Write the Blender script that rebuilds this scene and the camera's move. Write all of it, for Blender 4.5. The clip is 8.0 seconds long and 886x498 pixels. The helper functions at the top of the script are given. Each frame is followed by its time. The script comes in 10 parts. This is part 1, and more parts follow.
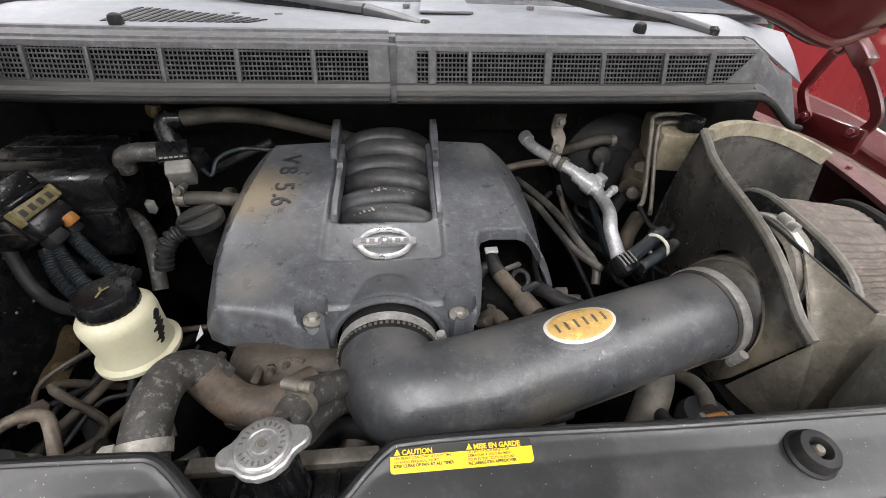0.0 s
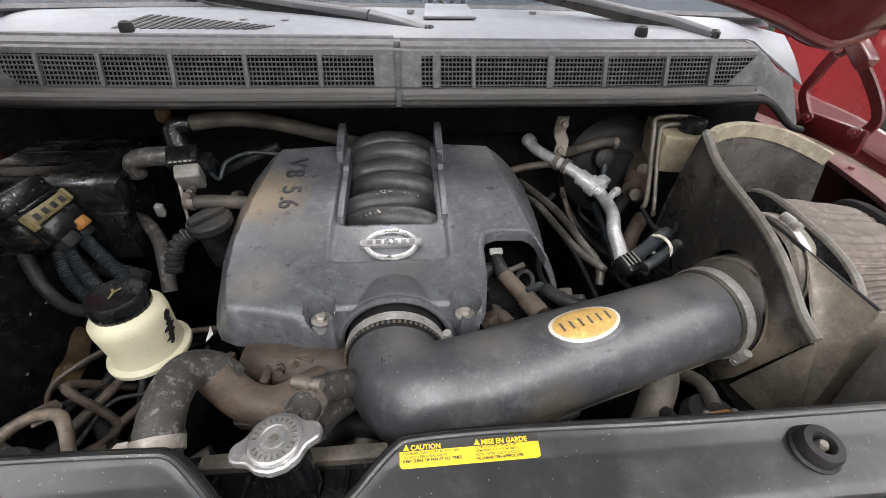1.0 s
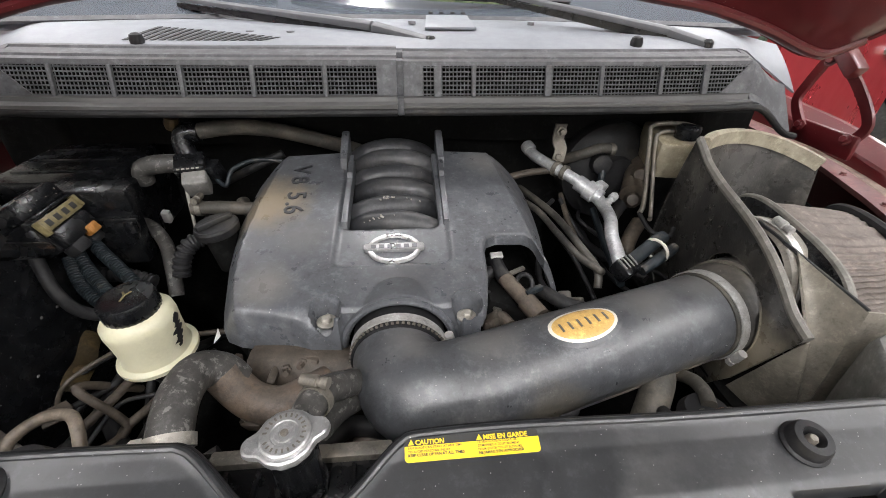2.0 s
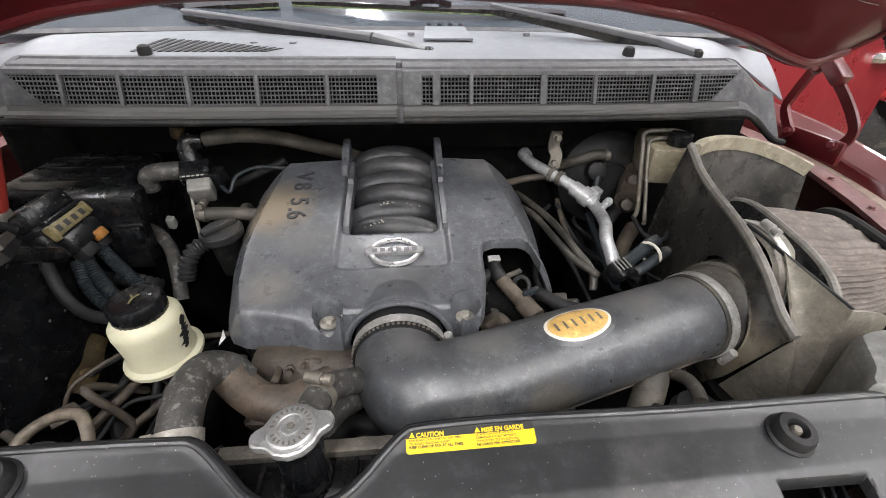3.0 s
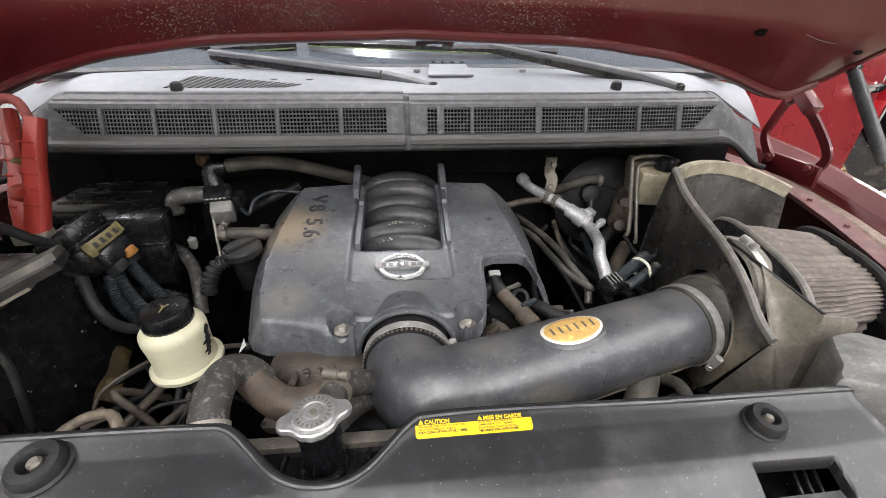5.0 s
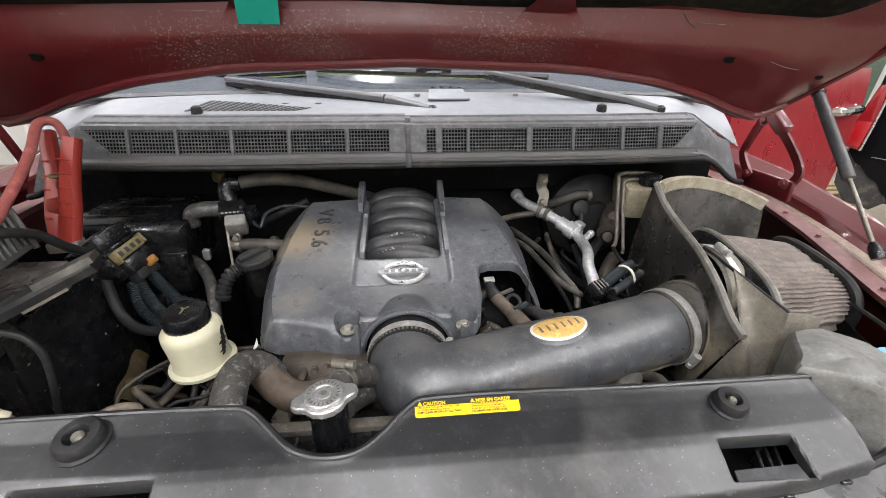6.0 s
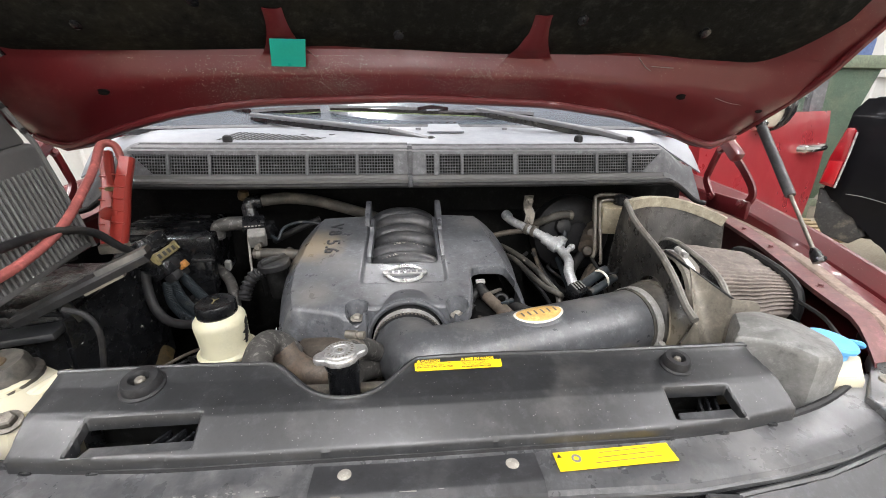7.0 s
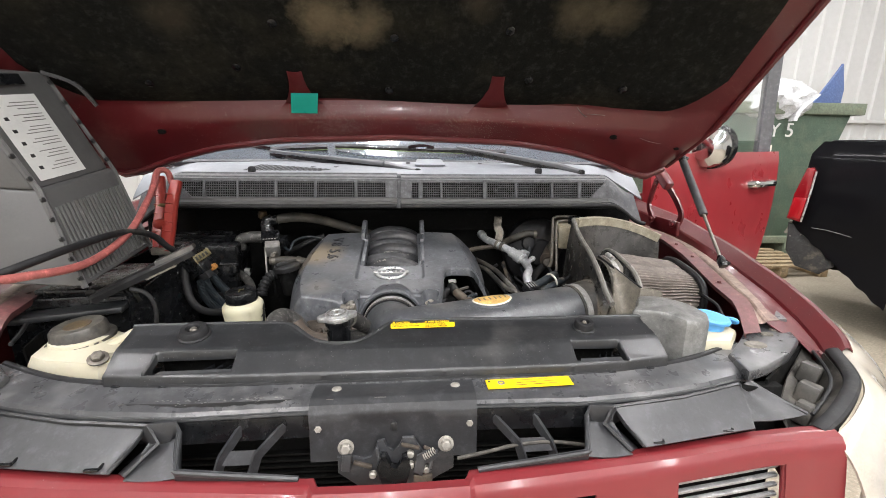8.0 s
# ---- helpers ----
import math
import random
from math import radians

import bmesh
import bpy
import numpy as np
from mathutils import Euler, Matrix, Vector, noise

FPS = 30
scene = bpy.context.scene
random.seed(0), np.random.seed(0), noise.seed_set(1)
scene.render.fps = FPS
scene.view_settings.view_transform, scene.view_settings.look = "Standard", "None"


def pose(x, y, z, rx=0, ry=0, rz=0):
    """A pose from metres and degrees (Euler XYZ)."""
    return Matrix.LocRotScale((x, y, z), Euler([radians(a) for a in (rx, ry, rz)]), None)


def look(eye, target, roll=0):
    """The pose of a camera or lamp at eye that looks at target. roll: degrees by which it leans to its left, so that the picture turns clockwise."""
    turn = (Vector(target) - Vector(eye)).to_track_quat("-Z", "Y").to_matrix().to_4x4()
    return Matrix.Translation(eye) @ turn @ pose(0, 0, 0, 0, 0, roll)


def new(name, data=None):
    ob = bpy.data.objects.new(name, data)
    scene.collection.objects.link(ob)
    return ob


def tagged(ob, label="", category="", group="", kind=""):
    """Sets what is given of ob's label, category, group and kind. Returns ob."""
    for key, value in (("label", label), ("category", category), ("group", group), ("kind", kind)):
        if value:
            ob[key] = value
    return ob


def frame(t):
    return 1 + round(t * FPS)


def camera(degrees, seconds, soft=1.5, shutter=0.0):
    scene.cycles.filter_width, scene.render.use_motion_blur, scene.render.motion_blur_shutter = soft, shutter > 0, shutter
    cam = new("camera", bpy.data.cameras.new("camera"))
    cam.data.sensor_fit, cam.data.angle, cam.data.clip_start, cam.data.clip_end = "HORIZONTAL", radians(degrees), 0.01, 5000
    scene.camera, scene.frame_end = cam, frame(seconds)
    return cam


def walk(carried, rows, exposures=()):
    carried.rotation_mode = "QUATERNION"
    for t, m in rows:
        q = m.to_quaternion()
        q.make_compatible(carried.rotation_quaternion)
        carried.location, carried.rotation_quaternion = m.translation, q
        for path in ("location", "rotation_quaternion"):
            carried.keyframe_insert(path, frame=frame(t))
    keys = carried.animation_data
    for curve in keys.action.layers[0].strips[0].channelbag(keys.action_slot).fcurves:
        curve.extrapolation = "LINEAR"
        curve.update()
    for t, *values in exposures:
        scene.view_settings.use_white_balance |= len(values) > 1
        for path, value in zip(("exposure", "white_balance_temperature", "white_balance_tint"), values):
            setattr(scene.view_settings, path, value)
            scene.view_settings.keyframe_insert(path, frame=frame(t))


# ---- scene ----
cam = camera(93.0, 8.0, soft=0.9)
PATH = [
    (0, (0.013, 0.025, 1.51), (0.189, 1.668, 0.384), 1.7),
    (0.5, (0.01, 0.022, 1.51), (0.177, 1.671, 0.392), 1.4),
    (1, (0.008, 0.016, 1.511), (0.172, 1.671, 0.4), 1.2),
    (1.5, (0.005, 0.008, 1.513), (0.168, 1.672, 0.416), 1.1),
    (3, (0.002, -0.02, 1.521), (0.173, 1.671, 0.468), 0.9),
    (3.5, (-0.002, -0.033, 1.521), (0.169, 1.671, 0.488), 0.8),
    (4, (-0.006, -0.045, 1.522), (0.162, 1.673, 0.511), 0.6),
    (4.5, (-0.007, -0.06, 1.525), (0.16, 1.679, 0.552), 0.6),
    (6, (-0.007, -0.146, 1.535), (0.156, 1.66, 0.69), 0.3),
    (6.5, (-0.017, -0.2, 1.519), (0.155, 1.637, 0.747), 0.3),
    (7, (-0.013, -0.288, 1.508), (0.158, 1.593, 0.851), 0.4),
    (7.5, (0.017, -0.41, 1.497), (0.183, 1.501, 0.933), 0.3),
    (8, (0.031, -0.541, 1.495), (0.192, 1.395, 1.018), 0.6),
]
walk(cam, [(t, look(eye, target, roll)) for t, eye, target, roll in PATH], exposures=[(0, 0.04), (3, 0.07), (4.5, 0.1), (6, 0.15), (6.5, 0.19), (7, 0.33), (7.5, 0.33), (8, 0.13)])

# ---- light: workshop tubes under the roof ----
scene.view_settings.exposure = 0.0
world = bpy.data.worlds.new("hall_air")
scene.world = world
world.use_nodes = True
world.node_tree.nodes["Background"].inputs["Color"].default_value = (0.8, 0.9, 1.0, 1)
world.node_tree.nodes["Background"].inputs["Strength"].default_value = 0.05
TUBE_GLOW = 16.0
LAMP_WATTS = 104.0


# ---- materials ----
def node(tree, kind, **inputs):
    n = tree.nodes.new(kind)
    for key, value in inputs.items():
        n.inputs[key.replace("_", " ")].default_value = value
    return n


def mat(name, col, rough=0.5, metal=0.0, var=0.25, scale=14.0, bump=0.12, dust=None, amount=0.0, dscale=9.0,
        specks=0.0, sscale=95.0, dsharp=0.0, spec=0.5, stains_and_shading=(), speck_col=(0.32, 0.31, 0.3), coat=0.0, trans=0.0, emit=0.0, sss=0.0, grain=220.0, random_tint=0.0, rvar=0.08):
    """A surface with colour drift at two sizes, dust patches, splash specks and fine relief."""
    m = bpy.data.materials.new(name)
    m.use_nodes = True
    t = m.node_tree
    b = t.nodes["Principled BSDF"]
    b.inputs["Metallic"].default_value = metal
    b.inputs["Coat Weight"].default_value = coat
    b.inputs["Specular IOR Level"].default_value = spec
    b.inputs["Coat Roughness"].default_value = 0.08
    b.inputs["Transmission Weight"].default_value = trans
    if sss:
        b.inputs["Subsurface Weight"].default_value = sss
        b.inputs["Subsurface Radius"].default_value = (0.02, 0.016, 0.009)
        b.inputs["Subsurface Scale"].default_value = 0.6
    tc = t.nodes.new("ShaderNodeTexCoord")

    def noise_at(s, detail=4.0, rough_n=0.6):
        n = node(t, "ShaderNodeTexNoise", Scale=s, Detail=detail, Roughness=rough_n)
        t.links.new(tc.outputs["Object"], n.inputs["Vector"])
        return n.outputs["Fac"]

    def ramp(src, lo, hi):
        r = node(t, "ShaderNodeMapRange", From_Min=lo, From_Max=hi, To_Min=0.0, To_Max=1.0)
        t.links.new(src, r.inputs["Value"])
        return r.outputs["Result"]

    def mix(fac, a, c):
        x = t.nodes.new("ShaderNodeMix")
        x.data_type = "RGBA"
        for sock, value in ((x.inputs[0], fac), (x.inputs[6], a), (x.inputs[7], c)):
            if isinstance(value, bpy.types.NodeSocket):
                t.links.new(value, sock)
            else:
                sock.default_value = value if isinstance(value, float) else (*value, 1)
        return x.outputs[2]

    big, fine = noise_at(scale), noise_at(grain, 3.0)
    lo = tuple(c * (1 - var) for c in col)
    hi = tuple(min(1.0, c * (1 + var)) for c in col)
    out = mix(ramp(big, 0.3, 0.7), lo, hi)
    out = mix(ramp(fine, 0.35, 0.75), out, tuple(min(1.0, c * (1 + var * 0.6)) for c in col))
    if var > 0.11:
        grit = noise_at(48.0, 7.0, 0.78)
        out = mix(ramp(grit, 0.52, 0.74), out, tuple(min(1.0, c * 2.1 + 0.012) for c in col))
        out = mix(ramp(grit, 0.46, 0.27), out, tuple(c * 0.4 for c in col))
    if dust:
        d = node(t, "ShaderNodeMath")
        d.operation = "MULTIPLY"
        lo_d = 0.62 - 0.35 * amount
        t.links.new(ramp(noise_at(dscale, 6.0, 0.7), lo_d, lo_d + (0.23 + 0.15 * amount) * (1 - dsharp)), d.inputs[0])
        d.inputs[1].default_value = 0.35 + 0.6 * amount
        out = mix(d.outputs[0], out, dust)
    if specks:
        v = node(t, "ShaderNodeTexVoronoi", Scale=sscale)
        t.links.new(tc.outputs["Object"], v.inputs["Vector"])
        s1 = ramp(v.outputs["Distance"], 0.09, 0.04)
        s2 = ramp(noise_at(7.0, 2.0), 0.66 - 0.3 * specks, 0.72 - 0.3 * specks)
        g = node(t, "ShaderNodeMath")
        g.operation = "MULTIPLY"
        t.links.new(s1, g.inputs[0])
        t.links.new(s2, g.inputs[1])
        out = mix(g.outputs[0], out, speck_col)
    for (cx, cy, cz), radius, colour, strength in stains_and_shading:
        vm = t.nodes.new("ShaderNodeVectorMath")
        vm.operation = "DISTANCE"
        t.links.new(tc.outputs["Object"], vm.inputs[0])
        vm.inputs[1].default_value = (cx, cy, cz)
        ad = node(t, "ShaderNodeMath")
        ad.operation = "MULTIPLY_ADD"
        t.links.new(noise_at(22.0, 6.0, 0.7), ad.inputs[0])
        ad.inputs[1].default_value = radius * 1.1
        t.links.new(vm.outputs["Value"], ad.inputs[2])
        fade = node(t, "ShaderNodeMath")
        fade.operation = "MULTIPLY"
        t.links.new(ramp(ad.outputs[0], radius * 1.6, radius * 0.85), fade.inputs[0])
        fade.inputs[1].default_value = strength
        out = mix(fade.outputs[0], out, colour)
    if random_tint:
        oi = t.nodes.new("ShaderNodeObjectInfo")
        hs = node(t, "ShaderNodeHueSaturation")
        rr = node(t, "ShaderNodeMapRange", To_Min=1 - random_tint, To_Max=1 + random_tint)
        t.links.new(oi.outputs["Random"], rr.inputs["Value"])
        t.links.new(rr.outputs["Result"], hs.inputs["Value"])
        t.links.new(out, hs.inputs["Color"])
        out = hs.outputs["Color"]
    t.links.new(out, b.inputs["Base Color"])
    rr = node(t, "ShaderNodeMapRange", From_Min=0.3, From_Max=0.7, To_Min=max(0.03, rough - rvar), To_Max=min(1.0, rough + rvar))
    t.links.new(noise_at(scale * 2.3), rr.inputs["Value"])
    t.links.new(rr.outputs["Result"], b.inputs["Roughness"])
    if bump:
        bp = node(t, "ShaderNodeBump", Strength=bump, Distance=0.0015)
        t.links.new(fine, bp.inputs["Height"])
        t.links.new(bp.outputs["Normal"], b.inputs["Normal"])
    if emit:
        b.inputs["Emission Color"].default_value = (*col, 1)
        b.inputs["Emission Strength"].default_value = emit
    return m


DUST = (0.30, 0.25, 0.19)
GREY_DUST = (0.27, 0.26, 0.25)
M_COVER = mat("cover_plastic", (0.086, 0.09, 0.098), 0.33, dust=GREY_DUST, amount=0.15, dscale=11, specks=1.0, sscale=105, speck_col=(0.42, 0.41, 0.39), bump=0.12,
              stains_and_shading=(((-0.235, 0.69, 1.18), 0.085, (0.27, 0.22, 0.15), 0.85), ((-0.2, 0.5, 1.13), 0.05, (0.27, 0.25, 0.22), 0.45), ((-0.16, 0.60, 1.16), 0.05, (0.22, 0.21, 0.2), 0.35), ((0.17, 0.8, 1.2), 0.06, (0.24, 0.23, 0.215), 0.45), ((0.0, 0.50, 1.15), 0.05, (0.05, 0.05, 0.052), 0.6)))
# Grey top patches paint in sheen, dark elbow patch shade; tan ones are dirt.
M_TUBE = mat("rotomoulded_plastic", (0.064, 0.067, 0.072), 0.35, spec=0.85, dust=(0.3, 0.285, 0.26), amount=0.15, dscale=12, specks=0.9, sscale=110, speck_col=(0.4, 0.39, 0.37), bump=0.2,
             stains_and_shading=(((0.10, 0.375, 1.147), 0.05, (0.15, 0.147, 0.142), 0.7), ((0.21, 0.405, 1.147), 0.05, (0.15, 0.147, 0.142), 0.7), ((0.33, 0.435, 1.147), 0.05, (0.15, 0.147, 0.142), 0.75), ((0.43, 0.465, 1.145), 0.05, (0.15, 0.147, 0.142), 0.7), ((0.0, 0.38, 1.14), 0.04, (0.15, 0.147, 0.142), 0.6), ((0.03, 0.30, 1.07), 0.05, (0.03, 0.03, 0.03), 0.5), ((0.16, 0.32, 1.035), 0.08, (0.2, 0.17, 0.12), 0.75), ((0.3, 0.352, 1.022), 0.05, (0.24, 0.2, 0.13), 0.7), ((0.4, 0.385, 1.022), 0.055, (0.26, 0.22, 0.15), 0.85)))
M_SHROUD = mat("radiator_cover_plastic", (0.017, 0.018, 0.0195), 0.37, spec=0.72, var=0.16, rvar=0.05, dust=(0.13, 0.126, 0.121), amount=0.2, dscale=9, specks=1.1, sscale=135, bump=0.03)
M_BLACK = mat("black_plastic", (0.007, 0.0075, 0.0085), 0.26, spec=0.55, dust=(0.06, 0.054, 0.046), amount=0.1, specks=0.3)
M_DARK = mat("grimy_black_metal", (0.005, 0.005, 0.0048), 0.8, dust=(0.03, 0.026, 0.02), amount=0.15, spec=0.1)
M_GRIME = mat("grimy_engine_metal", (0.055, 0.044, 0.034), 0.6, var=0.45, dust=(0.24, 0.19, 0.14), amount=0.35, scale=30, bump=0.4)
M_RUBBER = mat("black_rubber", (0.013, 0.013, 0.014), 0.55, spec=0.35, dust=(0.14, 0.125, 0.1), amount=0.2)
M_HOSE = mat("mottled_rubber_hose", (0.05, 0.048, 0.045), 0.5, dust=(0.32, 0.31, 0.29), amount=0.2, dsharp=0.75, dscale=85, bump=0.3)
M_RUSTHOSE = mat("rusty_dusty_hose", (0.088, 0.07, 0.056), 0.62, var=0.4, dust=(0.27, 0.175, 0.105), amount=0.42, dscale=22, bump=0.3)
M_OLDHOSE = mat("weathered_grey_hose", (0.06, 0.055, 0.047), 0.6, dust=(0.25, 0.21, 0.16), amount=0.35, dscale=20)
M_COWL = mat("weathered_grey_plastic", (0.088, 0.09, 0.096), 0.5, var=0.15, dust=(0.22, 0.22, 0.22), amount=0.25, dscale=5, specks=0.1)
M_COWLTOP = mat("sun_bleached_plastic", (0.225, 0.24, 0.262), 0.45, var=0.09, dust=(0.4, 0.42, 0.45), amount=0.25, dscale=4)
M_CORE = mat("black_beam_paint", (0.05, 0.051, 0.054), 0.3, spec=0.7, var=0.2, rvar=0.06, dust=(0.25, 0.245, 0.24), amount=0.42, dscale=9, specks=0.35, bump=0.05)
M_WIPER = mat("faded_wiper_paint", (0.095, 0.099, 0.107), 0.42, var=0.08, dust=(0.3, 0.3, 0.31), amount=0.2, dscale=12)
M_GREENISH = mat("greenish_tint", (0.11, 0.16, 0.07), 0.8, var=0.4, scale=120, dust=(0.4, 0.38, 0.2), amount=0.4, dscale=60)
M_DUSTYBOX = mat("dusty_lamp_housing", (0.05, 0.047, 0.042), 0.55, var=0.2, dust=(0.2, 0.18, 0.15), amount=0.42, dscale=14, specks=0.3)
M_BAR = mat("dull_grille_chrome", (0.33, 0.33, 0.335), 0.4, 0.5, var=0.12, dust=(0.3, 0.29, 0.28), amount=0.25, dscale=30)
M_FLAP = mat("matt_black_moulding", (0.026, 0.0268, 0.029), 0.42, spec=0.55, var=0.14, dust=(0.12, 0.12, 0.12), amount=0.18, dscale=7, bump=0.05)
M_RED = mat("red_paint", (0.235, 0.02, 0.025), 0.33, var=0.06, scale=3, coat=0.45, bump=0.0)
# Same paint as M_RED, darkened for the grille's duller light, plus dust.
M_REDGRILLE = mat("shaded_dusty_red_paint", (0.17, 0.019, 0.023), 0.36, var=0.08, scale=3, coat=0.3, bump=0.0, dust=(0.16, 0.05, 0.048), amount=0.2, dscale=7, specks=0.2)
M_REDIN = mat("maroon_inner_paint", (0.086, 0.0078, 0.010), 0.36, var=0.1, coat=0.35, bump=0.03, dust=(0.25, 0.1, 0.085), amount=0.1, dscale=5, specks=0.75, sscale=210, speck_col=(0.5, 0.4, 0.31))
M_REDDUST = mat("dusty_maroon_paint", (0.12, 0.042, 0.041), 0.5, var=0.2, bump=0.1, dust=(0.28, 0.18, 0.16), amount=0.4, dscale=9)
M_LINER = mat("hood_felt", (0.0085, 0.0085, 0.0075), 1.0, spec=0.1, var=0.2, bump=0.6, dust=(0.045, 0.04, 0.027), amount=0.35, dscale=3.0,
              stains_and_shading=(((-0.16, 0.57, 1.80), 0.085, (0.19, 0.155, 0.10), 0.75), ((-0.07, 0.58, 1.785), 0.07, (0.17, 0.14, 0.092), 0.65), ((0.44, 0.53, 1.82), 0.08, (0.1, 0.084, 0.055), 0.65), ((0.53, 0.52, 1.82), 0.07, (0.1, 0.084, 0.055), 0.6), ((-0.5, 0.55, 1.78), 0.07, (0.06, 0.05, 0.035), 0.5), ((0.2, 0.53, 1.83), 0.06, (0.06, 0.05, 0.035), 0.5)))
M_CHROME = mat("chrome", (0.5, 0.5, 0.5), 0.3, 0.75, var=0.12, bump=0.05, dust=(0.4, 0.38, 0.35), amount=0.15, dscale=40)
M_STEEL = mat("zinc_steel", (0.55, 0.54, 0.52), 0.38, 0.55, dust=(0.3, 0.27, 0.22), amount=0.2, dscale=40)
M_ALU = mat("bare_aluminium", (0.56, 0.57, 0.58), 0.36, 0.45, dust=(0.35, 0.34, 0.32), amount=0.25, dscale=50)
M_CAP = mat("stamped_cap_steel", (0.4, 0.4, 0.4), 0.34, 0.65, var=0.15, dust=(0.33, 0.33, 0.33), amount=0.3, dscale=60)
M_DULL = mat("dull_dusty_steel", (0.2, 0.185, 0.16), 0.55, 0.6, dust=DUST, amount=0.4, dscale=30)
M_RUST = mat("rusty_steel", (0.06, 0.04, 0.022), 0.5, 0.2, dust=(0.22, 0.15, 0.05), amount=0.5, dscale=30, bump=0.4)
M_RESV = mat("aged_white_plastic", (0.58, 0.555, 0.40), 0.38, var=0.1, sss=0.12, dust=(0.33, 0.30, 0.2), amount=0.22, dscale=16, specks=0.2)
M_TANK = mat("yellowed_tank_plastic", (0.52, 0.485, 0.37), 0.36, var=0.05, sss=0.15, dust=(0.5, 0.42, 0.2), amount=0.12, dscale=5)
M_WASH = mat("dirty_tank_plastic", (0.14, 0.14, 0.134), 0.4, dust=(0.36, 0.355, 0.34), amount=0.42, dscale=6, specks=0.1)
M_BLUE = mat("blue_cap_plastic", (0.10, 0.36, 0.72), 0.4, var=0.1)
M_SHIELD = mat("heat_shield_coat", (0.032, 0.0305, 0.0285), 0.3, stains_and_shading=(((0.495, 0.38, 1.04), 0.10, (0.3, 0.26, 0.195), 0.9), ((0.7, 0.72, 1.2), 0.10, (0.17, 0.165, 0.155), 0.5)), dust=(0.25, 0.23, 0.195), amount=0.3, dscale=14, specks=0.75, sscale=70, bump=0.3)
M_SHIELDD = mat("dust_caked_shield", (0.17, 0.154, 0.127), 0.5, var=0.3, dust=(0.36, 0.325, 0.26), amount=0.45, dscale=9, specks=0.2, bump=0.3)
M_TRIM = mat("dusty_rubber_trim", (0.17, 0.162, 0.145), 0.55, dust=(0.27, 0.25, 0.21), amount=0.4, dscale=14)
M_RTRIM = mat("tan_rubber_trim", (0.26, 0.232, 0.17), 0.6, dust=(0.42, 0.38, 0.29), amount=0.45, dscale=14)
M_FILTER = mat("oiled_filter_gauze", (0.15, 0.127, 0.112), 0.8, dust=(0.23, 0.2, 0.175), amount=0.35, dscale=16, bump=0.5, grain=600)
M_YELLOW = mat("yellow_label", (0.88, 0.58, 0.012), 0.4, var=0.05, bump=0.0)
M_ORANGE = mat("orange_badge", (0.62, 0.39, 0.13), 0.4, var=0.12, scale=40, bump=0.0)
M_CREAM = mat("cream_badge_rim", (0.72, 0.68, 0.6), 0.4, var=0.08, bump=0.0)
M_INK = mat("black_print", (0.02, 0.02, 0.02), 0.5, var=0.1, bump=0.0)
M_GREYINK = mat("grey_print", (0.16, 0.16, 0.17), 0.5, var=0.1, bump=0.0)
M_WHITE = mat("white_label", (0.6, 0.6, 0.58), 0.5, var=0.08, bump=0.0)
M_GREEN = mat("green_sticker", (0.02, 0.42, 0.33), 0.35, var=0.08, bump=0.0)
M_CHARGER = mat("grey_charger_plastic", (0.085, 0.084, 0.083), 0.5, var=0.1, dust=(0.16, 0.155, 0.15), amount=0.1, bump=0.15)
M_CLAMP = mat("red_clamp_plastic", (0.26, 0.028, 0.02), 0.35, var=0.1, dust=(0.3, 0.1, 0.06), amount=0.2)
M_REDCABLE = mat("red_cable", (0.33, 0.095, 0.085), 0.45, var=0.12)
M_CONDUIT = mat("blue_black_conduit", (0.011, 0.016, 0.020), 0.5, var=0.2, dust=DUST, amount=0.15, dscale=30)
M_AMBER = mat("amber_connector", (0.34, 0.15, 0.035), 0.45, var=0.3, dust=DUST, amount=0.3, dscale=40)
M_OLIVE = mat("olive_fuse_plastic", (0.15, 0.122, 0.055), 0.45, var=0.4, scale=60, dust=(0.32, 0.28, 0.17), amount=0.35, dscale=60)
M_LAMP = mat("headlight_lens", (0.43, 0.395, 0.335), 0.16, var=0.1, coat=0.5, sss=0.1, stains_and_shading=(((0.86, 0.0, 0.93), 0.10, (0.26, 0.26, 0.26), 0.75), ((-0.86, 0.0, 0.93), 0.10, (0.26, 0.26, 0.26), 0.75)))
M_BRAKE = mat("brake_fluid_plastic", (0.29, 0.255, 0.18), 0.45, var=0.15, dust=(0.3, 0.27, 0.22), amount=0.4, sss=0.15)
M_WALL = mat("white_wall_sheet", (0.6, 0.6, 0.585), 0.55, var=0.05, dust=(0.5, 0.5, 0.47), amount=0.15, dscale=1.5)
M_FLOOR = mat("concrete_floor", (0.27, 0.235, 0.18), 0.8, var=0.25, scale=2, dust=(0.34, 0.29, 0.215), amount=0.4, dscale=1.2, bump=0.4)
M_CEIL = mat("white_ceiling", (0.68, 0.69, 0.7), 0.7, var=0.04, scale=1)
M_BIN = mat("green_bin_paint", (0.065, 0.1, 0.07), 0.5, var=0.3, scale=4, dust=(0.2, 0.2, 0.14), amount=0.35, dscale=3)
M_BINRIM = mat("worn_bin_rim", (0.14, 0.17, 0.12), 0.55, var=0.3, dust=(0.26, 0.25, 0.18), amount=0.5, dscale=6)
M_BLACKCAR = mat("black_car_paint", (0.005, 0.005, 0.006), 0.14, var=0.1, spec=0.08, coat=0.0, bump=0.0)
M_TAIL = mat("red_lamp_plastic", (0.19, 0.004, 0.008), 0.2, var=0.1, coat=0.3)
M_TAILLOW = mat("bright_red_lamp_plastic", (0.3, 0.006, 0.011), 0.2, var=0.1, coat=0.3)
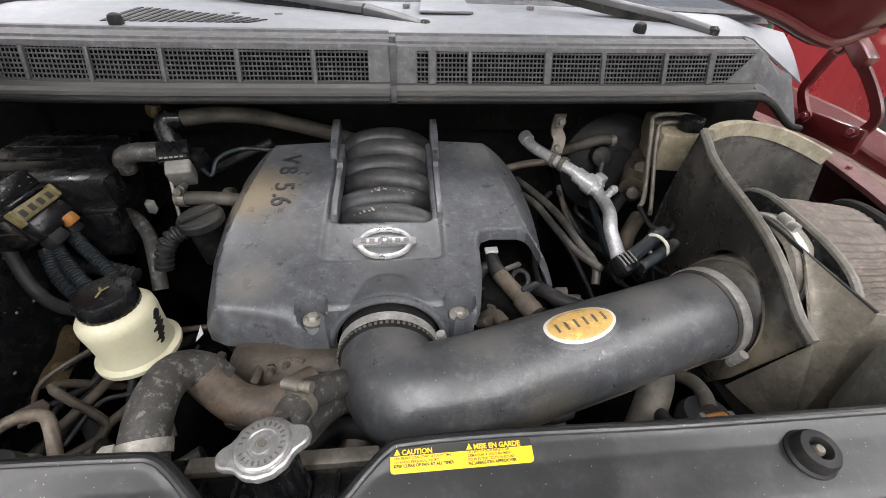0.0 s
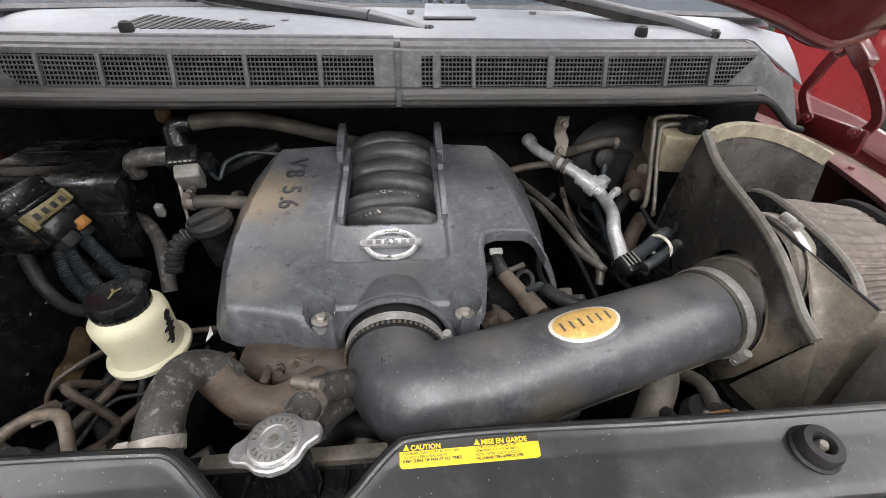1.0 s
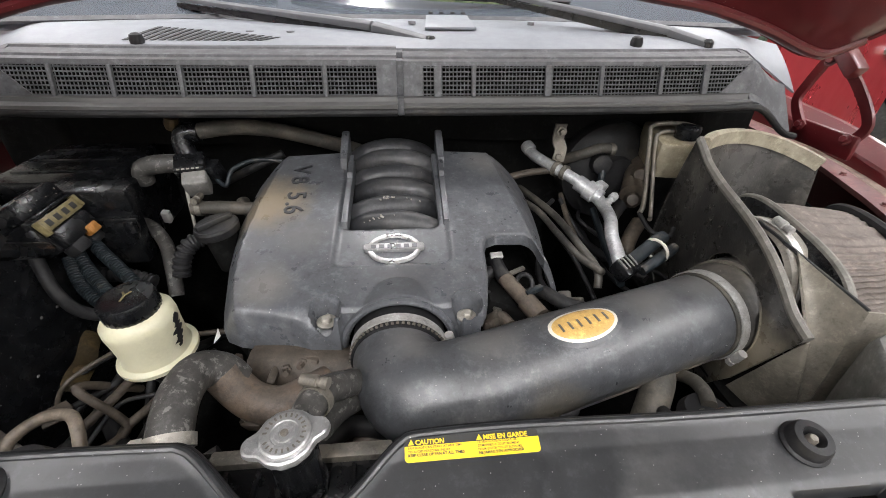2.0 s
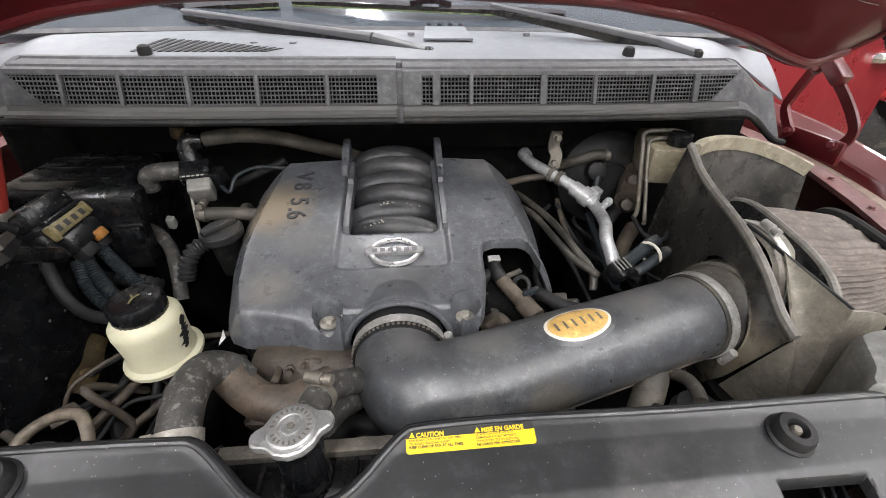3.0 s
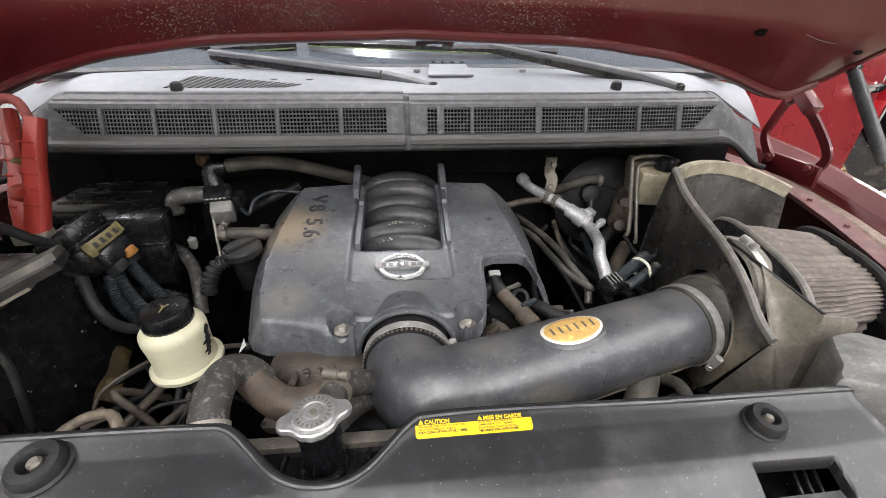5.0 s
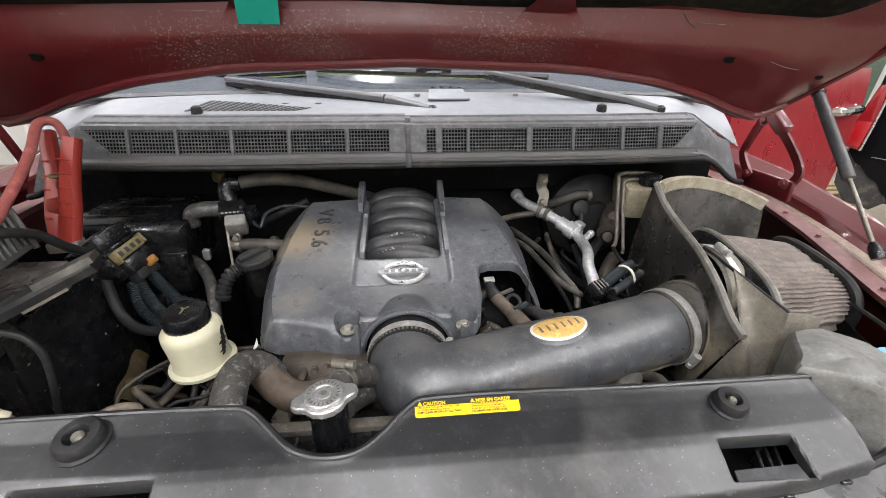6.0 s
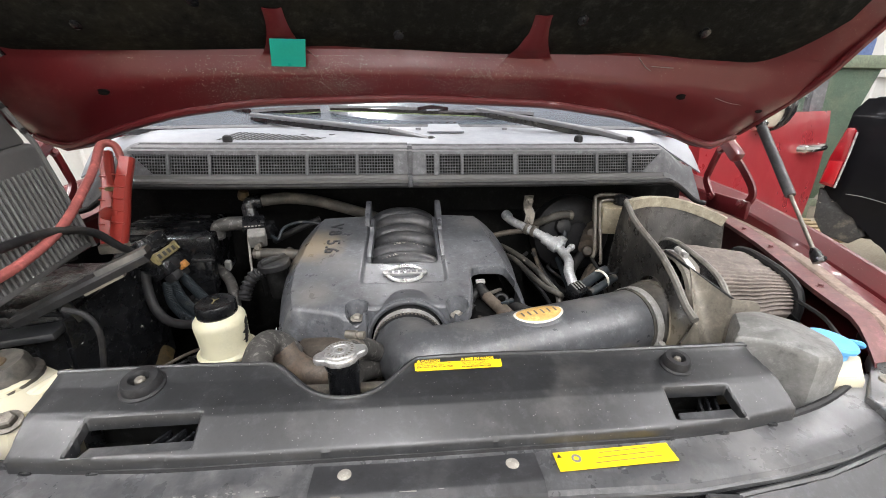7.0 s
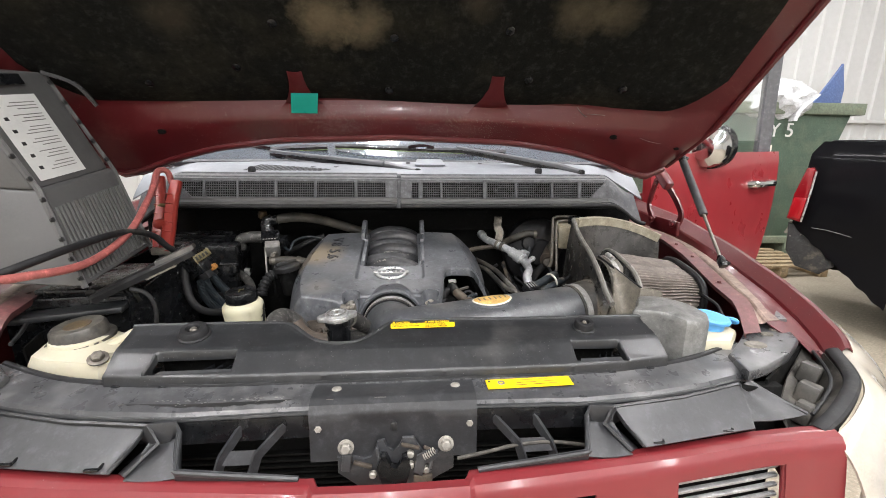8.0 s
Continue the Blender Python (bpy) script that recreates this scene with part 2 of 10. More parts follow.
M_BRIGHT = mat("bright_chrome", (0.62, 0.62, 0.62), 0.1, 1.0, var=0.04, bump=0.0)
M_TYRE = mat("tyre_rubber", (0.025, 0.025, 0.025), 0.8, dust=DUST, amount=0.25)
M_BAG = mat("clear_plastic_bag", (0.62, 0.63, 0.64), 0.25, var=0.15, bump=0.4, grain=40)
M_BLUEBOX = mat("blue_board", (0.09, 0.14, 0.3), 0.5, var=0.15)
M_WOOD = mat("pallet_wood", (0.32, 0.24, 0.14), 0.8, var=0.3, dust=DUST, amount=0.4)
M_TUBELIGHT = mat("lit_tube", (1.0, 0.985, 1.0), 0.5, var=0.0, bump=0.0, emit=TUBE_GLOW)
M_RUNNER = mat("runner_plastic", (0.038, 0.039, 0.042), 0.42, dust=(0.2, 0.19, 0.18), amount=0.3, dscale=9, specks=0.4, bump=0.15)
M_LEDGE = mat("dust_caked_ledge", (0.2, 0.14, 0.115), 0.7, dust=(0.3, 0.255, 0.2), amount=0.5, dscale=12, bump=0.2)
M_BOLT = mat("dusty_pale_bolt", (0.27, 0.255, 0.225), 0.5, 0.2, dust=(0.42, 0.39, 0.33), amount=0.4, dscale=70)
M_LETTER = mat("dark_letter_plastic", (0.036, 0.037, 0.041), 0.4, var=0.15, dust=(0.1, 0.098, 0.094), amount=0.12, dscale=60)
M_COUPLER = mat("dusty_rubber_sleeve", (0.035, 0.033, 0.030), 0.5, var=0.2, dust=(0.19, 0.172, 0.142), amount=0.5, dscale=14, specks=0.35, sscale=110, bump=0.2)
M_BRACKET = mat("yellow_rust_steel", (0.05, 0.036, 0.018), 0.45, 0.2, var=0.5, dust=(0.36, 0.25, 0.09), amount=0.3, dscale=22, bump=0.4)
M_ZINC = mat("pale_zinc_band", (0.35, 0.33, 0.29), 0.42, 0.2, var=0.15, dust=(0.3, 0.27, 0.22), amount=0.3, dscale=40)
M_PIPE = mat("bare_dusty_pipe", (0.18, 0.15, 0.118), 0.45, 0.15, var=0.25, dust=(0.2, 0.13, 0.08), amount=0.3, dscale=35)
M_PALE = mat("pale_grey_plastic", (0.2, 0.195, 0.185), 0.5, dust=(0.2, 0.18, 0.15), amount=0.3, dscale=50)
# Pale body colour paints in the ceiling's reflection, besides the grime.
M_GRIMEGLARE = mat("grimy_glass_painted_glare", (0.2, 0.235, 0.28), 0.12, var=0.1, scale=9, dust=(0.4, 0.44, 0.5), amount=0.25, dscale=8, trans=0.6, bump=0.0, coat=1.0)
M_GLASS = bpy.data.materials.new("tinted_glass")
M_GLASS.use_nodes = True
_g = M_GLASS.node_tree.nodes["Principled BSDF"]
_g.inputs["Base Color"].default_value = (0.93, 0.96, 0.95, 1)
_g.inputs["Roughness"].default_value = 0.03
_g.inputs["Transmission Weight"].default_value = 1.0
_g.inputs["IOR"].default_value = 1.45


# ---- building helpers ----
def thing(name, at, label, category, group="", kind=""):
    ob = new(name)
    ob.empty_display_size = 0.05
    ob.location = at
    return tagged(ob, label, category, group, kind)


def finish(bm, name, material, smooth=0.6):
    bmesh.ops.recalc_face_normals(bm, faces=bm.faces)
    for f in bm.faces:
        f.smooth = True
    for e in bm.edges:
        if len(e.link_faces) == 2 and e.calc_face_angle(0.0) > smooth:
            e.smooth = False
    me = bpy.data.meshes.new(name)
    bm.to_mesh(me)
    bm.free()
    me.materials.append(material)
    return me


def world_of(ob):
    p = Vector((0, 0, 0))
    while ob:
        p += ob.location
        ob = ob.parent
    return p


def part(name, bm, material, parent, label="", smooth=0.6):
    """One mesh object under a thing or a part; its vertices are given in the place's own metres."""
    ob = new(name, finish(bm, name, material, smooth))
    ob.parent = parent
    ob.location = -world_of(parent)
    return tagged(ob, label)


def single(name, bm, material, label, category, group="", kind="", smooth=0.6):
    """A thing that is one mesh."""
    return tagged(new(name, finish(bm, name, material, smooth)), label, category, group, kind)


def box(bm, c, s, rot=(0, 0, 0), bevel=0.002, seg=2, taper=1.0):
    made = bmesh.ops.create_cube(bm, size=1.0)["verts"]
    for v in made:
        k = taper if v.co.z > 0 else 1.0
        v.co = Vector((v.co.x * s[0] * k, v.co.y * s[1] * k, v.co.z * s[2]))
    if bevel:
        es = list({e for v in made for e in v.link_edges})
        got = bmesh.ops.bevel(bm, geom=es, offset=min(bevel, min(s) * 0.45), segments=seg, profile=0.5, affect="EDGES")
        made = [v for v in got["verts"]]
        made = list({v for f in got["faces"] for v in f.verts} | set(made))
    m = pose(*c, *rot)
    seen = set()
    stack = list(made)
    while stack:
        v = stack.pop()
        if v in seen:
            continue
        seen.add(v)
        stack += [e.other_vert(v) for e in v.link_edges]
    for v in seen:
        v.co = m @ v.co
    return bm


def spline(pts, n=8, closed=False):
    """Points on a smooth curve through pts."""
    p = [Vector(q) for q in pts]
    out = []
    k = len(p)
    for i in range(k if closed else k - 1):
        a, b, c, d = (p[(i + j) % k] if closed else p[min(max(i + j, 0), k - 1)] for j in (-1, 0, 1, 2))
        for s in range(n):
            t = s / n
            out.append(0.5 * ((2 * b) + (c - a) * t + (2 * a - 5 * b + 4 * c - d) * t * t + (3 * b - a - 3 * c + d) * t ** 3))
    if not closed:
        out.append(p[-1])
    return out


def sweep(bm, pts, r, seg=12, n=8, closed=False, flat=1.0, cap=True, ring=None, smooth=True):
    """A round bar along a smooth curve. r: radius or function of 0..1; ring: own outline of (across, up) pairs."""
    c = spline(pts, n, closed) if smooth else [Vector(q) for q in pts]
    rows = []
    up = None
    for i, q in enumerate(c):
        a = c[i - 1] if (i or closed) else c[0]
        b = c[(i + 1) % len(c)] if (i < len(c) - 1 or closed) else c[-1]
        d = (b - a).normalized()
        if up is None:
            up = Vector((0, 0, 1)) if abs(d.z) < 0.9 else Vector((0, 1, 0))
        up = (up - d * up.dot(d)).normalized()
        side = d.cross(up)
        f = i / max(1, len(c) - 1)
        rad = r(f) if callable(r) else r
        if ring:
            rows.append([bm.verts.new(q + side * u * rad + up * w * rad) for u, w in ring])
        else:
            rows.append([bm.verts.new(q + side * math.cos(2 * math.pi * k / seg) * rad + up * math.sin(2 * math.pi * k / seg) * rad * flat) for k in range(seg)])
    m = len(rows[0])
    pairs = list(zip(rows, rows[1:])) + ([(rows[-1], rows[0])] if closed else [])
    for a, b in pairs:
        for k in range(m):
            bm.faces.new((a[k], a[(k + 1) % m], b[(k + 1) % m], b[k]))
    if cap and not closed:
        bm.faces.new(rows[0][::-1])
        bm.faces.new(rows[-1])
    return bm


def lathe(bm, profile, m=None, seg=28, squash=None):
    """A turned shape: (radius, height) pairs round the z axis of the pose m. squash(angle) scales the radius."""
    m = m or Matrix()
    rows = []
    for r, z in profile:
        if r < 1e-6:
            rows.append([bm.verts.new(m @ Vector((0, 0, z)))])
        else:
            rows.append([bm.verts.new(m @ Vector((r * (squash(a) if squash else 1) * math.cos(a), r * (squash(a) if squash else 1) * math.sin(a), z)))
                         for a in (2 * math.pi * k / seg for k in range(seg))])
    for a, b in zip(rows, rows[1:]):
        for k in range(seg):
            q = [a[k % len(a)], a[(k + 1) % len(a)], b[(k + 1) % len(b)], b[k % len(b)]]
            u = []
            for v in q:
                if v not in u:
                    u.append(v)
            if len(u) > 2:
                bm.faces.new(u)
    return bm


def prism(bm, outline, depth, m=None, bevel=0.0):
    """A flat outline of (x, y) pairs in the pose m, given depth along its z."""
    m = m or Matrix()
    lo = [bm.verts.new(m @ Vector((x, y, 0))) for x, y in outline]
    hi = [bm.verts.new(m @ Vector((x, y, depth))) for x, y in outline]
    fs = [bm.faces.new(lo[::-1]), bm.faces.new(hi)]
    k = len(lo)
    for i in range(k):
        fs.append(bm.faces.new((lo[i], lo[(i + 1) % k], hi[(i + 1) % k], hi[i])))
    if bevel:
        es = list({e for f in fs[:2] for e in f.edges})
        bmesh.ops.bevel(bm, geom=es, offset=bevel, segments=2, profile=0.5, affect="EDGES")
    return bm


def sheet(bm, fn, nu, nv, thick=0.0, keep=None):
    """A surface fn(u, v) -> point for u, v in 0..1, with thickness."""
    g = [[Vector(fn(i / nu, j / nv)) for j in range(nv + 1)] for i in range(nu + 1)]
    vs = [[bm.verts.new(p) for p in row] for row in g]
    fs = []
    for i in range(nu):
        for j in range(nv):
            if keep and not keep((i + 0.5) / nu, (j + 0.5) / nv):
                continue
            fs.append(bm.faces.new((vs[i][j], vs[i + 1][j], vs[i + 1][j + 1], vs[i][j + 1])))
    loose = [v for row in vs for v in row if not v.link_faces]
    for v in loose:
        bm.verts.remove(v)
    if thick:
        bm.normal_update()
        bmesh.ops.solidify(bm, geom=fs, thickness=thick)
    return bm


def poly_dist(px, py, pts):
    """Distance inside (+) or outside (-) a polygon, for arrays."""
    best = np.full(px.shape, 1e9)
    inside = np.zeros(px.shape, bool)
    for (ax, ay), (bx, by) in zip(pts, pts[1:] + pts[:1]):
        ex, ey = bx - ax, by - ay
        t = np.clip(((px - ax) * ex + (py - ay) * ey) / (ex * ex + ey * ey), 0, 1)
        best = np.minimum(best, np.hypot(px - ax - t * ex, py - ay - t * ey))
        cross = (ay > py) != (by > py)
        with np.errstate(divide="ignore", invalid="ignore"):
            inside ^= cross & (px < (bx - ax) * (py - ay) / (by - ay if by != ay else 1e-12) + ax)
    return np.where(inside, best, -best)


def box_dist(px, py, x0, x1, y0, y1, r):
    """Distance inside (+) a rounded rectangle."""
    qx = np.abs(px - (x0 + x1) / 2) - (x1 - x0) / 2 + r
    qy = np.abs(py - (y0 + y1) / 2) - (y1 - y0) / 2 + r
    return r - (np.hypot(np.maximum(qx, 0), np.maximum(qy, 0)) + np.minimum(np.maximum(qx, qy), 0))


def relief(x0, x1, y0, y1, step, inside, height, bottom, under=0.0):
    """A moulded panel: height(x, y, d) over the region inside(x, y) > 0, clean edges, walls down to bottom(x, y, z)."""
    nx, ny = int((x1 - x0) / step) + 1, int((y1 - y0) / step) + 1
    X, Y = np.meshgrid(np.linspace(x0, x1, nx), np.linspace(y0, y1, ny), indexing="ij")
    S = inside(X, Y)
    ok = S > -0.5 * step
    face = ok[:-1, :-1] & ok[1:, :-1] & ok[:-1, 1:] & ok[1:, 1:]
    count = np.zeros(ok.shape, int)
    for di in (0, 1):
        for dj in (0, 1):
            count[di:nx - 1 + di, dj:ny - 1 + dj] += face
    rim = (count > 0) & (count < 4)
    h = step * 0.2
    gx = (inside(X + h, Y) - inside(X - h, Y)) / (2 * h)
    gy = (inside(X, Y + h) - inside(X, Y - h)) / (2 * h)
    X = np.where(rim, X - S * gx, X)
    Y = np.where(rim, Y - S * gy, Y)
    S2 = inside(X, Y)
    push = np.where(~rim & (count == 4) & (S2 < 0.75 * step), 0.75 * step - S2, 0)
    X, Y = X + push * gx, Y + push * gy
    D = np.maximum(inside(X, Y), 0)
    Z = height(X, Y, D)
    idx = -np.ones(ok.shape, int)
    use = count > 0
    idx[use] = np.arange(use.sum())
    verts = [(float(a), float(b), float(c)) for a, b, c in zip(X[use], Y[use], Z[use])]
    faces, edges = [], {}
    for i, j in zip(*np.nonzero(face)):
        f = (int(idx[i, j]), int(idx[i + 1, j]), int(idx[i + 1, j + 1]), int(idx[i, j + 1]))
        faces.append(f)
        for a, b in zip(f, f[1:] + f[:1]):
            edges[(a, b)] = True
    low = {}
    for a, b in list(edges):
        if (b, a) not in edges:
            q = []
            for v in (a, b):
                if v not in low:
                    low[v] = len(verts)
                    x, y, z = verts[v]
                    verts.append((x, y, float(bottom(x, y, z))))
                q.append(low[v])
            faces.append((b, a, q[0], q[1]))
    me = bpy.data.meshes.new("moulding")
    me.from_pydata(verts, [], faces)
    bm = bmesh.new()
    bm.from_mesh(me)
    bpy.data.meshes.remove(me)
    return bm


def lettering(text, size, m, material, parent, depth=0.0004, name="lettering", align="LEFT", bold=0.0):
    """Raised writing in the built-in font, in the pose m."""
    cu = bpy.data.curves.new("writing", "FONT")
    cu.body, cu.size, cu.extrude, cu.align_x, cu.resolution_u, cu.offset = text, size, depth, align, 3, bold
    tmp = bpy.data.objects.new("writing", cu)
    scene.collection.objects.link(tmp)
    bpy.context.view_layer.update()
    me = bpy.data.meshes.new_from_object(tmp)
    bpy.data.objects.remove(tmp)
    bpy.data.curves.remove(cu)
    me.materials.clear()
    me.materials.append(material)
    me.transform(m)
    ob = new(name, me)
    ob.parent = parent
    ob.location = -world_of(parent)
    return ob


def axes(o, x, y):
    """A pose at o whose x axis runs along x and whose y axis leans towards y."""
    x = Vector(x).normalized()
    z = x.cross(Vector(y)).normalized()
    y = z.cross(x)
    m = Matrix((x, y, z)).transposed().to_4x4()
    m.translation = o
    return m


def along(p, d, roll=0):
    """A pose at p whose z axis runs along d."""
    m = Vector(d).to_track_quat("Z", "Y").to_matrix().to_4x4()
    m.translation = p
    return m @ pose(0, 0, 0, 0, 0, roll)


def lerp(a, b, t):
    return a + (b - a) * t


def knots(x, table):
    """Straight-line interpolation in a short table of (x, value)."""
    return float(np.interp(x, [a for a, _ in table], [b for _, b in table]))


def hexbolt(parent, at, d=(0, 0, 1), r=0.009, material=None, name="bolt"):
    bm = bmesh.new()
    m = along(at, d)
    lathe(bm, [(0, 0), (r * 1.5, 0), (r * 1.5, r * 0.25), (r * 1.0, r * 0.35)], m, 20)
    lathe(bm, [(r, r * 0.3), (r, r * 1.0), (r * 0.8, r * 1.2), (0, r * 1.2)], m, 6)
    return part(name, bm, material or M_STEEL, parent)


def hose_clamp(parent, at, d, r, screw_at=0.0, width=0.012, material=None):
    """A band clamp round a pipe: band and screw housing."""
    bm = bmesh.new()
    m = along(at, d)
    lathe(bm, [(r, -width / 2), (r + 0.0018, -width / 2), (r + 0.0018, width / 2), (r, width / 2)], m, 40)
    band = part("clamp_band", bm, material or M_STEEL, parent, "steel clamp band")
    bm = bmesh.new()
    if isinstance(screw_at, Vector):
        q = m.to_3x3().inverted() @ screw_at
        screw_at = math.atan2(q.y, q.x)
    a = screw_at
    c = m @ Vector((math.cos(a) * (r + 0.007), math.sin(a) * (r + 0.007), 0))
    t = (m.to_3x3() @ Vector((-math.sin(a), math.cos(a), 0)))
    lathe(bm, [(0, -0.014), (0.0065, -0.014), (0.007, 0.004), (0.005, 0.005), (0.005, 0.008), (0.0062, 0.009), (0.0062, 0.017), (0, 0.017)], along(c, t), 12)
    part("clamp_screw", bm, material or M_STEEL, parent, "steel clamp screw")
    return band


# ---- hall ----
bm = bmesh.new()
box(bm, (1.5, -0.5, -0.1), (18.4, 14.4, 0.2), bevel=0)
single("floor", bm, M_FLOOR, "dusty bare concrete workshop floor", "floor", kind="structure")


def ribbed_wall(name, a, b, height, parent_label):
    """A sheet-metal wall with raised ribs between the plan points a and b."""
    a, b = Vector((*a, 0)), Vector((*b, 0))
    d = (b - a).normalized()
    n = Vector((-d.y, d.x, 0))
    length = (b - a).length
    prof = []
    x = 0.0
    while x < length:
        prof += [(x, 0.0), (x + 0.22, 0.0), (x + 0.245, 0.03), (x + 0.285, 0.03), (x + 0.31, 0.0)]
        x += 0.31
    prof = [(min(p, length), q) for p, q in prof] + [(length, 0.0)]
    bm = bmesh.new()
    rows = [[bm.verts.new(a + d * p + n * q + Vector((0, 0, z))) for p, q in prof] for z in (0, height)]
    back = [[bm.verts.new(a + d * p - n * 0.1 + Vector((0, 0, z))) for p in (0, length)] for z in (0, height)]
    for i in range(len(prof) - 1):
        if (rows[0][i].co - rows[0][i + 1].co).length > 1e-5:
            bm.faces.new((rows[0][i], rows[0][i + 1], rows[1][i + 1], rows[1][i]))
    bm.faces.new((back[0][1], back[0][0], back[1][0], back[1][1]))
    return single(name, bm, M_WALL, parent_label, "wall", kind="structure", smooth=0.3)


ribbed_wall("wall_north", (10.6, 6.6), (-7.6, 6.6), 5.4, "white ribbed sheet-metal workshop wall")
ribbed_wall("wall_south", (-7.6, -7.6), (10.6, -7.6), 5.4, "white ribbed sheet-metal workshop wall")
ribbed_wall("wall_west", (-7.6, 6.6), (-7.6, -7.6), 5.4, "white ribbed sheet-metal workshop wall")
ribbed_wall("wall_east", (10.6, -7.6), (10.6, 6.6), 5.4, "white ribbed sheet-metal workshop wall")
bm = bmesh.new()
box(bm, (1.5, -0.5, 5.5), (18.4, 14.4, 0.2), bevel=0)
single("ceiling", bm, M_CEIL, "plain white workshop ceiling", "ceiling", kind="structure")


def ceiling_light(x, y, length):
    o = thing("ceiling_light", (x, y, 5.4), "long white fluorescent ceiling light, switched on", "light", "rows of ceiling lights")
    bm = bmesh.new()
    box(bm, (x, y, 5.35), (0.16, length, 0.08), bevel=0.01)
    part("housing", bm, M_CEIL, o)
    for dx in (-0.045, 0.045):
        bm = bmesh.new()
        sweep(bm, [(x + dx, y - length / 2 + 0.03, 5.285), (x + dx, y + length / 2 - 0.03, 5.285)], 0.02, 10, 1)
        part("tube", bm, M_TUBELIGHT, o, "glowing fluorescent tube")
    return o


# Rows ahead of y = 3.6 are unseen, added to brighten the bay.
for x in (-3.3, -0.25, 3.05, 6.35):
    for y in (-6.0, -3.3, -0.6, 3.6):
        fixture = ceiling_light(x, y, 2.4)
        glow = bpy.data.lights.new("tube_light", "AREA")
        glow.shape, glow.size, glow.size_y, glow.energy = "RECTANGLE", 0.15, 2.34, LAMP_WATTS
        glow.color = (1.0, 0.985, 1.0)
        lamp = new("tube_light", glow)
        lamp.parent = fixture
        lamp.location = (0, 0, -0.14)


# ---- truck front: hood, cowl, fenders, beam, grille ----
def hood_under(x, v):
    """The underside of the raised hood: x across, v metres up from the trailing edge."""
    a = abs(x)
    zt = knots(a, [(0, 1.511), (0.35, 1.499), (0.53, 1.473), (0.65, 1.444), (0.77, 1.402), (0.86, 1.39), (0.9, 1.41), (0.95, 1.46)])
    yt = knots(a, [(0, 0.79), (0.5, 0.80), (0.8, 0.82), (0.88, 0.83), (0.95, 0.80)])
    zl = knots(a, [(0, 1.620), (0.5, 1.612), (0.8, 1.597), (0.95, 1.59)])
    yl = knots(a, [(0, 0.755), (0.5, 0.735), (0.8, 0.672), (0.95, 0.61)])
    if v < 0.12:
        t = v / 0.12
        bulge = 0.4 * math.sin(t * math.pi) * 0.018 + 0.017 * min(t / 0.58, (1 - t) / 0.42)
        drawn = 1 - 0.055 * (1 - t) * min(1.0, a / 0.925) ** 7
        return Vector((x * drawn, lerp(yt, yl, t) - bulge, lerp(zt, zl, t ** 0.9) - bulge * 0.3))
    w = v - 0.12
    return Vector((x, yl - w * 0.735, zl + w * 0.678))


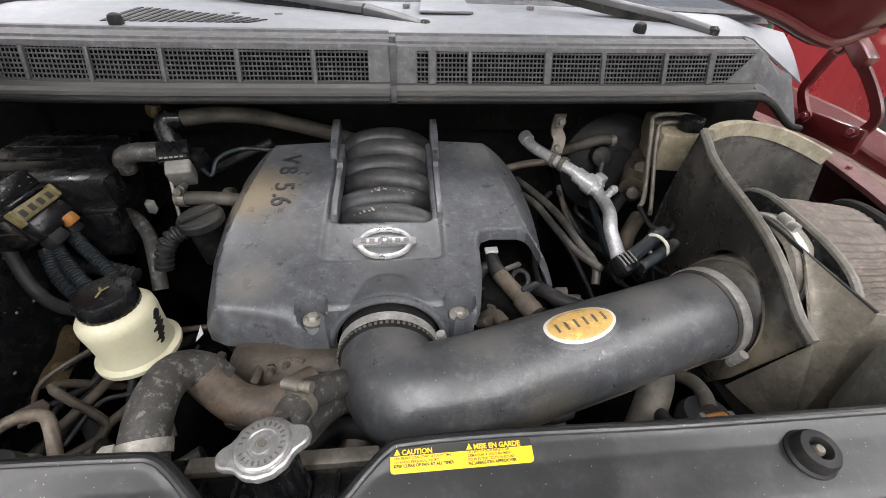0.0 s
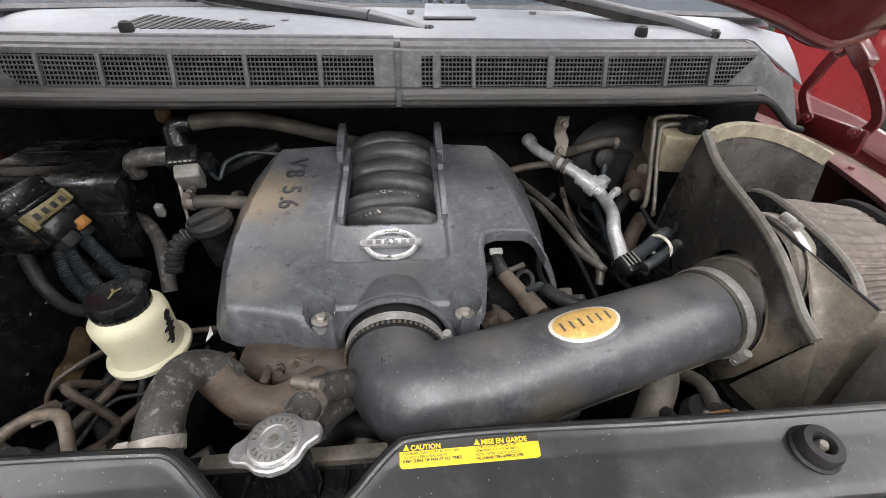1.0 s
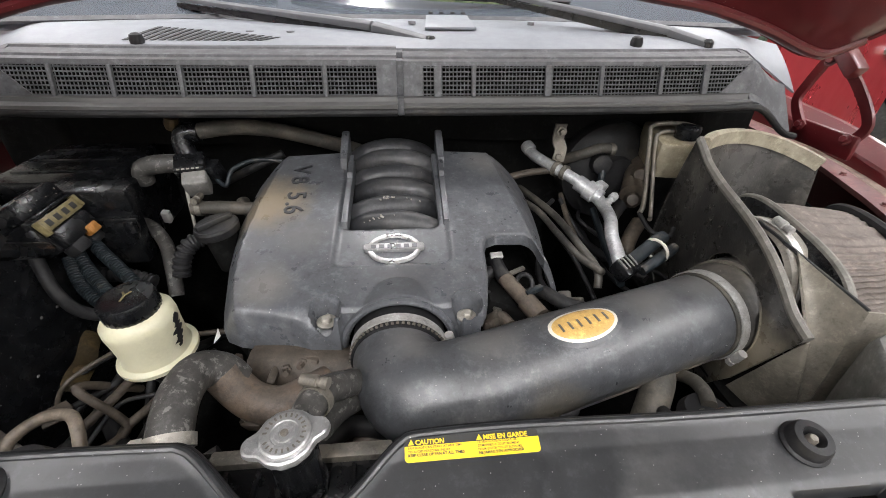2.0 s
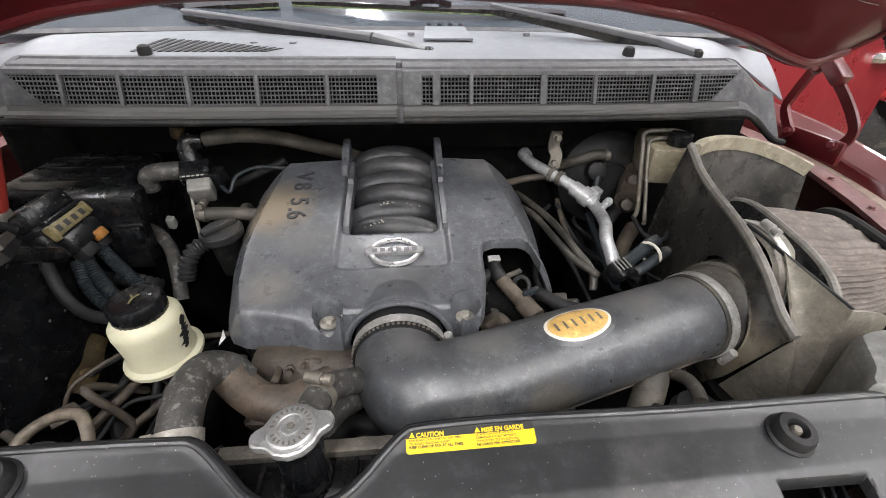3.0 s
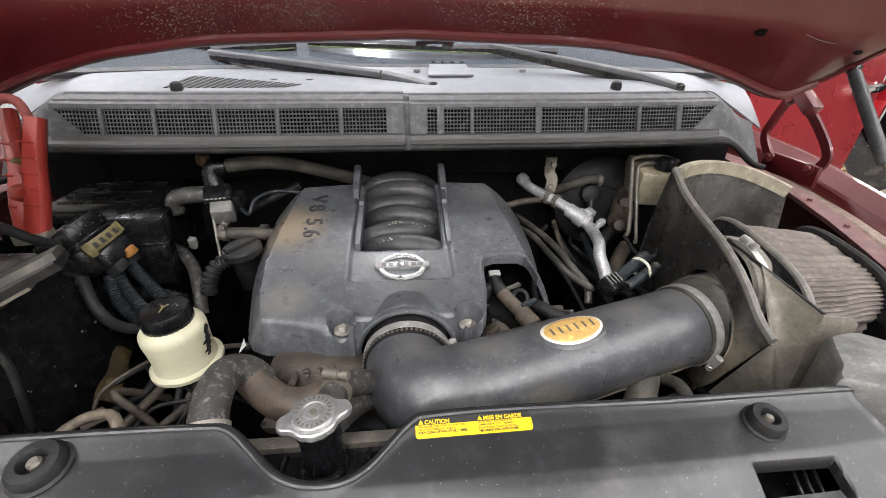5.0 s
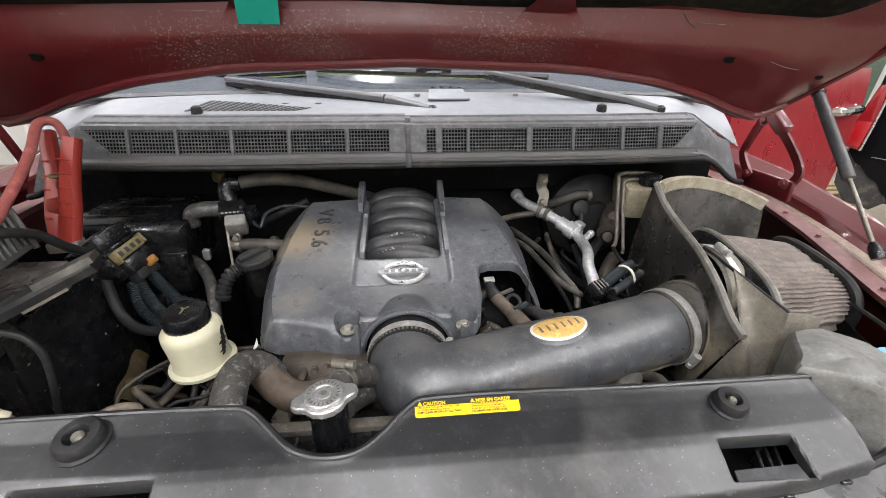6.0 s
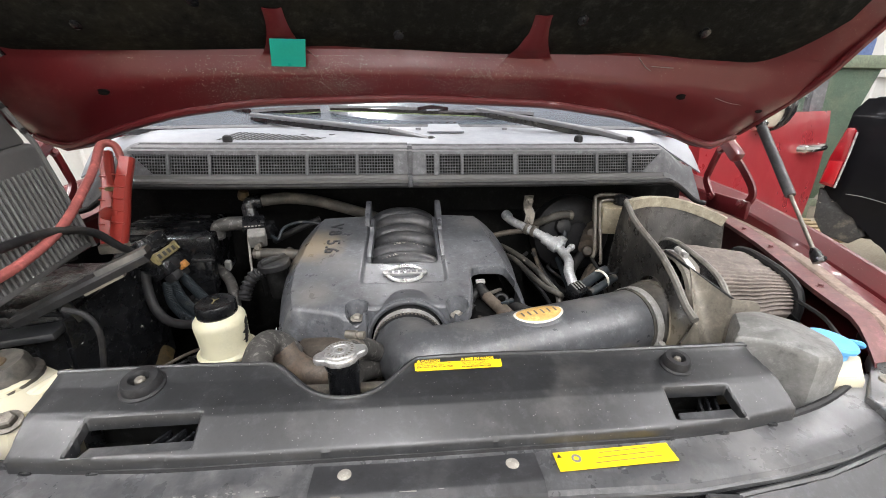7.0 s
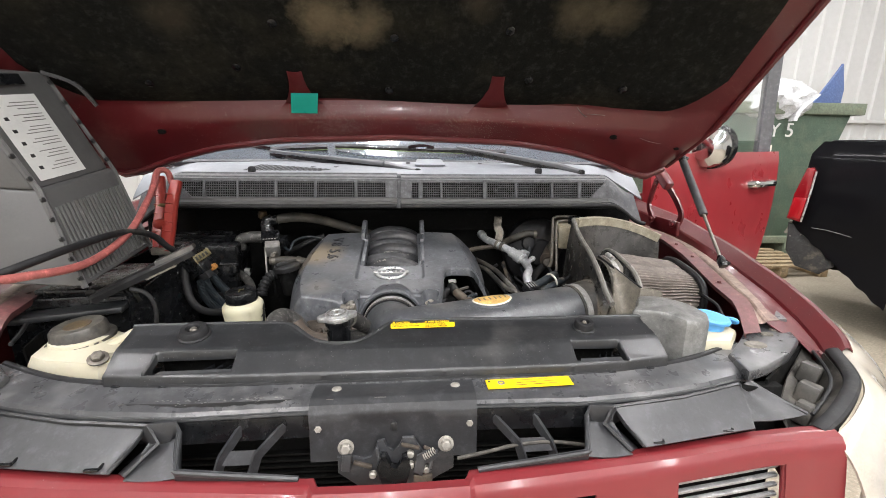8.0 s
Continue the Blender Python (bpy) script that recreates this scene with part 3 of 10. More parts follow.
def hood():
    o = thing("hood", (0, 0.86, 1.42), "raised maroon hood with dusty speckled underside", "hood")
    front = 1.12

    def inner(u, v):
        return hood_under(lerp(-0.925, 0.925, u), front * v ** 1.6)

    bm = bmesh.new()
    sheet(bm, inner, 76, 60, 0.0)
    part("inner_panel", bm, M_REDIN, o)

    def outer(u, v):
        p = hood_under(lerp(-0.928, 0.928, u), 0.12 + (front - 0.12) * v) if v > 0.12 else hood_under(lerp(-0.928, 0.928, u), front * v)
        crown = 0.03 + 0.035 * (1 - (2 * u - 1) ** 2)
        rim = 0.008 if v < 0.02 or u < 0.01 or u > 0.99 else crown
        return p + Vector((0, rim * 0.68, rim * 0.735))

    bm = bmesh.new()
    sheet(bm, outer, 60, 40, 0.003)
    part("outer_skin", bm, M_RED, o, "glossy red outer skin")

    def liner(u, v):
        x = lerp(-0.862, 0.862, u)
        a = abs(x)
        start = 0.122 + 0.11 * max(0.0, (a - 0.75) / 0.112) ** 2.4
        edge = min(1.0, min(v * 18, (1 - abs(2 * u - 1)) * 26))
        vv = start + (front - 0.06 - start) * v
        p = hood_under(x, vv)
        quilt = 0.004 * math.sin(x * 9) * math.sin(vv * 9)
        off = 0.002 + 0.013 * edge + quilt
        return p + Vector((0, -off * 0.68, -off * 0.735))

    bm = bmesh.new()
    sheet(bm, liner, 150, 44, 0.0)
    part("insulation_liner", bm, M_LINER, o, "dark grimy felt insulation liner")
    for x, v in ((-0.62, 0.19), (0.0, 0.33), (0.62, 0.2), (-0.28, 0.36), (0.28, 0.36), (-0.02, 0.17), (0.36, 0.22), (-0.4, 0.24)):
        bm = bmesh.new()
        p = hood_under(x, v) + Vector((0, -0.0105, -0.0115))
        lathe(bm, [(0.011, -0.004), (0.011, 0.002), (0.006, 0.004), (0, 0.004)], along(p, (0, -0.68, -0.735)), 14)
        part("push_clip", bm, M_BLACK, o)
    # painted wedges that reach over the liner's edge
    for xm in (-0.262, 0.275):
        def wedge(u, v):
            half = 0.019 + 0.058 * max(0.0, 1 - v * 1.02) ** 2.2
            s = min(1.0, v * 2.2)
            rise = 0.0006 + 0.0205 * s * s * (3 - 2 * s) - 0.0045 * abs(2 * u - 1) ** 3 * min(1.0, v * 3)
            p = hood_under(xm + (2 * u - 1) * half, 0.084 + 0.146 * v)
            return p + Vector((0, -rise * 0.68, -rise * 0.735))
        bm = bmesh.new()
        sheet(bm, wedge, 12, 14, 0.002)
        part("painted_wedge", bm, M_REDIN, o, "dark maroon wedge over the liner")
    # dirt splashed along the band
    rnd = random.Random(41)
    bm = bmesh.new()
    for k in range(3600):
        x = rnd.uniform(-0.6, 0.6) if k % 5 == 0 else rnd.choice((rnd.gauss(-0.36, 0.06), rnd.gauss(0.2, 0.07), rnd.gauss(-0.18, 0.05)))
        p = hood_under(x, min(0.108, max(0.012, rnd.gauss(0.055, 0.03)))) + Vector((0, -0.0016, -0.0006))
        r = rnd.choice((0.0003, 0.0004, 0.0005, 0.0008))
        lathe(bm, [(r, 0), (0, 0.0004)], along(p, (0, -0.95, -0.3)) @ Matrix.Diagonal((rnd.uniform(1, 2), 1, 1, 1)), 5)
    tagged(part("dirt_specks", bm, M_BOLT, o, "dried pale dirt specks"), "dried pale dirt specks", "", "", "stuff")
    # green sticker on the band below the liner
    bm = bmesh.new()
    low, high = hood_under(-0.26, 0.089) + Vector((0, -0.010, -0.004)), hood_under(-0.246, 0.172) + Vector((0, -0.022, -0.023))
    sheet(bm, lambda u, v: low.lerp(high, v) + Vector((lerp(-0.036, 0.036, u), 0, 0)), 6, 6, 0.0008)
    part("sticker", bm, M_GREEN, o, "teal green paper sticker")
    for sx in (-1, 1):
        for x, v, r in ((0.655, 0.062, 0.013), (0.86, 0.06, 0.008)):
            bm = bmesh.new()
            p = hood_under(sx * x, v) + Vector((0, -0.0015, -0.0005))
            lathe(bm, [(0, 0.0), (r * 0.7, 0.0), (r * 0.75, -0.003)], along(p, (0, -0.80, -0.6)) @ Matrix.Diagonal((1.4, 0.8, 1, 1)), 18)
            part("drain_hole", bm, M_DARK, o, "black oval hole")
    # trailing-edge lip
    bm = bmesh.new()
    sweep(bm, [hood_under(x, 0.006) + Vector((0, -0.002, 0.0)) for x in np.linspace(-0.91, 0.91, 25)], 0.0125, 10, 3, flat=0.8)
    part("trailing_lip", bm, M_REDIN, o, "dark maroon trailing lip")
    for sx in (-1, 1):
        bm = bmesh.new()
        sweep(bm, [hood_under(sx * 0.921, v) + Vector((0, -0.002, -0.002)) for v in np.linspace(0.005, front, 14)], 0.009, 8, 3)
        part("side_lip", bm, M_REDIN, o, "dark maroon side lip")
    for n, (x, v, dx, dv) in enumerate(((0.53, 0.118, 0.03, -0.02), (0.56, 0.105, 0.05, 0.0), (0.73, 0.07, 0.07, -0.004))):
        bm = bmesh.new()
        sweep(bm, [hood_under(x + dx * t, v + dv * math.sin(t * 1.5)) + Vector((0, -0.003, 0)) for t in (0, 0.5, 1)], 0.0013, 6, 4, flat=0.5)
        part("scrape", bm, M_PALE, o, "pale scrape in the paint")
    return o


the_hood = hood()


def hood_hinge(sx, lid):
    bm = bmesh.new()
    box(bm, (sx * 0.915, 0.83, 1.235), (0.012, 0.16, 0.05), bevel=0.006)
    o = part("hinge", bm, M_REDIN, lid, "maroon painted steel hinge")
    bm = bmesh.new()
    pts = [(0.90, 0.875, 1.245), (0.905, 0.92, 1.29), (0.905, 0.912, 1.33), (0.90, 0.885, 1.385)]
    flatring = [(-0.35, -1), (0.35, -1), (0.35, 1), (-0.35, 1)]
    sweep(bm, [(sx * x, y, z) for x, y, z in pts], 0.011, n=6, ring=flatring)
    part("rear_link", bm, M_REDIN, o)
    bm = bmesh.new()
    pts = [(0.92, 0.77, 1.245), (0.92, 0.755, 1.285), (0.915, 0.80, 1.34), (0.905, 0.86, 1.392)]
    sweep(bm, [(sx * x, y, z) for x, y, z in pts], 0.010, n=6, ring=flatring)
    part("front_link", bm, M_REDIN, o)
    bm = bmesh.new()
    box(bm, (sx * 0.90, 0.845, 1.395), (0.03, 0.09, 0.03), (35, 0, 0), bevel=0.006)
    part("hood_bracket", bm, M_REDIN, o)
    for p in ((0.905, 0.77, 1.25), (0.893, 0.875, 1.25), (0.893, 0.87, 1.385)):
        hexbolt(o, (sx * p[0], p[1], p[2]), (-sx, -0.2, 0.3), 0.008, M_REDIN)
    return o


for sx in (-1, 1):
    hood_hinge(sx, the_hood)


def gas_strut(sx):
    a, b = Vector((sx * 0.89, 0.508, 1.19)), Vector((sx * 0.905, 0.771, 1.465))
    o = thing("gas_strut", a, "black gas strut holding the hood up", "strut", "hood struts")
    d = (b - a).normalized()
    bm = bmesh.new()
    lathe(bm, [(0, 0.0), (0.0045, 0.0), (0.0045, 0.17), (0, 0.17)], along(a + d * 0.01, d), 12)
    part("rod", bm, M_DULL, o, "bare steel rod")
    bm = bmesh.new()
    lathe(bm, [(0.005, 0.16), (0.011, 0.16), (0.0115, 0.168), (0.0115, 0.36), (0.009, 0.372), (0, 0.374)], along(a, d), 18)
    part("cylinder", bm, M_RUNNER, o)
    for p in (a, b):
        bm = bmesh.new()
        lathe(bm, [(0, -0.014), (0.011, -0.012), (0.0125, 0.0), (0.011, 0.012), (0.006, 0.022), (0, 0.022)], along(p, d if p is a else -d), 14)
        lathe(bm, [(0.006, -0.02), (0.006, 0.01), (0, 0.01)], along(p + Vector((sx * 0.01, 0, 0)), (sx, 0, -0.3)), 10)
        part("ball_joint", bm, M_BLACK, o)
    bm = bmesh.new()
    box(bm, b + Vector((-sx * 0.004, 0.012, 0.006)), (0.045, 0.03, 0.008), (45, 0, 0), bevel=0.003)
    part("mount", bm, M_REDIN, o)
    return o


for sx in (-1, 1):
    gas_strut(sx)


# cowl: plan shape of the lip, y as a function of x
def cowl_y(x):
    return 0.792 + 0.03 * max(0.0, (abs(x) - 0.3) / 0.5) ** 2


def cowl_cover(sx):
    """One half of the plastic cowl: lip with rubber seal, grille wall, ledge, end cheek."""
    o = thing("cowl_cover", (sx * 0.35, 0.82, 1.31), "weathered grey plastic cowl half with mesh air intake", "cowl", "cowl halves")
    e0, e1 = 0.006, 0.70

    def at(s):
        return lerp(e0, e1, s)

    def strip(name, prof, material, thick=0.0, label="", n=40, x1=None):
        def fn(u, v):
            x = lerp(e0, x1 or e1, u)
            k = v * (len(prof) - 1)
            i = min(int(k), len(prof) - 2)
            dy = lerp(prof[i][0], prof[i + 1][0], k - i)
            z = lerp(prof[i][1], prof[i + 1][1], k - i)
            return Vector((sx * x, cowl_y(x) + dy, z))
        b = bmesh.new()
        sheet(b, fn, n, len(prof) - 1, thick)
        return part(name, b, material, o, label, smooth=0.35)

    strip("lip", [(0.0, 1.309), (-0.004, 1.312), (-0.004, 1.319), (0.004, 1.322), (0.008, 1.320), (0.012, 1.329), (0.02, 1.331)], M_CHARGER, 0.003)
    strip("upper_band", [(0.034, 1.381), (0.036, 1.388), (0.05, 1.390), (0.052, 1.394), (0.088, 1.398), (0.09, 1.402), (0.1, 1.403)], M_COWL, 0.003)
    # grille wall pieces: solid strips at the middle and the end
    for a, b_ in ((e0, 0.042),):
        bm = bmesh.new()
        sheet(bm, lambda u, v: Vector((sx * lerp(a, b_, u), cowl_y(lerp(a, b_, u)) + lerp(0.02, 0.034, v), lerp(1.330, 1.382, v))), 4, 2, 0.004)
        part("grille_end", bm, M_COWL, o)
    bm = bmesh.new()
    for i in range(7):
        v = (i + 0.5) / 7
        pts = [(sx * x, cowl_y(x) + lerp(0.02, 0.034, v), lerp(1.330, 1.382, v)) for x in np.linspace(0.04, 0.64 + 0.055 * v, 20)]
        sweep(bm, pts, 0.0015, 4, 1, smooth=False)
    for i in range(94):
        x = 0.042 + i * 0.007
        lo = max(0.0, (x - 0.64) / 0.056)
        sweep(bm, [(sx * x, cowl_y(x) + 0.021 + 0.014 * lo, 1.330 + 0.052 * lo), (sx * x, cowl_y(x) + 0.035, 1.382)], 0.0012, 4, 1, smooth=False)
    part("grille_mesh", bm, M_COWL, o, "fine plastic intake mesh")
    for x, w in (((0.134, 0.008), (0.26, 0.008), (0.382, 0.008), (0.499, 0.008), (0.601, 0.007)) if sx < 0 else ((0.069, 0.014), (0.136, 0.008), (0.278, 0.013), (0.382, 0.008), (0.503, 0.008), (0.598, 0.012))):
        bm = bmesh.new()
        box(bm, (sx * x, cowl_y(x) + 0.024, 1.356), (w, 0.008, 0.054), (-15, 0, 0), bevel=0.0015)
        part("grille_rib", bm, M_COWL, o)
    bm = bmesh.new()
    sheet(bm, lambda u, v: Vector((sx * lerp(lerp(0.638, 0.692, v), 0.704, u), cowl_y(0.67) + lerp(0.018, 0.032, v), lerp(1.330, 1.382, v))), 3, 3, 0.003)
    part("grille_end", bm, M_COWL, o)
    bm = bmesh.new()
    sheet(bm, lambda u, v: Vector((sx * lerp(e0, 0.70, u), cowl_y(lerp(e0, 0.70, u)) + lerp(0.07, 0.045, max(0.0, u - 0.8) * 5), lerp(1.30, 1.383, v))), 20, 2, 0.004)
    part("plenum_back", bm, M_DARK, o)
    # cheek that runs out and down to the fender
    def cheek(u, v):
        near = [(-0.004, 1.318), (0.02, 1.331), (0.030, 1.365), (0.05, 1.390), (0.096, 1.403)]
        k = v * (len(near) - 1)
        i = min(int(k), len(near) - 2)
        dy, z = lerp(near[i][0], near[i + 1][0], k - i), lerp(near[i][1], near[i + 1][1], k - i)
        fy, fz = lerp(0.012, 0.062, v), lerp(1.252, 1.338, v)
        t = u * u * (3 - 2 * u)
        x = lerp(0.698, 0.825 - 0.012 * v, u)
        return Vector((sx * x, cowl_y(0.70) + lerp(dy, fy, t), lerp(z, fz, t)))
    bm = bmesh.new()
    sheet(bm, cheek, 18, 16, 0.003)
    part("end_cheek", bm, M_COWL, o)
    bm = bmesh.new()
    seal = [(sx * x, cowl_y(x) - 0.007, 1.3085) for x in np.linspace(e0, e1, 12)]
    seal += [cheek(u, 0) + Vector((sx * 0.01 * u, -0.006, -0.009)) for u in (0.2, 0.4, 0.6, 0.8, 1.0)]
    sweep(bm, seal, 0.0068, 10, 4)
    part("rubber_seal", bm, M_RUBBER, o, "black rubber hood seal")
    bm = bmesh.new()
    lathe(bm, [(0.010, -0.002), (0.012, 0.004), (0.0125, 0.016), (0.0105, 0.023), (0.006, 0.026), (0, 0.027)], pose(sx * 0.48, 0.905, 1.398), 18)
    part("bump_stop", bm, M_RUBBER, o, "dark rubber bump stop")
    return o


for sx in (-1, 1):
    cowl_cover(sx)
bm = bmesh.new()
box(bm, (0.0, 0.90, 1.325), (0.0125, 0.17, 0.03), bevel=0.002)
for k, (y, z, h) in enumerate(((0.797, 1.314, 0.03), (0.82, 1.36, 0.06), (0.86, 1.392, 0.012))):
    box(bm, (0.0, y + 0.007, z + 0.002), (0.0125, 0.026, h), bevel=0.002)
single("cowl_joint_strip", bm, M_COWL, "grey plastic strip over the joint between cowl halves", "strip")


def windshield_y(x):
    return 1.16 - 0.16 * (abs(x) / 0.75) ** 2.2


def cowl_top():
    o = thing("cowl_top_panel", (0, 1.0, 1.40), "pale sun-bleached plastic panel below the windshield", "panel")

    def fn(u, v):
        x = lerp(-0.85, 0.85, u)
        a = abs(x)
        y0 = cowl_y(min(a, 0.70)) + 0.09 - max(0, a - 0.74) * 0.2
        z0 = 1.403 - 0.62 * max(0.0, a - 0.715)
        y1 = windshield_y(x) + 0.03
        return Vector((x, lerp(y0, y1, v), z0 + (0.032 + 0.05 * max(0.0, a - 0.72) / 0.13) * v + 0.006 * math.sin(v * 3.1)))

    bm = bmesh.new()
    sheet(bm, fn, 80, 10, 0.004)
    part("skin", bm, M_COWLTOP, o)
    for i in range(16):
        u0 = 0.207 + i * 0.0095
        h = 0.46 - i * 0.024
        bm = bmesh.new()
        sheet(bm, lambda u, v: fn(u0 + u * 0.0055 + (v - 0.5) * 0.018, 0.13 + v * h * 0.75) + Vector((0, 0, 0.0015)), 1, 3, 0.001)
        part("vent_slot", bm, M_INK, o, "dark slanted vent slot")
    bm = bmesh.new()
    prism(bm, [(-0.055, -0.05), (0.055, -0.05), (0.047, 0.045), (-0.047, 0.045)], 0.006, pose(0.11, 1.05, 1.432, 10, 0, 0), 0.002)
    nozzle = part("nozzle_cover", bm, M_COWLTOP, o)
    for dx in (-0.036, -0.012, 0.014, 0.038):
        bm = bmesh.new()
        box(bm, (0.11 + dx, 1.096, 1.449), (0.010, 0.008, 0.005), (0, 0, dx * 300), bevel=0.0015)
        part("nozzle_notch", bm, M_INK, nozzle)
    for x in (-0.22, 0.03, 0.07, 0.3, -0.3):
        bm = bmesh.new()
        lathe(bm, [(0.008, -0.003), (0.008, 0.003), (0, 0.004)], pose(x, 1.06 if x > 0 else 0.985, 1.432 if x > 0 else 1.418), 10)
        part("clip", bm, M_GREYINK, o)
    return o


cowl_top()


def windshield():
    o = thing("windshield", (0, 1.15, 1.43), "raked clear windshield with grey lower edge", "windshield")

    def glass(u, v):
        x = lerp(-0.80, 0.80, u)
        return Vector((x * (1 - 0.12 * v), windshield_y(x) + 0.9 * v, 1.435 + 0.62 * v))

    bm = bmesh.new()
    sheet(bm, glass, 30, 16, 0.005)
    part("pane", bm, M_GRIMEGLARE, o)

    def band(u, v):
        return glass(u, -0.01 + 0.05 * v) + Vector((0, 0.008, -0.010))

    bm = bmesh.new()
    sheet(bm, band, 30, 2, 0.002)
    part("frit_band", bm, M_COWLTOP, o, "frosted grey band")
    bm = bmesh.new()
    sheet(bm, lambda u, v: glass(u, -0.012 + 0.012 * v) + Vector((0, -0.004, 0.006)), 30, 2, 0.006)
    part("lower_seal", bm, M_COWL, o)
    return o


windshield()


def dashboard():
    bm = bmesh.new()
    sheet(bm, lambda u, v: Vector((lerp(-0.78, 0.78, u), windshield_y(lerp(-0.78, 0.78, u)) + 0.03 + 0.55 * v, 1.385 + 0.08 * math.sin(v * 2.2))), 30, 10, 0.02)
    single("dashboard", bm, M_COWL, "grey dashboard top behind the windshield", "dashboard")


dashboard()


def wiper(pts, name_label, blade):
    """An arm with hinged head, and a framed blade lying along the foot of the glass."""
    o = thing("wiper", pts[-1], name_label, "wiper", "windshield wipers")
    flat = [(-0.9, -0.5), (0.9, -0.5), (1.0, -0.2), (0.9, 0.25), (0.6, 0.5), (0.2, 0.6), (-0.2, 0.6), (-0.6, 0.5), (-0.9, 0.25), (-1.0, -0.2)]
    bm = bmesh.new()
    sweep(bm, pts[:3], lambda f: 0.0085 + 0.007 * f, n=8, ring=flat)
    part("arm", bm, M_WIPER, o)
    # Black strips below arm and head stand in for their shaded underside.
    bm = bmesh.new()
    sweep(bm, [Vector(p) + Vector((0, 0.0, -0.012)) for p in pts[:3]], lambda f: 0.007 + 0.008 * f, n=8, ring=[(-0.75, -0.8), (0.75, -0.8), (0.8, 0.5), (-0.8, 0.5)])
    part("arm_underside", bm, M_BLACK, o, "black strip for the arm's shaded open underside")
    bm = bmesh.new()
    d = Vector(pts[3]) - Vector(pts[2])
    sweep(bm, [Vector(pts[2]) + d * 0.04, Vector(pts[2]) + d * 0.5, pts[3]], lambda f: 0.0165 - 0.002 * f, n=4, ring=flat)
    part("arm_head", bm, M_WIPER, o)
    bm = bmesh.new()
    sweep(bm, [Vector(pts[2]) + d * 0.02 + Vector((0, 0, -0.013)), Vector(pts[3]) + Vector((0, 0, -0.013))], 0.017, n=2, ring=[(-0.75, -0.8), (0.75, -0.8), (0.8, 0.5), (-0.8, 0.5)])
    part("head_underside", bm, M_BLACK, o)
    bm = bmesh.new()
    lathe(bm, [(0.014, -0.02), (0.014, 0.004), (0.009, 0.009), (0, 0.010)], pose(*pts[3]), 14)
    part("pivot", bm, M_BLACK, o)
    # blade: grey frame in two bows, black rubber and a greenish lower lip
    a, b = (Vector(p) for p in blade)
    up = Vector((0, -0.567, 0.823))
    mid = a.lerp(b, 0.5)
    for p, q in ((a, a.lerp(b, 0.47)), (a.lerp(b, 0.53), b)):
        bm = bmesh.new()
        sweep(bm, [p + up * 0.012, p.lerp(q, 0.5) + up * 0.018, q + up * 0.016], 0.008, n=5, ring=[(-0.9, -0.5), (0.9, -0.5), (0.7, 0.6), (-0.7, 0.6)])
        part("blade_frame", bm, M_WIPER, o)
    bm = bmesh.new()
    sweep(bm, [mid + Vector((-0.05, 0, 0)) + up * 0.020, mid + up * 0.028, mid + Vector((0.05, 0, 0)) + up * 0.020], 0.008, n=5, ring=[(-1, -0.8), (1, -0.8), (0.8, 0.6), (-0.8, 0.6)])
    part("blade_saddle", bm, M_BLACK, o, "black plastic saddle joining arm and blade")
    bm = bmesh.new()
    sweep(bm, [a + up * 0.007, mid + up * 0.008, b + up * 0.007], 0.006, n=6, ring=[(-0.8, -1.2), (0.8, -1.2), (0.8, 0.6), (-0.8, 0.6)])
    part("blade", bm, M_BLACK, o, "black rubber wiper blade")
    bm = bmesh.new()
    sweep(bm, [a + up * 0.004 + Vector((0, -0.008, -0.005)), mid + up * 0.004 + Vector((0, -0.008, -0.005)), b + up * 0.004 + Vector((0, -0.008, -0.005))], 0.0022, 6, 6)
    part("moss_line", bm, M_GREENISH, o, "thin greenish line along the blade")
    return o


wiper([(-0.486, 1.13, 1.470), (-0.258, 1.07, 1.448), (-0.055, 1.0, 1.430), (0.062, 0.95, 1.408)], "grey metal windshield wiper arm, parked", ((-0.80, 1.135, 1.448), (-0.285, 1.198, 1.478)))
wiper([(0.216, 1.09, 1.490), (0.395, 1.02, 1.460), (0.578, 0.965, 1.428), (0.634, 0.91, 1.410)], "grey metal windshield wiper arm, parked", ((-0.255, 1.203, 1.483), (0.42, 1.170, 1.462)))


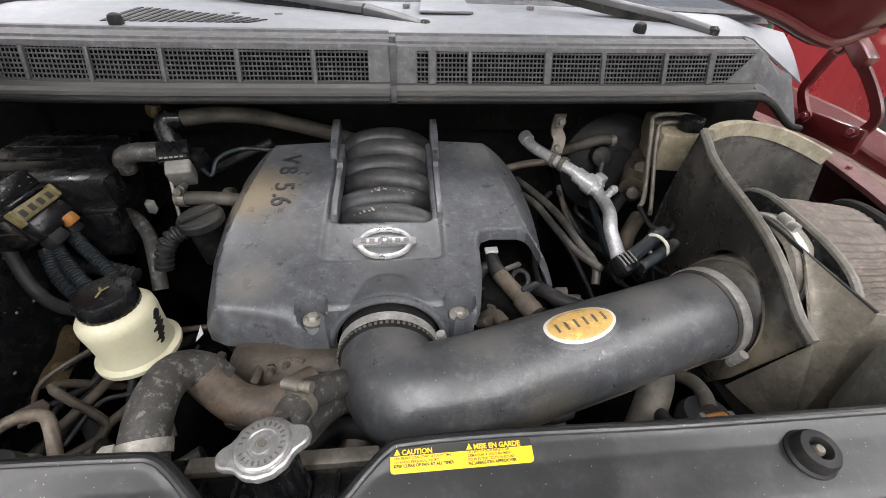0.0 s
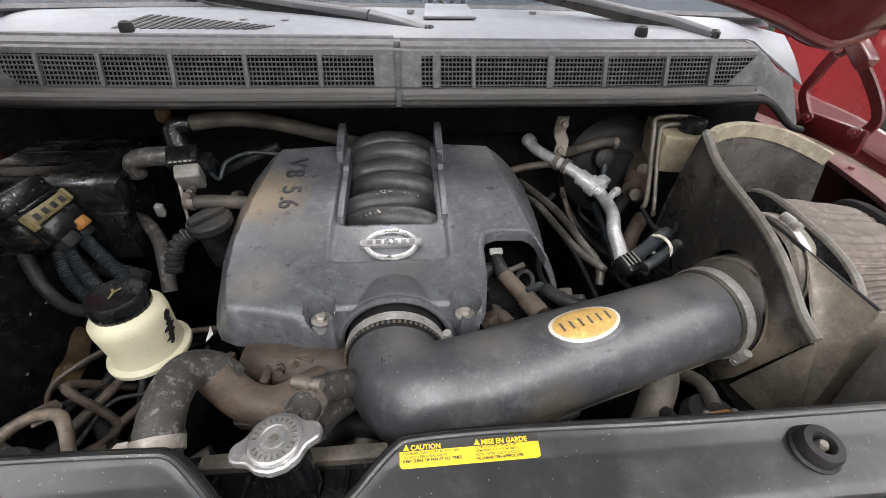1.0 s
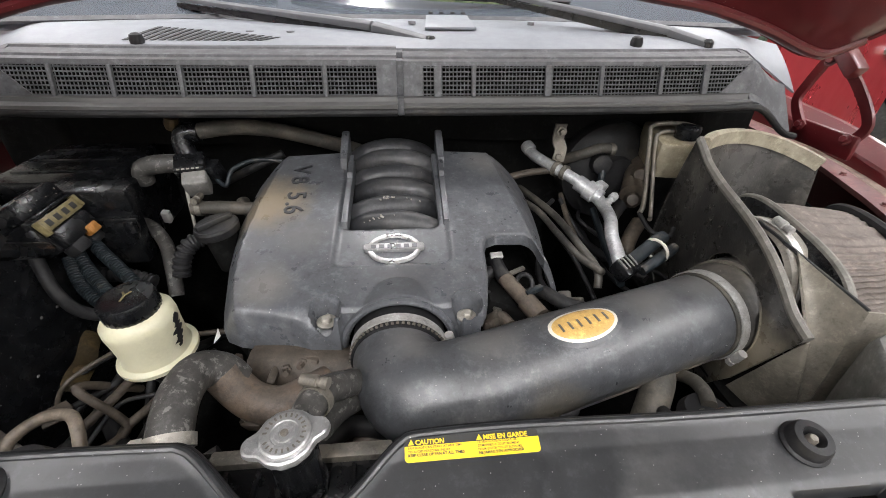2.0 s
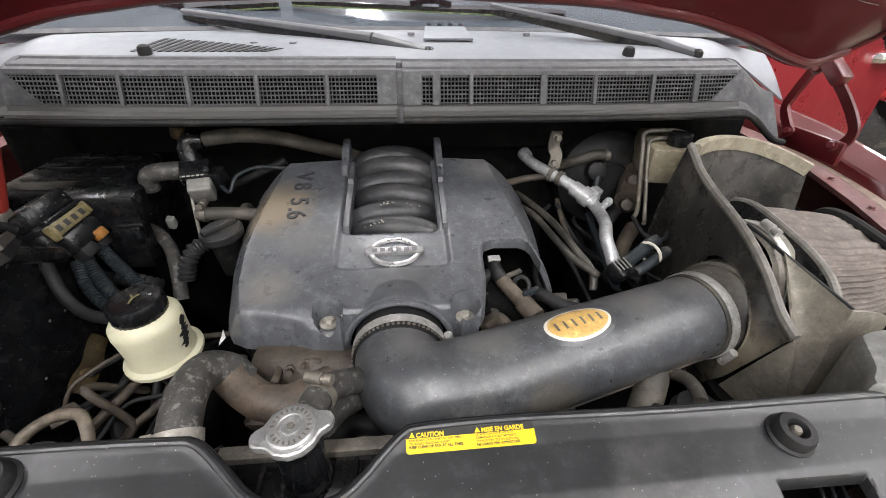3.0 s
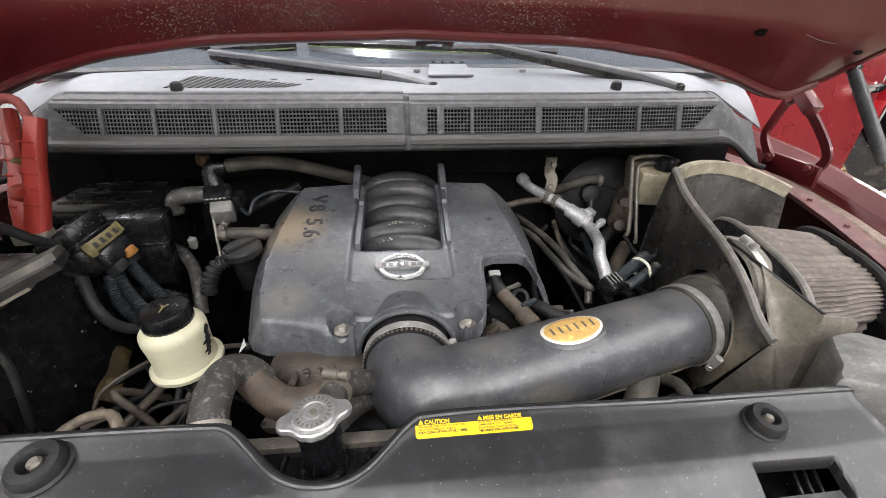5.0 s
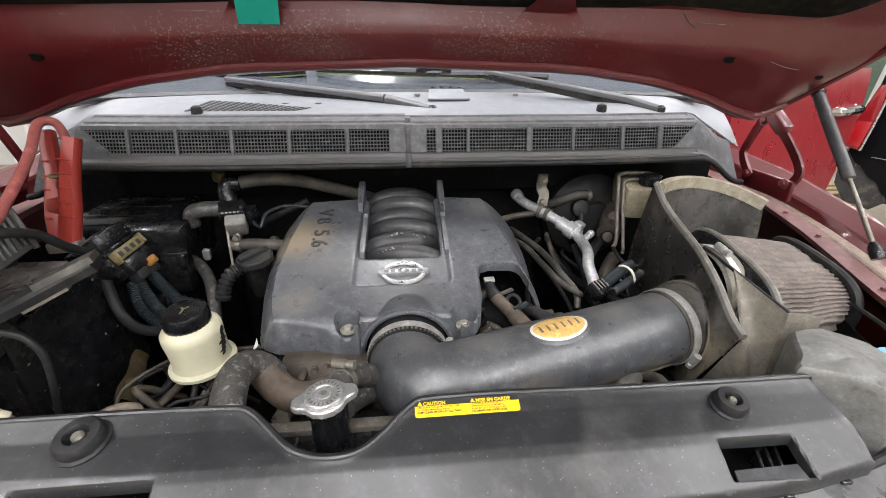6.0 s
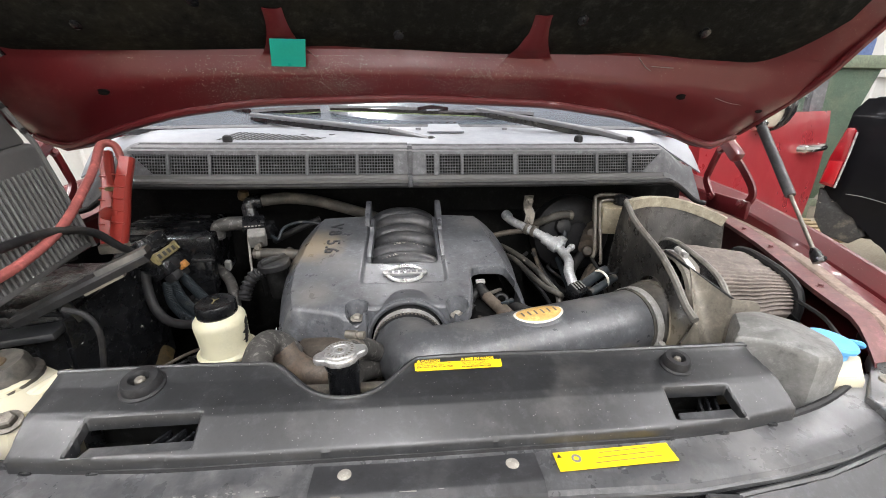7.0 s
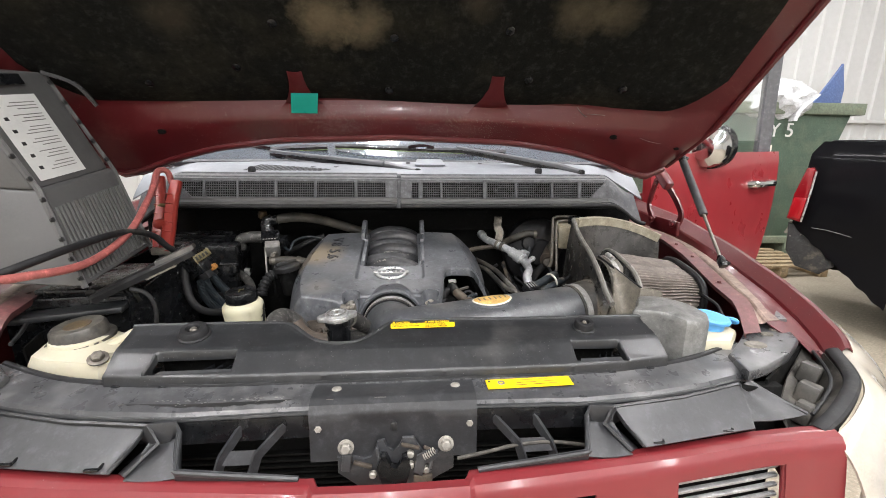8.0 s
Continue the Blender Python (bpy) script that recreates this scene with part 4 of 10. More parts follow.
# fenders: inner rail, ledge, gutter and crest, running from the hinge to the lamp
def fender(sx):
    o = thing("fender", (sx * 0.98, 0.5, 1.1), "maroon front fender with dusty inner ledge", "fender", "front fenders")

    def row(y):
        xi = knots(y, [(0.1, 0.70), (0.25, 0.750), (0.32, 0.773), (0.41, 0.796), (0.52, 0.834), (0.65, 0.872), (0.79, 0.898), (1.05, 0.915)])
        xb = knots(y, [(0.18, 0.905), (0.22, 0.885), (0.255, 0.845), (0.29, 0.828), (0.35, 0.85), (0.51, 0.914), (0.73, 0.962), (0.9, 0.975), (1.3, 0.98)])
        xc = knots(y, [(0.18, 0.932), (0.195, 0.942), (0.22, 0.954), (0.30, 0.972), (0.39, 0.983), (0.63, 1.006), (0.87, 1.022), (1.3, 1.035)])
        zc = knots(y, [(0.18, 1.095), (0.22, 1.114), (0.30, 1.14), (0.40, 1.168), (0.6, 1.208), (0.745, 1.23), (0.9, 1.252), (1.3, 1.28)])
        zi = knots(y, [(0.1, 1.13), (0.2, 1.15), (0.5, 1.165), (0.8, 1.19), (1.05, 1.2)])
        return xi, xc, zc, zi, xb

    def along_profile(k, u, y):
        t = u * (len(k) - 1)
        i = min(int(t), len(k) - 2)
        return Vector((sx * lerp(k[i][0], k[i + 1][0], t - i), y, lerp(k[i][1], k[i + 1][1], t - i)))

    def strip(u, v):
        y = lerp(0.235, 1.30, v)
        xi, xc, zc, zi, xb = row(y)
        zi -= 0.026 * max(0.0, (0.31 - y) / 0.055) ** 1.5
        return along_profile([(xi + 0.004, zi - 0.012), (xi + 0.001, zi - 0.005), (xi, zi), (xi + 0.019, zi + 0.002), (xi + 0.038, zi + 0.003)], u, y)

    bm = bmesh.new()
    sheet(bm, strip, 8, 40, 0.003)
    part("inner_flange", bm, M_REDDUST, o, "dusty pinkish maroon flange", smooth=0.3)

    def ledge(u, v):
        y = lerp(0.262, 1.30, v)
        xi, xc, zc, zi, xb = row(y)
        zi -= 0.026 * max(0.0, (0.31 - y) / 0.055) ** 1.5
        return along_profile([(xi + 0.036, zi - 0.001), (xi + 0.040, zi - 0.010), (lerp(xi + 0.04, xb, 0.35), zi - 0.012), (lerp(xi + 0.04, xb, 0.5), zi - 0.005), (xb + 0.006, zi - 0.004)], u, y)

    bm = bmesh.new()
    sheet(bm, ledge, 9, 36, 0.002)
    part("inner_ledge", bm, M_LEDGE, o, "dust-covered tan ledge", smooth=0.3)

    def gutter(u, v):
        y = lerp(0.185, 1.28, v)
        xi, xc, zc, zi, xb = row(y)
        tip = min(1.0, max(0.0, (y - 0.2) / 0.13))
        base = lerp(zc - 0.03, min(zi, zc) - 0.010, tip)
        k = [(xb, base), (lerp(xb, xc - 0.046, 0.42), lerp(base, zc - 0.03, 0.30)), (lerp(xb, xc - 0.046, 0.5), lerp(base, zc - 0.03, 0.44)), (xc - 0.046, zc - 0.030), (xc - 0.042, zc - 0.024), (xc - 0.006, zc - 0.001), (xc + 0.004, zc), (xc + 0.012, zc - 0.006),
             (xc + 0.028, zc - 0.06), (xc + 0.03, zc - 0.22), (xc + 0.0, zc - 0.45)]
        return along_profile(k, u, y)

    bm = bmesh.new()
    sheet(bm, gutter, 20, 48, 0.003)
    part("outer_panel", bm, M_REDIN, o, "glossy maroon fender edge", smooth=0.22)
    for y in (0.42, 0.62, 0.74):
        xi, xc, zc, zi, xb = row(y)
        hexbolt(o, (sx * (xi + 0.019), y, zi + 0.001), (0, 0, 1), 0.005, M_REDDUST)
    bm = bmesh.new()
    sweep(bm, [(sx * (row(y)[0] - 0.02 - 0.01 * math.sin(y * 30)), y, row(y)[3] - 0.03) for y in np.linspace(0.25, 0.62, 8)], 0.004, 6, 3)
    part("edge_seal", bm, M_RUBBER, o, "thin rubber edge seal")
    return o


for sx in (-1, 1):
    fender(sx)


def inner_wing(sx):
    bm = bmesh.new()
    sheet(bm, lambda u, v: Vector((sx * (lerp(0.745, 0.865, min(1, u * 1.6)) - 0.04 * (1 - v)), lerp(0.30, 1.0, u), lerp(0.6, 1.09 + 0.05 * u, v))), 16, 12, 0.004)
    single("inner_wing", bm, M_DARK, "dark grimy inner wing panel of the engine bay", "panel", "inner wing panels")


for sx in (-1, 1):
    inner_wing(sx)


def bulkhead():
    o = thing("firewall", (0, 0.95, 1.0), "dark sound-deadened firewall at the back of the engine bay", "firewall")
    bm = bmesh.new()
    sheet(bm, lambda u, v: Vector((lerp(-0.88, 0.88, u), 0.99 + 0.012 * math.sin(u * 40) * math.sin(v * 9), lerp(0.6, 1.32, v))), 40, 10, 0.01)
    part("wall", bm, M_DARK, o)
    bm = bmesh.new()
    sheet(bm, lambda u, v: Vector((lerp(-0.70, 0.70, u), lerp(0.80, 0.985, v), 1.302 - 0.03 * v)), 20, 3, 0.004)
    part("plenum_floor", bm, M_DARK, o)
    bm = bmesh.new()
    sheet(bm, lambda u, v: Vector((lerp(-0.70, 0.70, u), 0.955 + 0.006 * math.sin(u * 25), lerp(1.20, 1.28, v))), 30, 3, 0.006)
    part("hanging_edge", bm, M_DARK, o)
    return o


bulkhead()
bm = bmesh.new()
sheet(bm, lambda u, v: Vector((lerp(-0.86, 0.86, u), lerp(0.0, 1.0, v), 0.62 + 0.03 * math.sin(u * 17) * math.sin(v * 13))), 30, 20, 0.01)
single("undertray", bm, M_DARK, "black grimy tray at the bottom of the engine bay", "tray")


# ---- radiator cover, front beam, latch, flaps, grille ----
def cover_lead(x):
    """Plan line of the radiator cover's front edge."""
    return np.interp(x, [-0.51, -0.42, -0.28, 0.0, 0.33, 0.42, 0.52], [0.136, 0.124, 0.117, 0.115, 0.118, 0.124, 0.139])


def cover_top(y):
    """Height of the radiator cover across its depth."""
    return np.interp(y, [0.08, 0.115, 0.160, 0.172, 0.195, 0.215, 0.236, 0.26], [1.1015, 1.1165, 1.1385, 1.1425, 1.1465, 1.1505, 1.1575, 1.161])


def radiator_cover():
    o = thing("radiator_cover", (0, 0.17, 1.10), "dusty black plastic radiator cover with warning label and grommets", "cover")
    rear = [(-0.488, 0.243), (-0.40, 0.244), (-0.305, 0.244), (-0.225, 0.242), (-0.206, 0.240), (-0.19, 0.231), (-0.168, 0.212), (-0.148, 0.194), (-0.128, 0.183), (-0.105, 0.178), (-0.08, 0.179), (-0.06, 0.187),
            (-0.042, 0.202), (-0.026, 0.219), (-0.008, 0.234), (0.01, 0.239), (0.1, 0.241), (0.262, 0.238), (0.48, 0.238), (0.503, 0.237)]
    outline = rear + [(0.514, 0.139), (0.42, 0.124), (0.33, 0.118), (0.0, 0.115), (-0.28, 0.117), (-0.42, 0.124), (-0.482, 0.131)]
    ducts = ((-0.409, -0.274), (0.335, 0.426))

    def inside(X, Y):
        d = poly_dist(X, Y, outline)
        for x0, x1 in ducts:
            hole = poly_dist(X, Y, [(x0 - (0.006 if x0 < 0 else 0.002), 0.1285), (x1 + (0.001 if x0 < 0 else 0.005), 0.1285), (x1, 0.166), (x0, 0.166)])
            d = np.minimum(d, -hole)
        return d

    def height(X, Y, D):
        z = cover_top(Y + 0.115 - cover_lead(X) * np.clip((0.2 - Y) / 0.06, 0, 1) - 0.115 * (1 - np.clip((0.2 - Y) / 0.06, 0, 1)))
        e = poly_dist(X, Y, outline)
        bead = 0.0012 * np.clip((0.010 - e) / 0.008, 0, 1) * (Y > 0.15)
        r = 0.003
        edge = np.where(D < r, r - np.sqrt(np.maximum(0, r * r - (r - D) ** 2)), 0)
        return z + bead - edge

    bm = relief(-0.51, 0.54, 0.10, 0.26, 0.0021, inside, height, lambda x, y, z: z - (0.014 if y > 0.15 else 0.02))
    part("panel", bm, M_SHROUD, o)
    for x0, x1 in ducts:
        bm = bmesh.new()
        prism(bm, [(x0 + 0.006, 0.127), (x1 - 0.002, 0.127), (x1 - 0.002, 0.147), (x0 + 0.012, 0.145)], 0.003, pose(0, 0.0, 1.1015, 4, 0, 0))
        part("duct_floor", bm, M_RUNNER, o, "grey dusty duct floor")
        for k in range(3):
            bm = bmesh.new()
            x = lerp(x0, x1, 0.62 + 0.13 * k)
            box(bm, (x, 0.161, 1.10), (0.004, 0.028, 0.022), (0, 0, -25), bevel=0.001)
            part("duct_vane", bm, M_BLACK, o)
        bm = bmesh.new()
        box(bm, ((x0 + x1) / 2, 0.165, 1.072), (x1 - x0 + 0.02, 0.075, 0.006), bevel=0.001)
        part("duct_shadow_box", bm, M_DARK, o)
        bm = bmesh.new()
        box(bm, ((x0 + x1) / 2, 0.198, 1.10), (x1 - x0 + 0.02, 0.006, 0.06), bevel=0.001)
        part("duct_back", bm, M_DARK, o)
    bm = bmesh.new()
    sweep(bm, [(x, y + 0.002, float(cover_top(y)) - 0.0045) for x, y in rear], 0.0042, 8, 4)
    part("edge_seal", bm, M_RUBBER, o, "black rubber edge seal")
    bm = bmesh.new()
    sweep(bm, [(x, y - 0.002, float(cover_top(y)) - 0.0012) for x, y in rear], 0.0042, 10, 5)
    part("rolled_edge", bm, M_SHROUD, o)
    for gx, gy, w in ((-0.366, 0.212, 0.68), (0.373, 0.204, 0.53)):
        bm = bmesh.new()
        g = pose(gx, gy, float(cover_top(gy)) + 0.001, 12, 0, 0)
        lathe(bm, [(0.041 * w, -0.003), (0.041 * w, 0.001), (0.036 * w, 0.003), (0.035 * w, 0.011), (0.031 * w, 0.0150), (0.019 * w, 0.0155), (0.016 * w, 0.013), (0.014 * w, 0.004), (0, 0.004)], g, 32)
        gr = part("grommet", bm, M_RUBBER, o, "black rubber grommet")
        bm = bmesh.new()
        lathe(bm, [(0.0095 * w, 0.004), (0.0095 * w, 0.012), (0.0065 * w, 0.0145), (0, 0.015)], g, 16)
        part("pin", bm, M_DULL, gr, "worn metal pin")
    for k in range(13):
        x = -0.46 + k * 0.078
        bm = bmesh.new()
        box(bm, (x, float(cover_lead(x)) - 0.001, 1.0975), (0.014, 0.005, 0.006), bevel=0.0015)
        part("clip_tab", bm, M_BLACK, o)
    return o


radiator_cover()


def caution_label():
    o = thing("caution_label", (0.058, 0.21, 1.152), "yellow and black caution sticker on the radiator cover", "sticker")
    m = axes((-0.0057, 0.2130, 1.1518), (0.1245, 0.0012, 0.0004), (0, 1, 0.335))
    bm = bmesh.new()
    r = 0.003
    w, h = 0.1247, 0.0206
    out = []
    for cx, cy, a0 in ((w - r, r, -90), (w - r, h - r, 0), (r, h - r, 90), (r, r, 180)):
        out += [(cx + r * math.cos(math.radians(a0 + s)), cy + r * math.sin(math.radians(a0 + s))) for s in (0, 30, 60, 90)]
    prism(bm, out, 0.0006, m)
    part("black_ground", bm, M_INK, o)
    bm = bmesh.new()
    prism(bm, [(0, r), (r * 0.3, r * 0.3), (r, 0.0), (w - r, 0.0), (w - r * 0.3, r * 0.3), (w, r), (w, h * 0.66), (0, h * 0.66)], 0.0004, m @ pose(0, 0, 0.0005))
    part("yellow_field", bm, M_YELLOW, o)
    lift = pose(0, 0, 0.0009)
    for x, text in ((0.0098, "CAUTION"), (0.0728, "MISE EN GARDE")):
        lettering(text, 0.0059, m @ lift @ pose(x, h * 0.70, 0), M_YELLOW, o, 0.0001, bold=0.0002)
        bm = bmesh.new()
        prism(bm, [(x - 0.0066, h * 0.70), (x - 0.0010, h * 0.70), (x - 0.0038, h * 0.70 + 0.0050)], 0.0002, m @ lift)
        part("warning_triangle", bm, M_YELLOW, o)
    lines = (("FAN BLADE CAN START AT ANY TIME.", 0.0029, 2), ("TO AVOID PERSONAL INJURY,", 0.0029, 1), ("KEEP CLEAR OF FAN AT ALL TIMES.", 0.0033, 0))
    for text, size, k in lines:
        lettering(text, size, m @ lift @ pose(0.003, 0.0046 + k * 0.0031, 0), M_INK, o, 0.0001, bold=0.00014 if k == 0 else 0.00004)
    lines = (("LE VENTILATEUR RISQUE DE", 0.0029, 3), ("DÉMARRER À TOUT MOMENT.", 0.0029, 2), ("POUR ÉVITER TOUTE BLESSURE,", 0.0029, 1), ("NE JAMAIS S'EN APPROCHER", 0.0033, 0))
    for text, size, k in lines:
        lettering(text, size, m @ lift @ pose(0.067, 0.0023 + k * 0.0031, 0), M_INK, o, 0.0001, bold=0.00014 if k == 0 else 0.00004)
    return o


caution_label()


def beam_y(x):
    return knots(abs(x), [(0, 0.06), (0.15, 0.058), (0.32, 0.055), (0.45, 0.068), (0.55, 0.088), (0.64, 0.115), (0.72, 0.16)])


def beam_back(x):
    return knots(abs(x), [(0, 0.121), (0.3, 0.123), (0.42, 0.132), (0.55, 0.158), (0.64, 0.193), (0.72, 0.235)])


def front_beam():
    o = thing("front_beam", (0, 0.1, 1.07), "scratched black radiator support beam with riveted centre plate", "beam")
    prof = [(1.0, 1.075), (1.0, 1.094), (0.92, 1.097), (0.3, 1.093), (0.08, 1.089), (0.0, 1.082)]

    def fn(u, v):
        x = lerp(-0.74, 0.74, u)
        t = v * (len(prof) - 1)
        i = min(int(t), len(prof) - 2)
        k = lerp(prof[i][0], prof[i + 1][0], t - i)
        z = lerp(prof[i][1], prof[i + 1][1], t - i)
        return Vector((x, lerp(beam_y(x), beam_back(x), k), z - 0.008 * (abs(x) / 0.74) ** 2))

    bm = bmesh.new()
    sheet(bm, fn, 80, 15, 0.004)
    part("beam", bm, M_CORE, o, smooth=0.5)
    # The face is split off in darker M_BLACK to paint in its shade.
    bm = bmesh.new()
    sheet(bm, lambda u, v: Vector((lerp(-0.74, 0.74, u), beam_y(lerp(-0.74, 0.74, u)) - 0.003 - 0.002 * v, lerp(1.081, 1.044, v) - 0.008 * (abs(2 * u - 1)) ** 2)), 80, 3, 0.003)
    part("front_face", bm, M_BLACK, o, "front face, darkened to paint in its shade")
    bm = bmesh.new()
    sweep(bm, [(x, beam_y(x) - 0.001, 1.083 - 0.008 * (abs(x) / 0.74) ** 2) for x in np.linspace(-0.735, 0.735, 40)], 0.0045, 8, 2)
    part("front_edge", bm, M_SHROUD, o, "rounded worn edge")
    bm = bmesh.new()
    sweep(bm, [(x, beam_back(x) - 0.003, 1.100 - 0.008 * (abs(x) / 0.74) ** 2) for x in np.linspace(-0.72, 0.72, 30)], 0.006, 8, 2)
    part("seal_strip", bm, M_RUBBER, o, "black rubber strip")
    # centre plate
    bm = bmesh.new()
    plate = [(0.112, 1.097), (0.072, 1.0985), (0.060, 1.094), (0.053, 1.082), (0.05, 1.02), (0.047, 1.004)]

    def pl(u, v):
        x = lerp(-0.128, 0.138, u)
        t = v * (len(plate) - 1)
        i = min(int(t), len(plate) - 2)
        y, z = lerp(plate[i][0], plate[i + 1][0], t - i), lerp(plate[i][1], plate[i + 1][1], t - i)
        dent = 0.004 * min(1.0, max(0.0, (0.072 - abs(x - 0.005)) / 0.012)) * min(1, max(0, (1.085 - z) / 0.01))
        return Vector((x, y + dent - 0.003, z))

    sheet(bm, pl, 60, 25, 0.003)
    part("centre_plate", bm, M_FLAP, o, smooth=0.5)
    rnd = random.Random(15)
    for k, (x0, x1, y) in enumerate(((-0.127, 0.137, 0.0595), (-0.12, 0.06, 0.064), (-0.02, 0.137, 0.0665), (-0.1, 0.02, 0.069), (0.05, 0.13, 0.071))):
        bm = bmesh.new()
        sweep(bm, [(x, y + rnd.uniform(-0.0008, 0.0008), float(np.interp(y + 0.003, [0.053, 0.06, 0.072, 0.112], [1.082, 1.094, 1.0985, 1.097])) + 0.0016) for x in np.linspace(x0, x1, 9)], 0.0011, 6, 3, flat=0.5)
        part("worn_streak", bm, M_DULL if k % 2 else M_PALE, o, "bright worn streak along the fold")
    for x in (-0.091, 0.107):
        bm = bmesh.new()
        lathe(bm, [(0.0085, 0), (0.008, 0.0025), (0.0045, 0.004), (0, 0.0042)], pose(x, 0.094, 1.0985), 18)
        part("rivet", bm, M_BOLT, o, "pale rivet head")
    for x in (-0.114, 0.126):
        hexbolt(o, (x, 0.050, 1.060), (0, -1, 0.15), 0.0058, M_BOLT)
    # gouges and scuffs in the paint
    rnd = random.Random(5)

    def on_beam(x, k):
        return Vector((x, lerp(beam_y(x), beam_back(x), k), (1.0955 if k > 0.25 else 1.0935) - 0.008 * (abs(x) / 0.74) ** 2))

    for x0, x1, k, mt, label in ((-0.46, -0.145, 0.30, M_INK, "dark chafed groove"), (0.32, 0.47, 0.42, M_INK, "dark chafed groove")):
        bm = bmesh.new()
        n = 40
        wob = [rnd.uniform(-0.0022, 0.0022) for _ in range(n + 1)]
        sheet(bm, lambda u, v: on_beam(lerp(x0, x1, u), k) + Vector((0, wob[int(u * n + 0.5)] + (v - 0.5) * 0.019 * min(1.0, 0.12 + 1.6 * u, 8 * (1 - u)), 0.0012)), n, 1, 0.0006)
        g = part("groove", bm, mt, o, label)
        for j in range(70):
            bm = bmesh.new()
            p = on_beam(lerp(x0, x1, rnd.uniform(0.2, 1) ** 0.8), k) + Vector((0, rnd.choice((rnd.uniform(-0.007, 0.007), rnd.gauss(0.007, 0.0015))), 0.002))
            box(bm, p, (rnd.uniform(0.001, 0.004), rnd.uniform(0.0008, 0.002), 0.0005), (0, 0, rnd.uniform(-20, 20)), bevel=0)
            part("bare_fleck", bm, M_PALE, g)
    for j in range(46):
        x = rnd.choice((rnd.uniform(-0.62, -0.15), rnd.uniform(-0.12, 0.13), rnd.uniform(0.16, 0.6)))
        p = on_beam(x, rnd.uniform(0.2, 0.85)) + Vector((0, 0, 0.0008 if abs(x) > 0.14 else 0.005))
        if abs(x) < 0.14:
            p.y = rnd.uniform(0.064, 0.075)
        bm = bmesh.new()
        box(bm, p, (rnd.uniform(0.004, 0.026), rnd.uniform(0.0006, 0.0016), 0.0006), (0, 0, rnd.uniform(-50, 50) if abs(x) > 0.14 else rnd.uniform(-5, 5)), bevel=0)
        part("scuff", bm, M_DULL if j % 3 else M_PALE, o, "pale scuff in the paint")
    return o


front_beam()


def service_label():
    o = thing("service_label", (0.235, 0.09, 1.098), "yellow service sticker on the front beam", "sticker")
    m = axes((0.161, 0.0785, 1.0992), (1, 0.03, 0.0), (0.03, 1, 0.03))
    bm = bmesh.new()
    prism(bm, [(0, 0), (0.150, 0), (0.150, 0.027), (0, 0.027)], 0.0008, m)
    part("yellow_field", bm, M_YELLOW, o)
    bm = bmesh.new()
    prism(bm, [(0.003, 0.019), (0.009, 0.019), (0.006, 0.025)], 0.0004, m @ pose(0, 0, 0.0007))
    part("warning_triangle", bm, M_INK, o)
    bm = bmesh.new()
    lathe(bm, [(0.003, 0.0008), (0.003, 0.0013), (0.006, 0.0013), (0.006, 0.0008)], m @ pose(0.026, 0.016, 0), 20)
    part("round_mark", bm, M_GREYINK, o)
    for k in range(3):
        bm = bmesh.new()
        box(bm, m @ Vector((0.09, 0.008 + k * 0.007, 0.001)), (0.085 - 0.01 * k, 0.0009, 0.0004), (0, 0, 3), bevel=0)
        part("print_line", bm, M_OLIVE, o)
    return o


service_label()


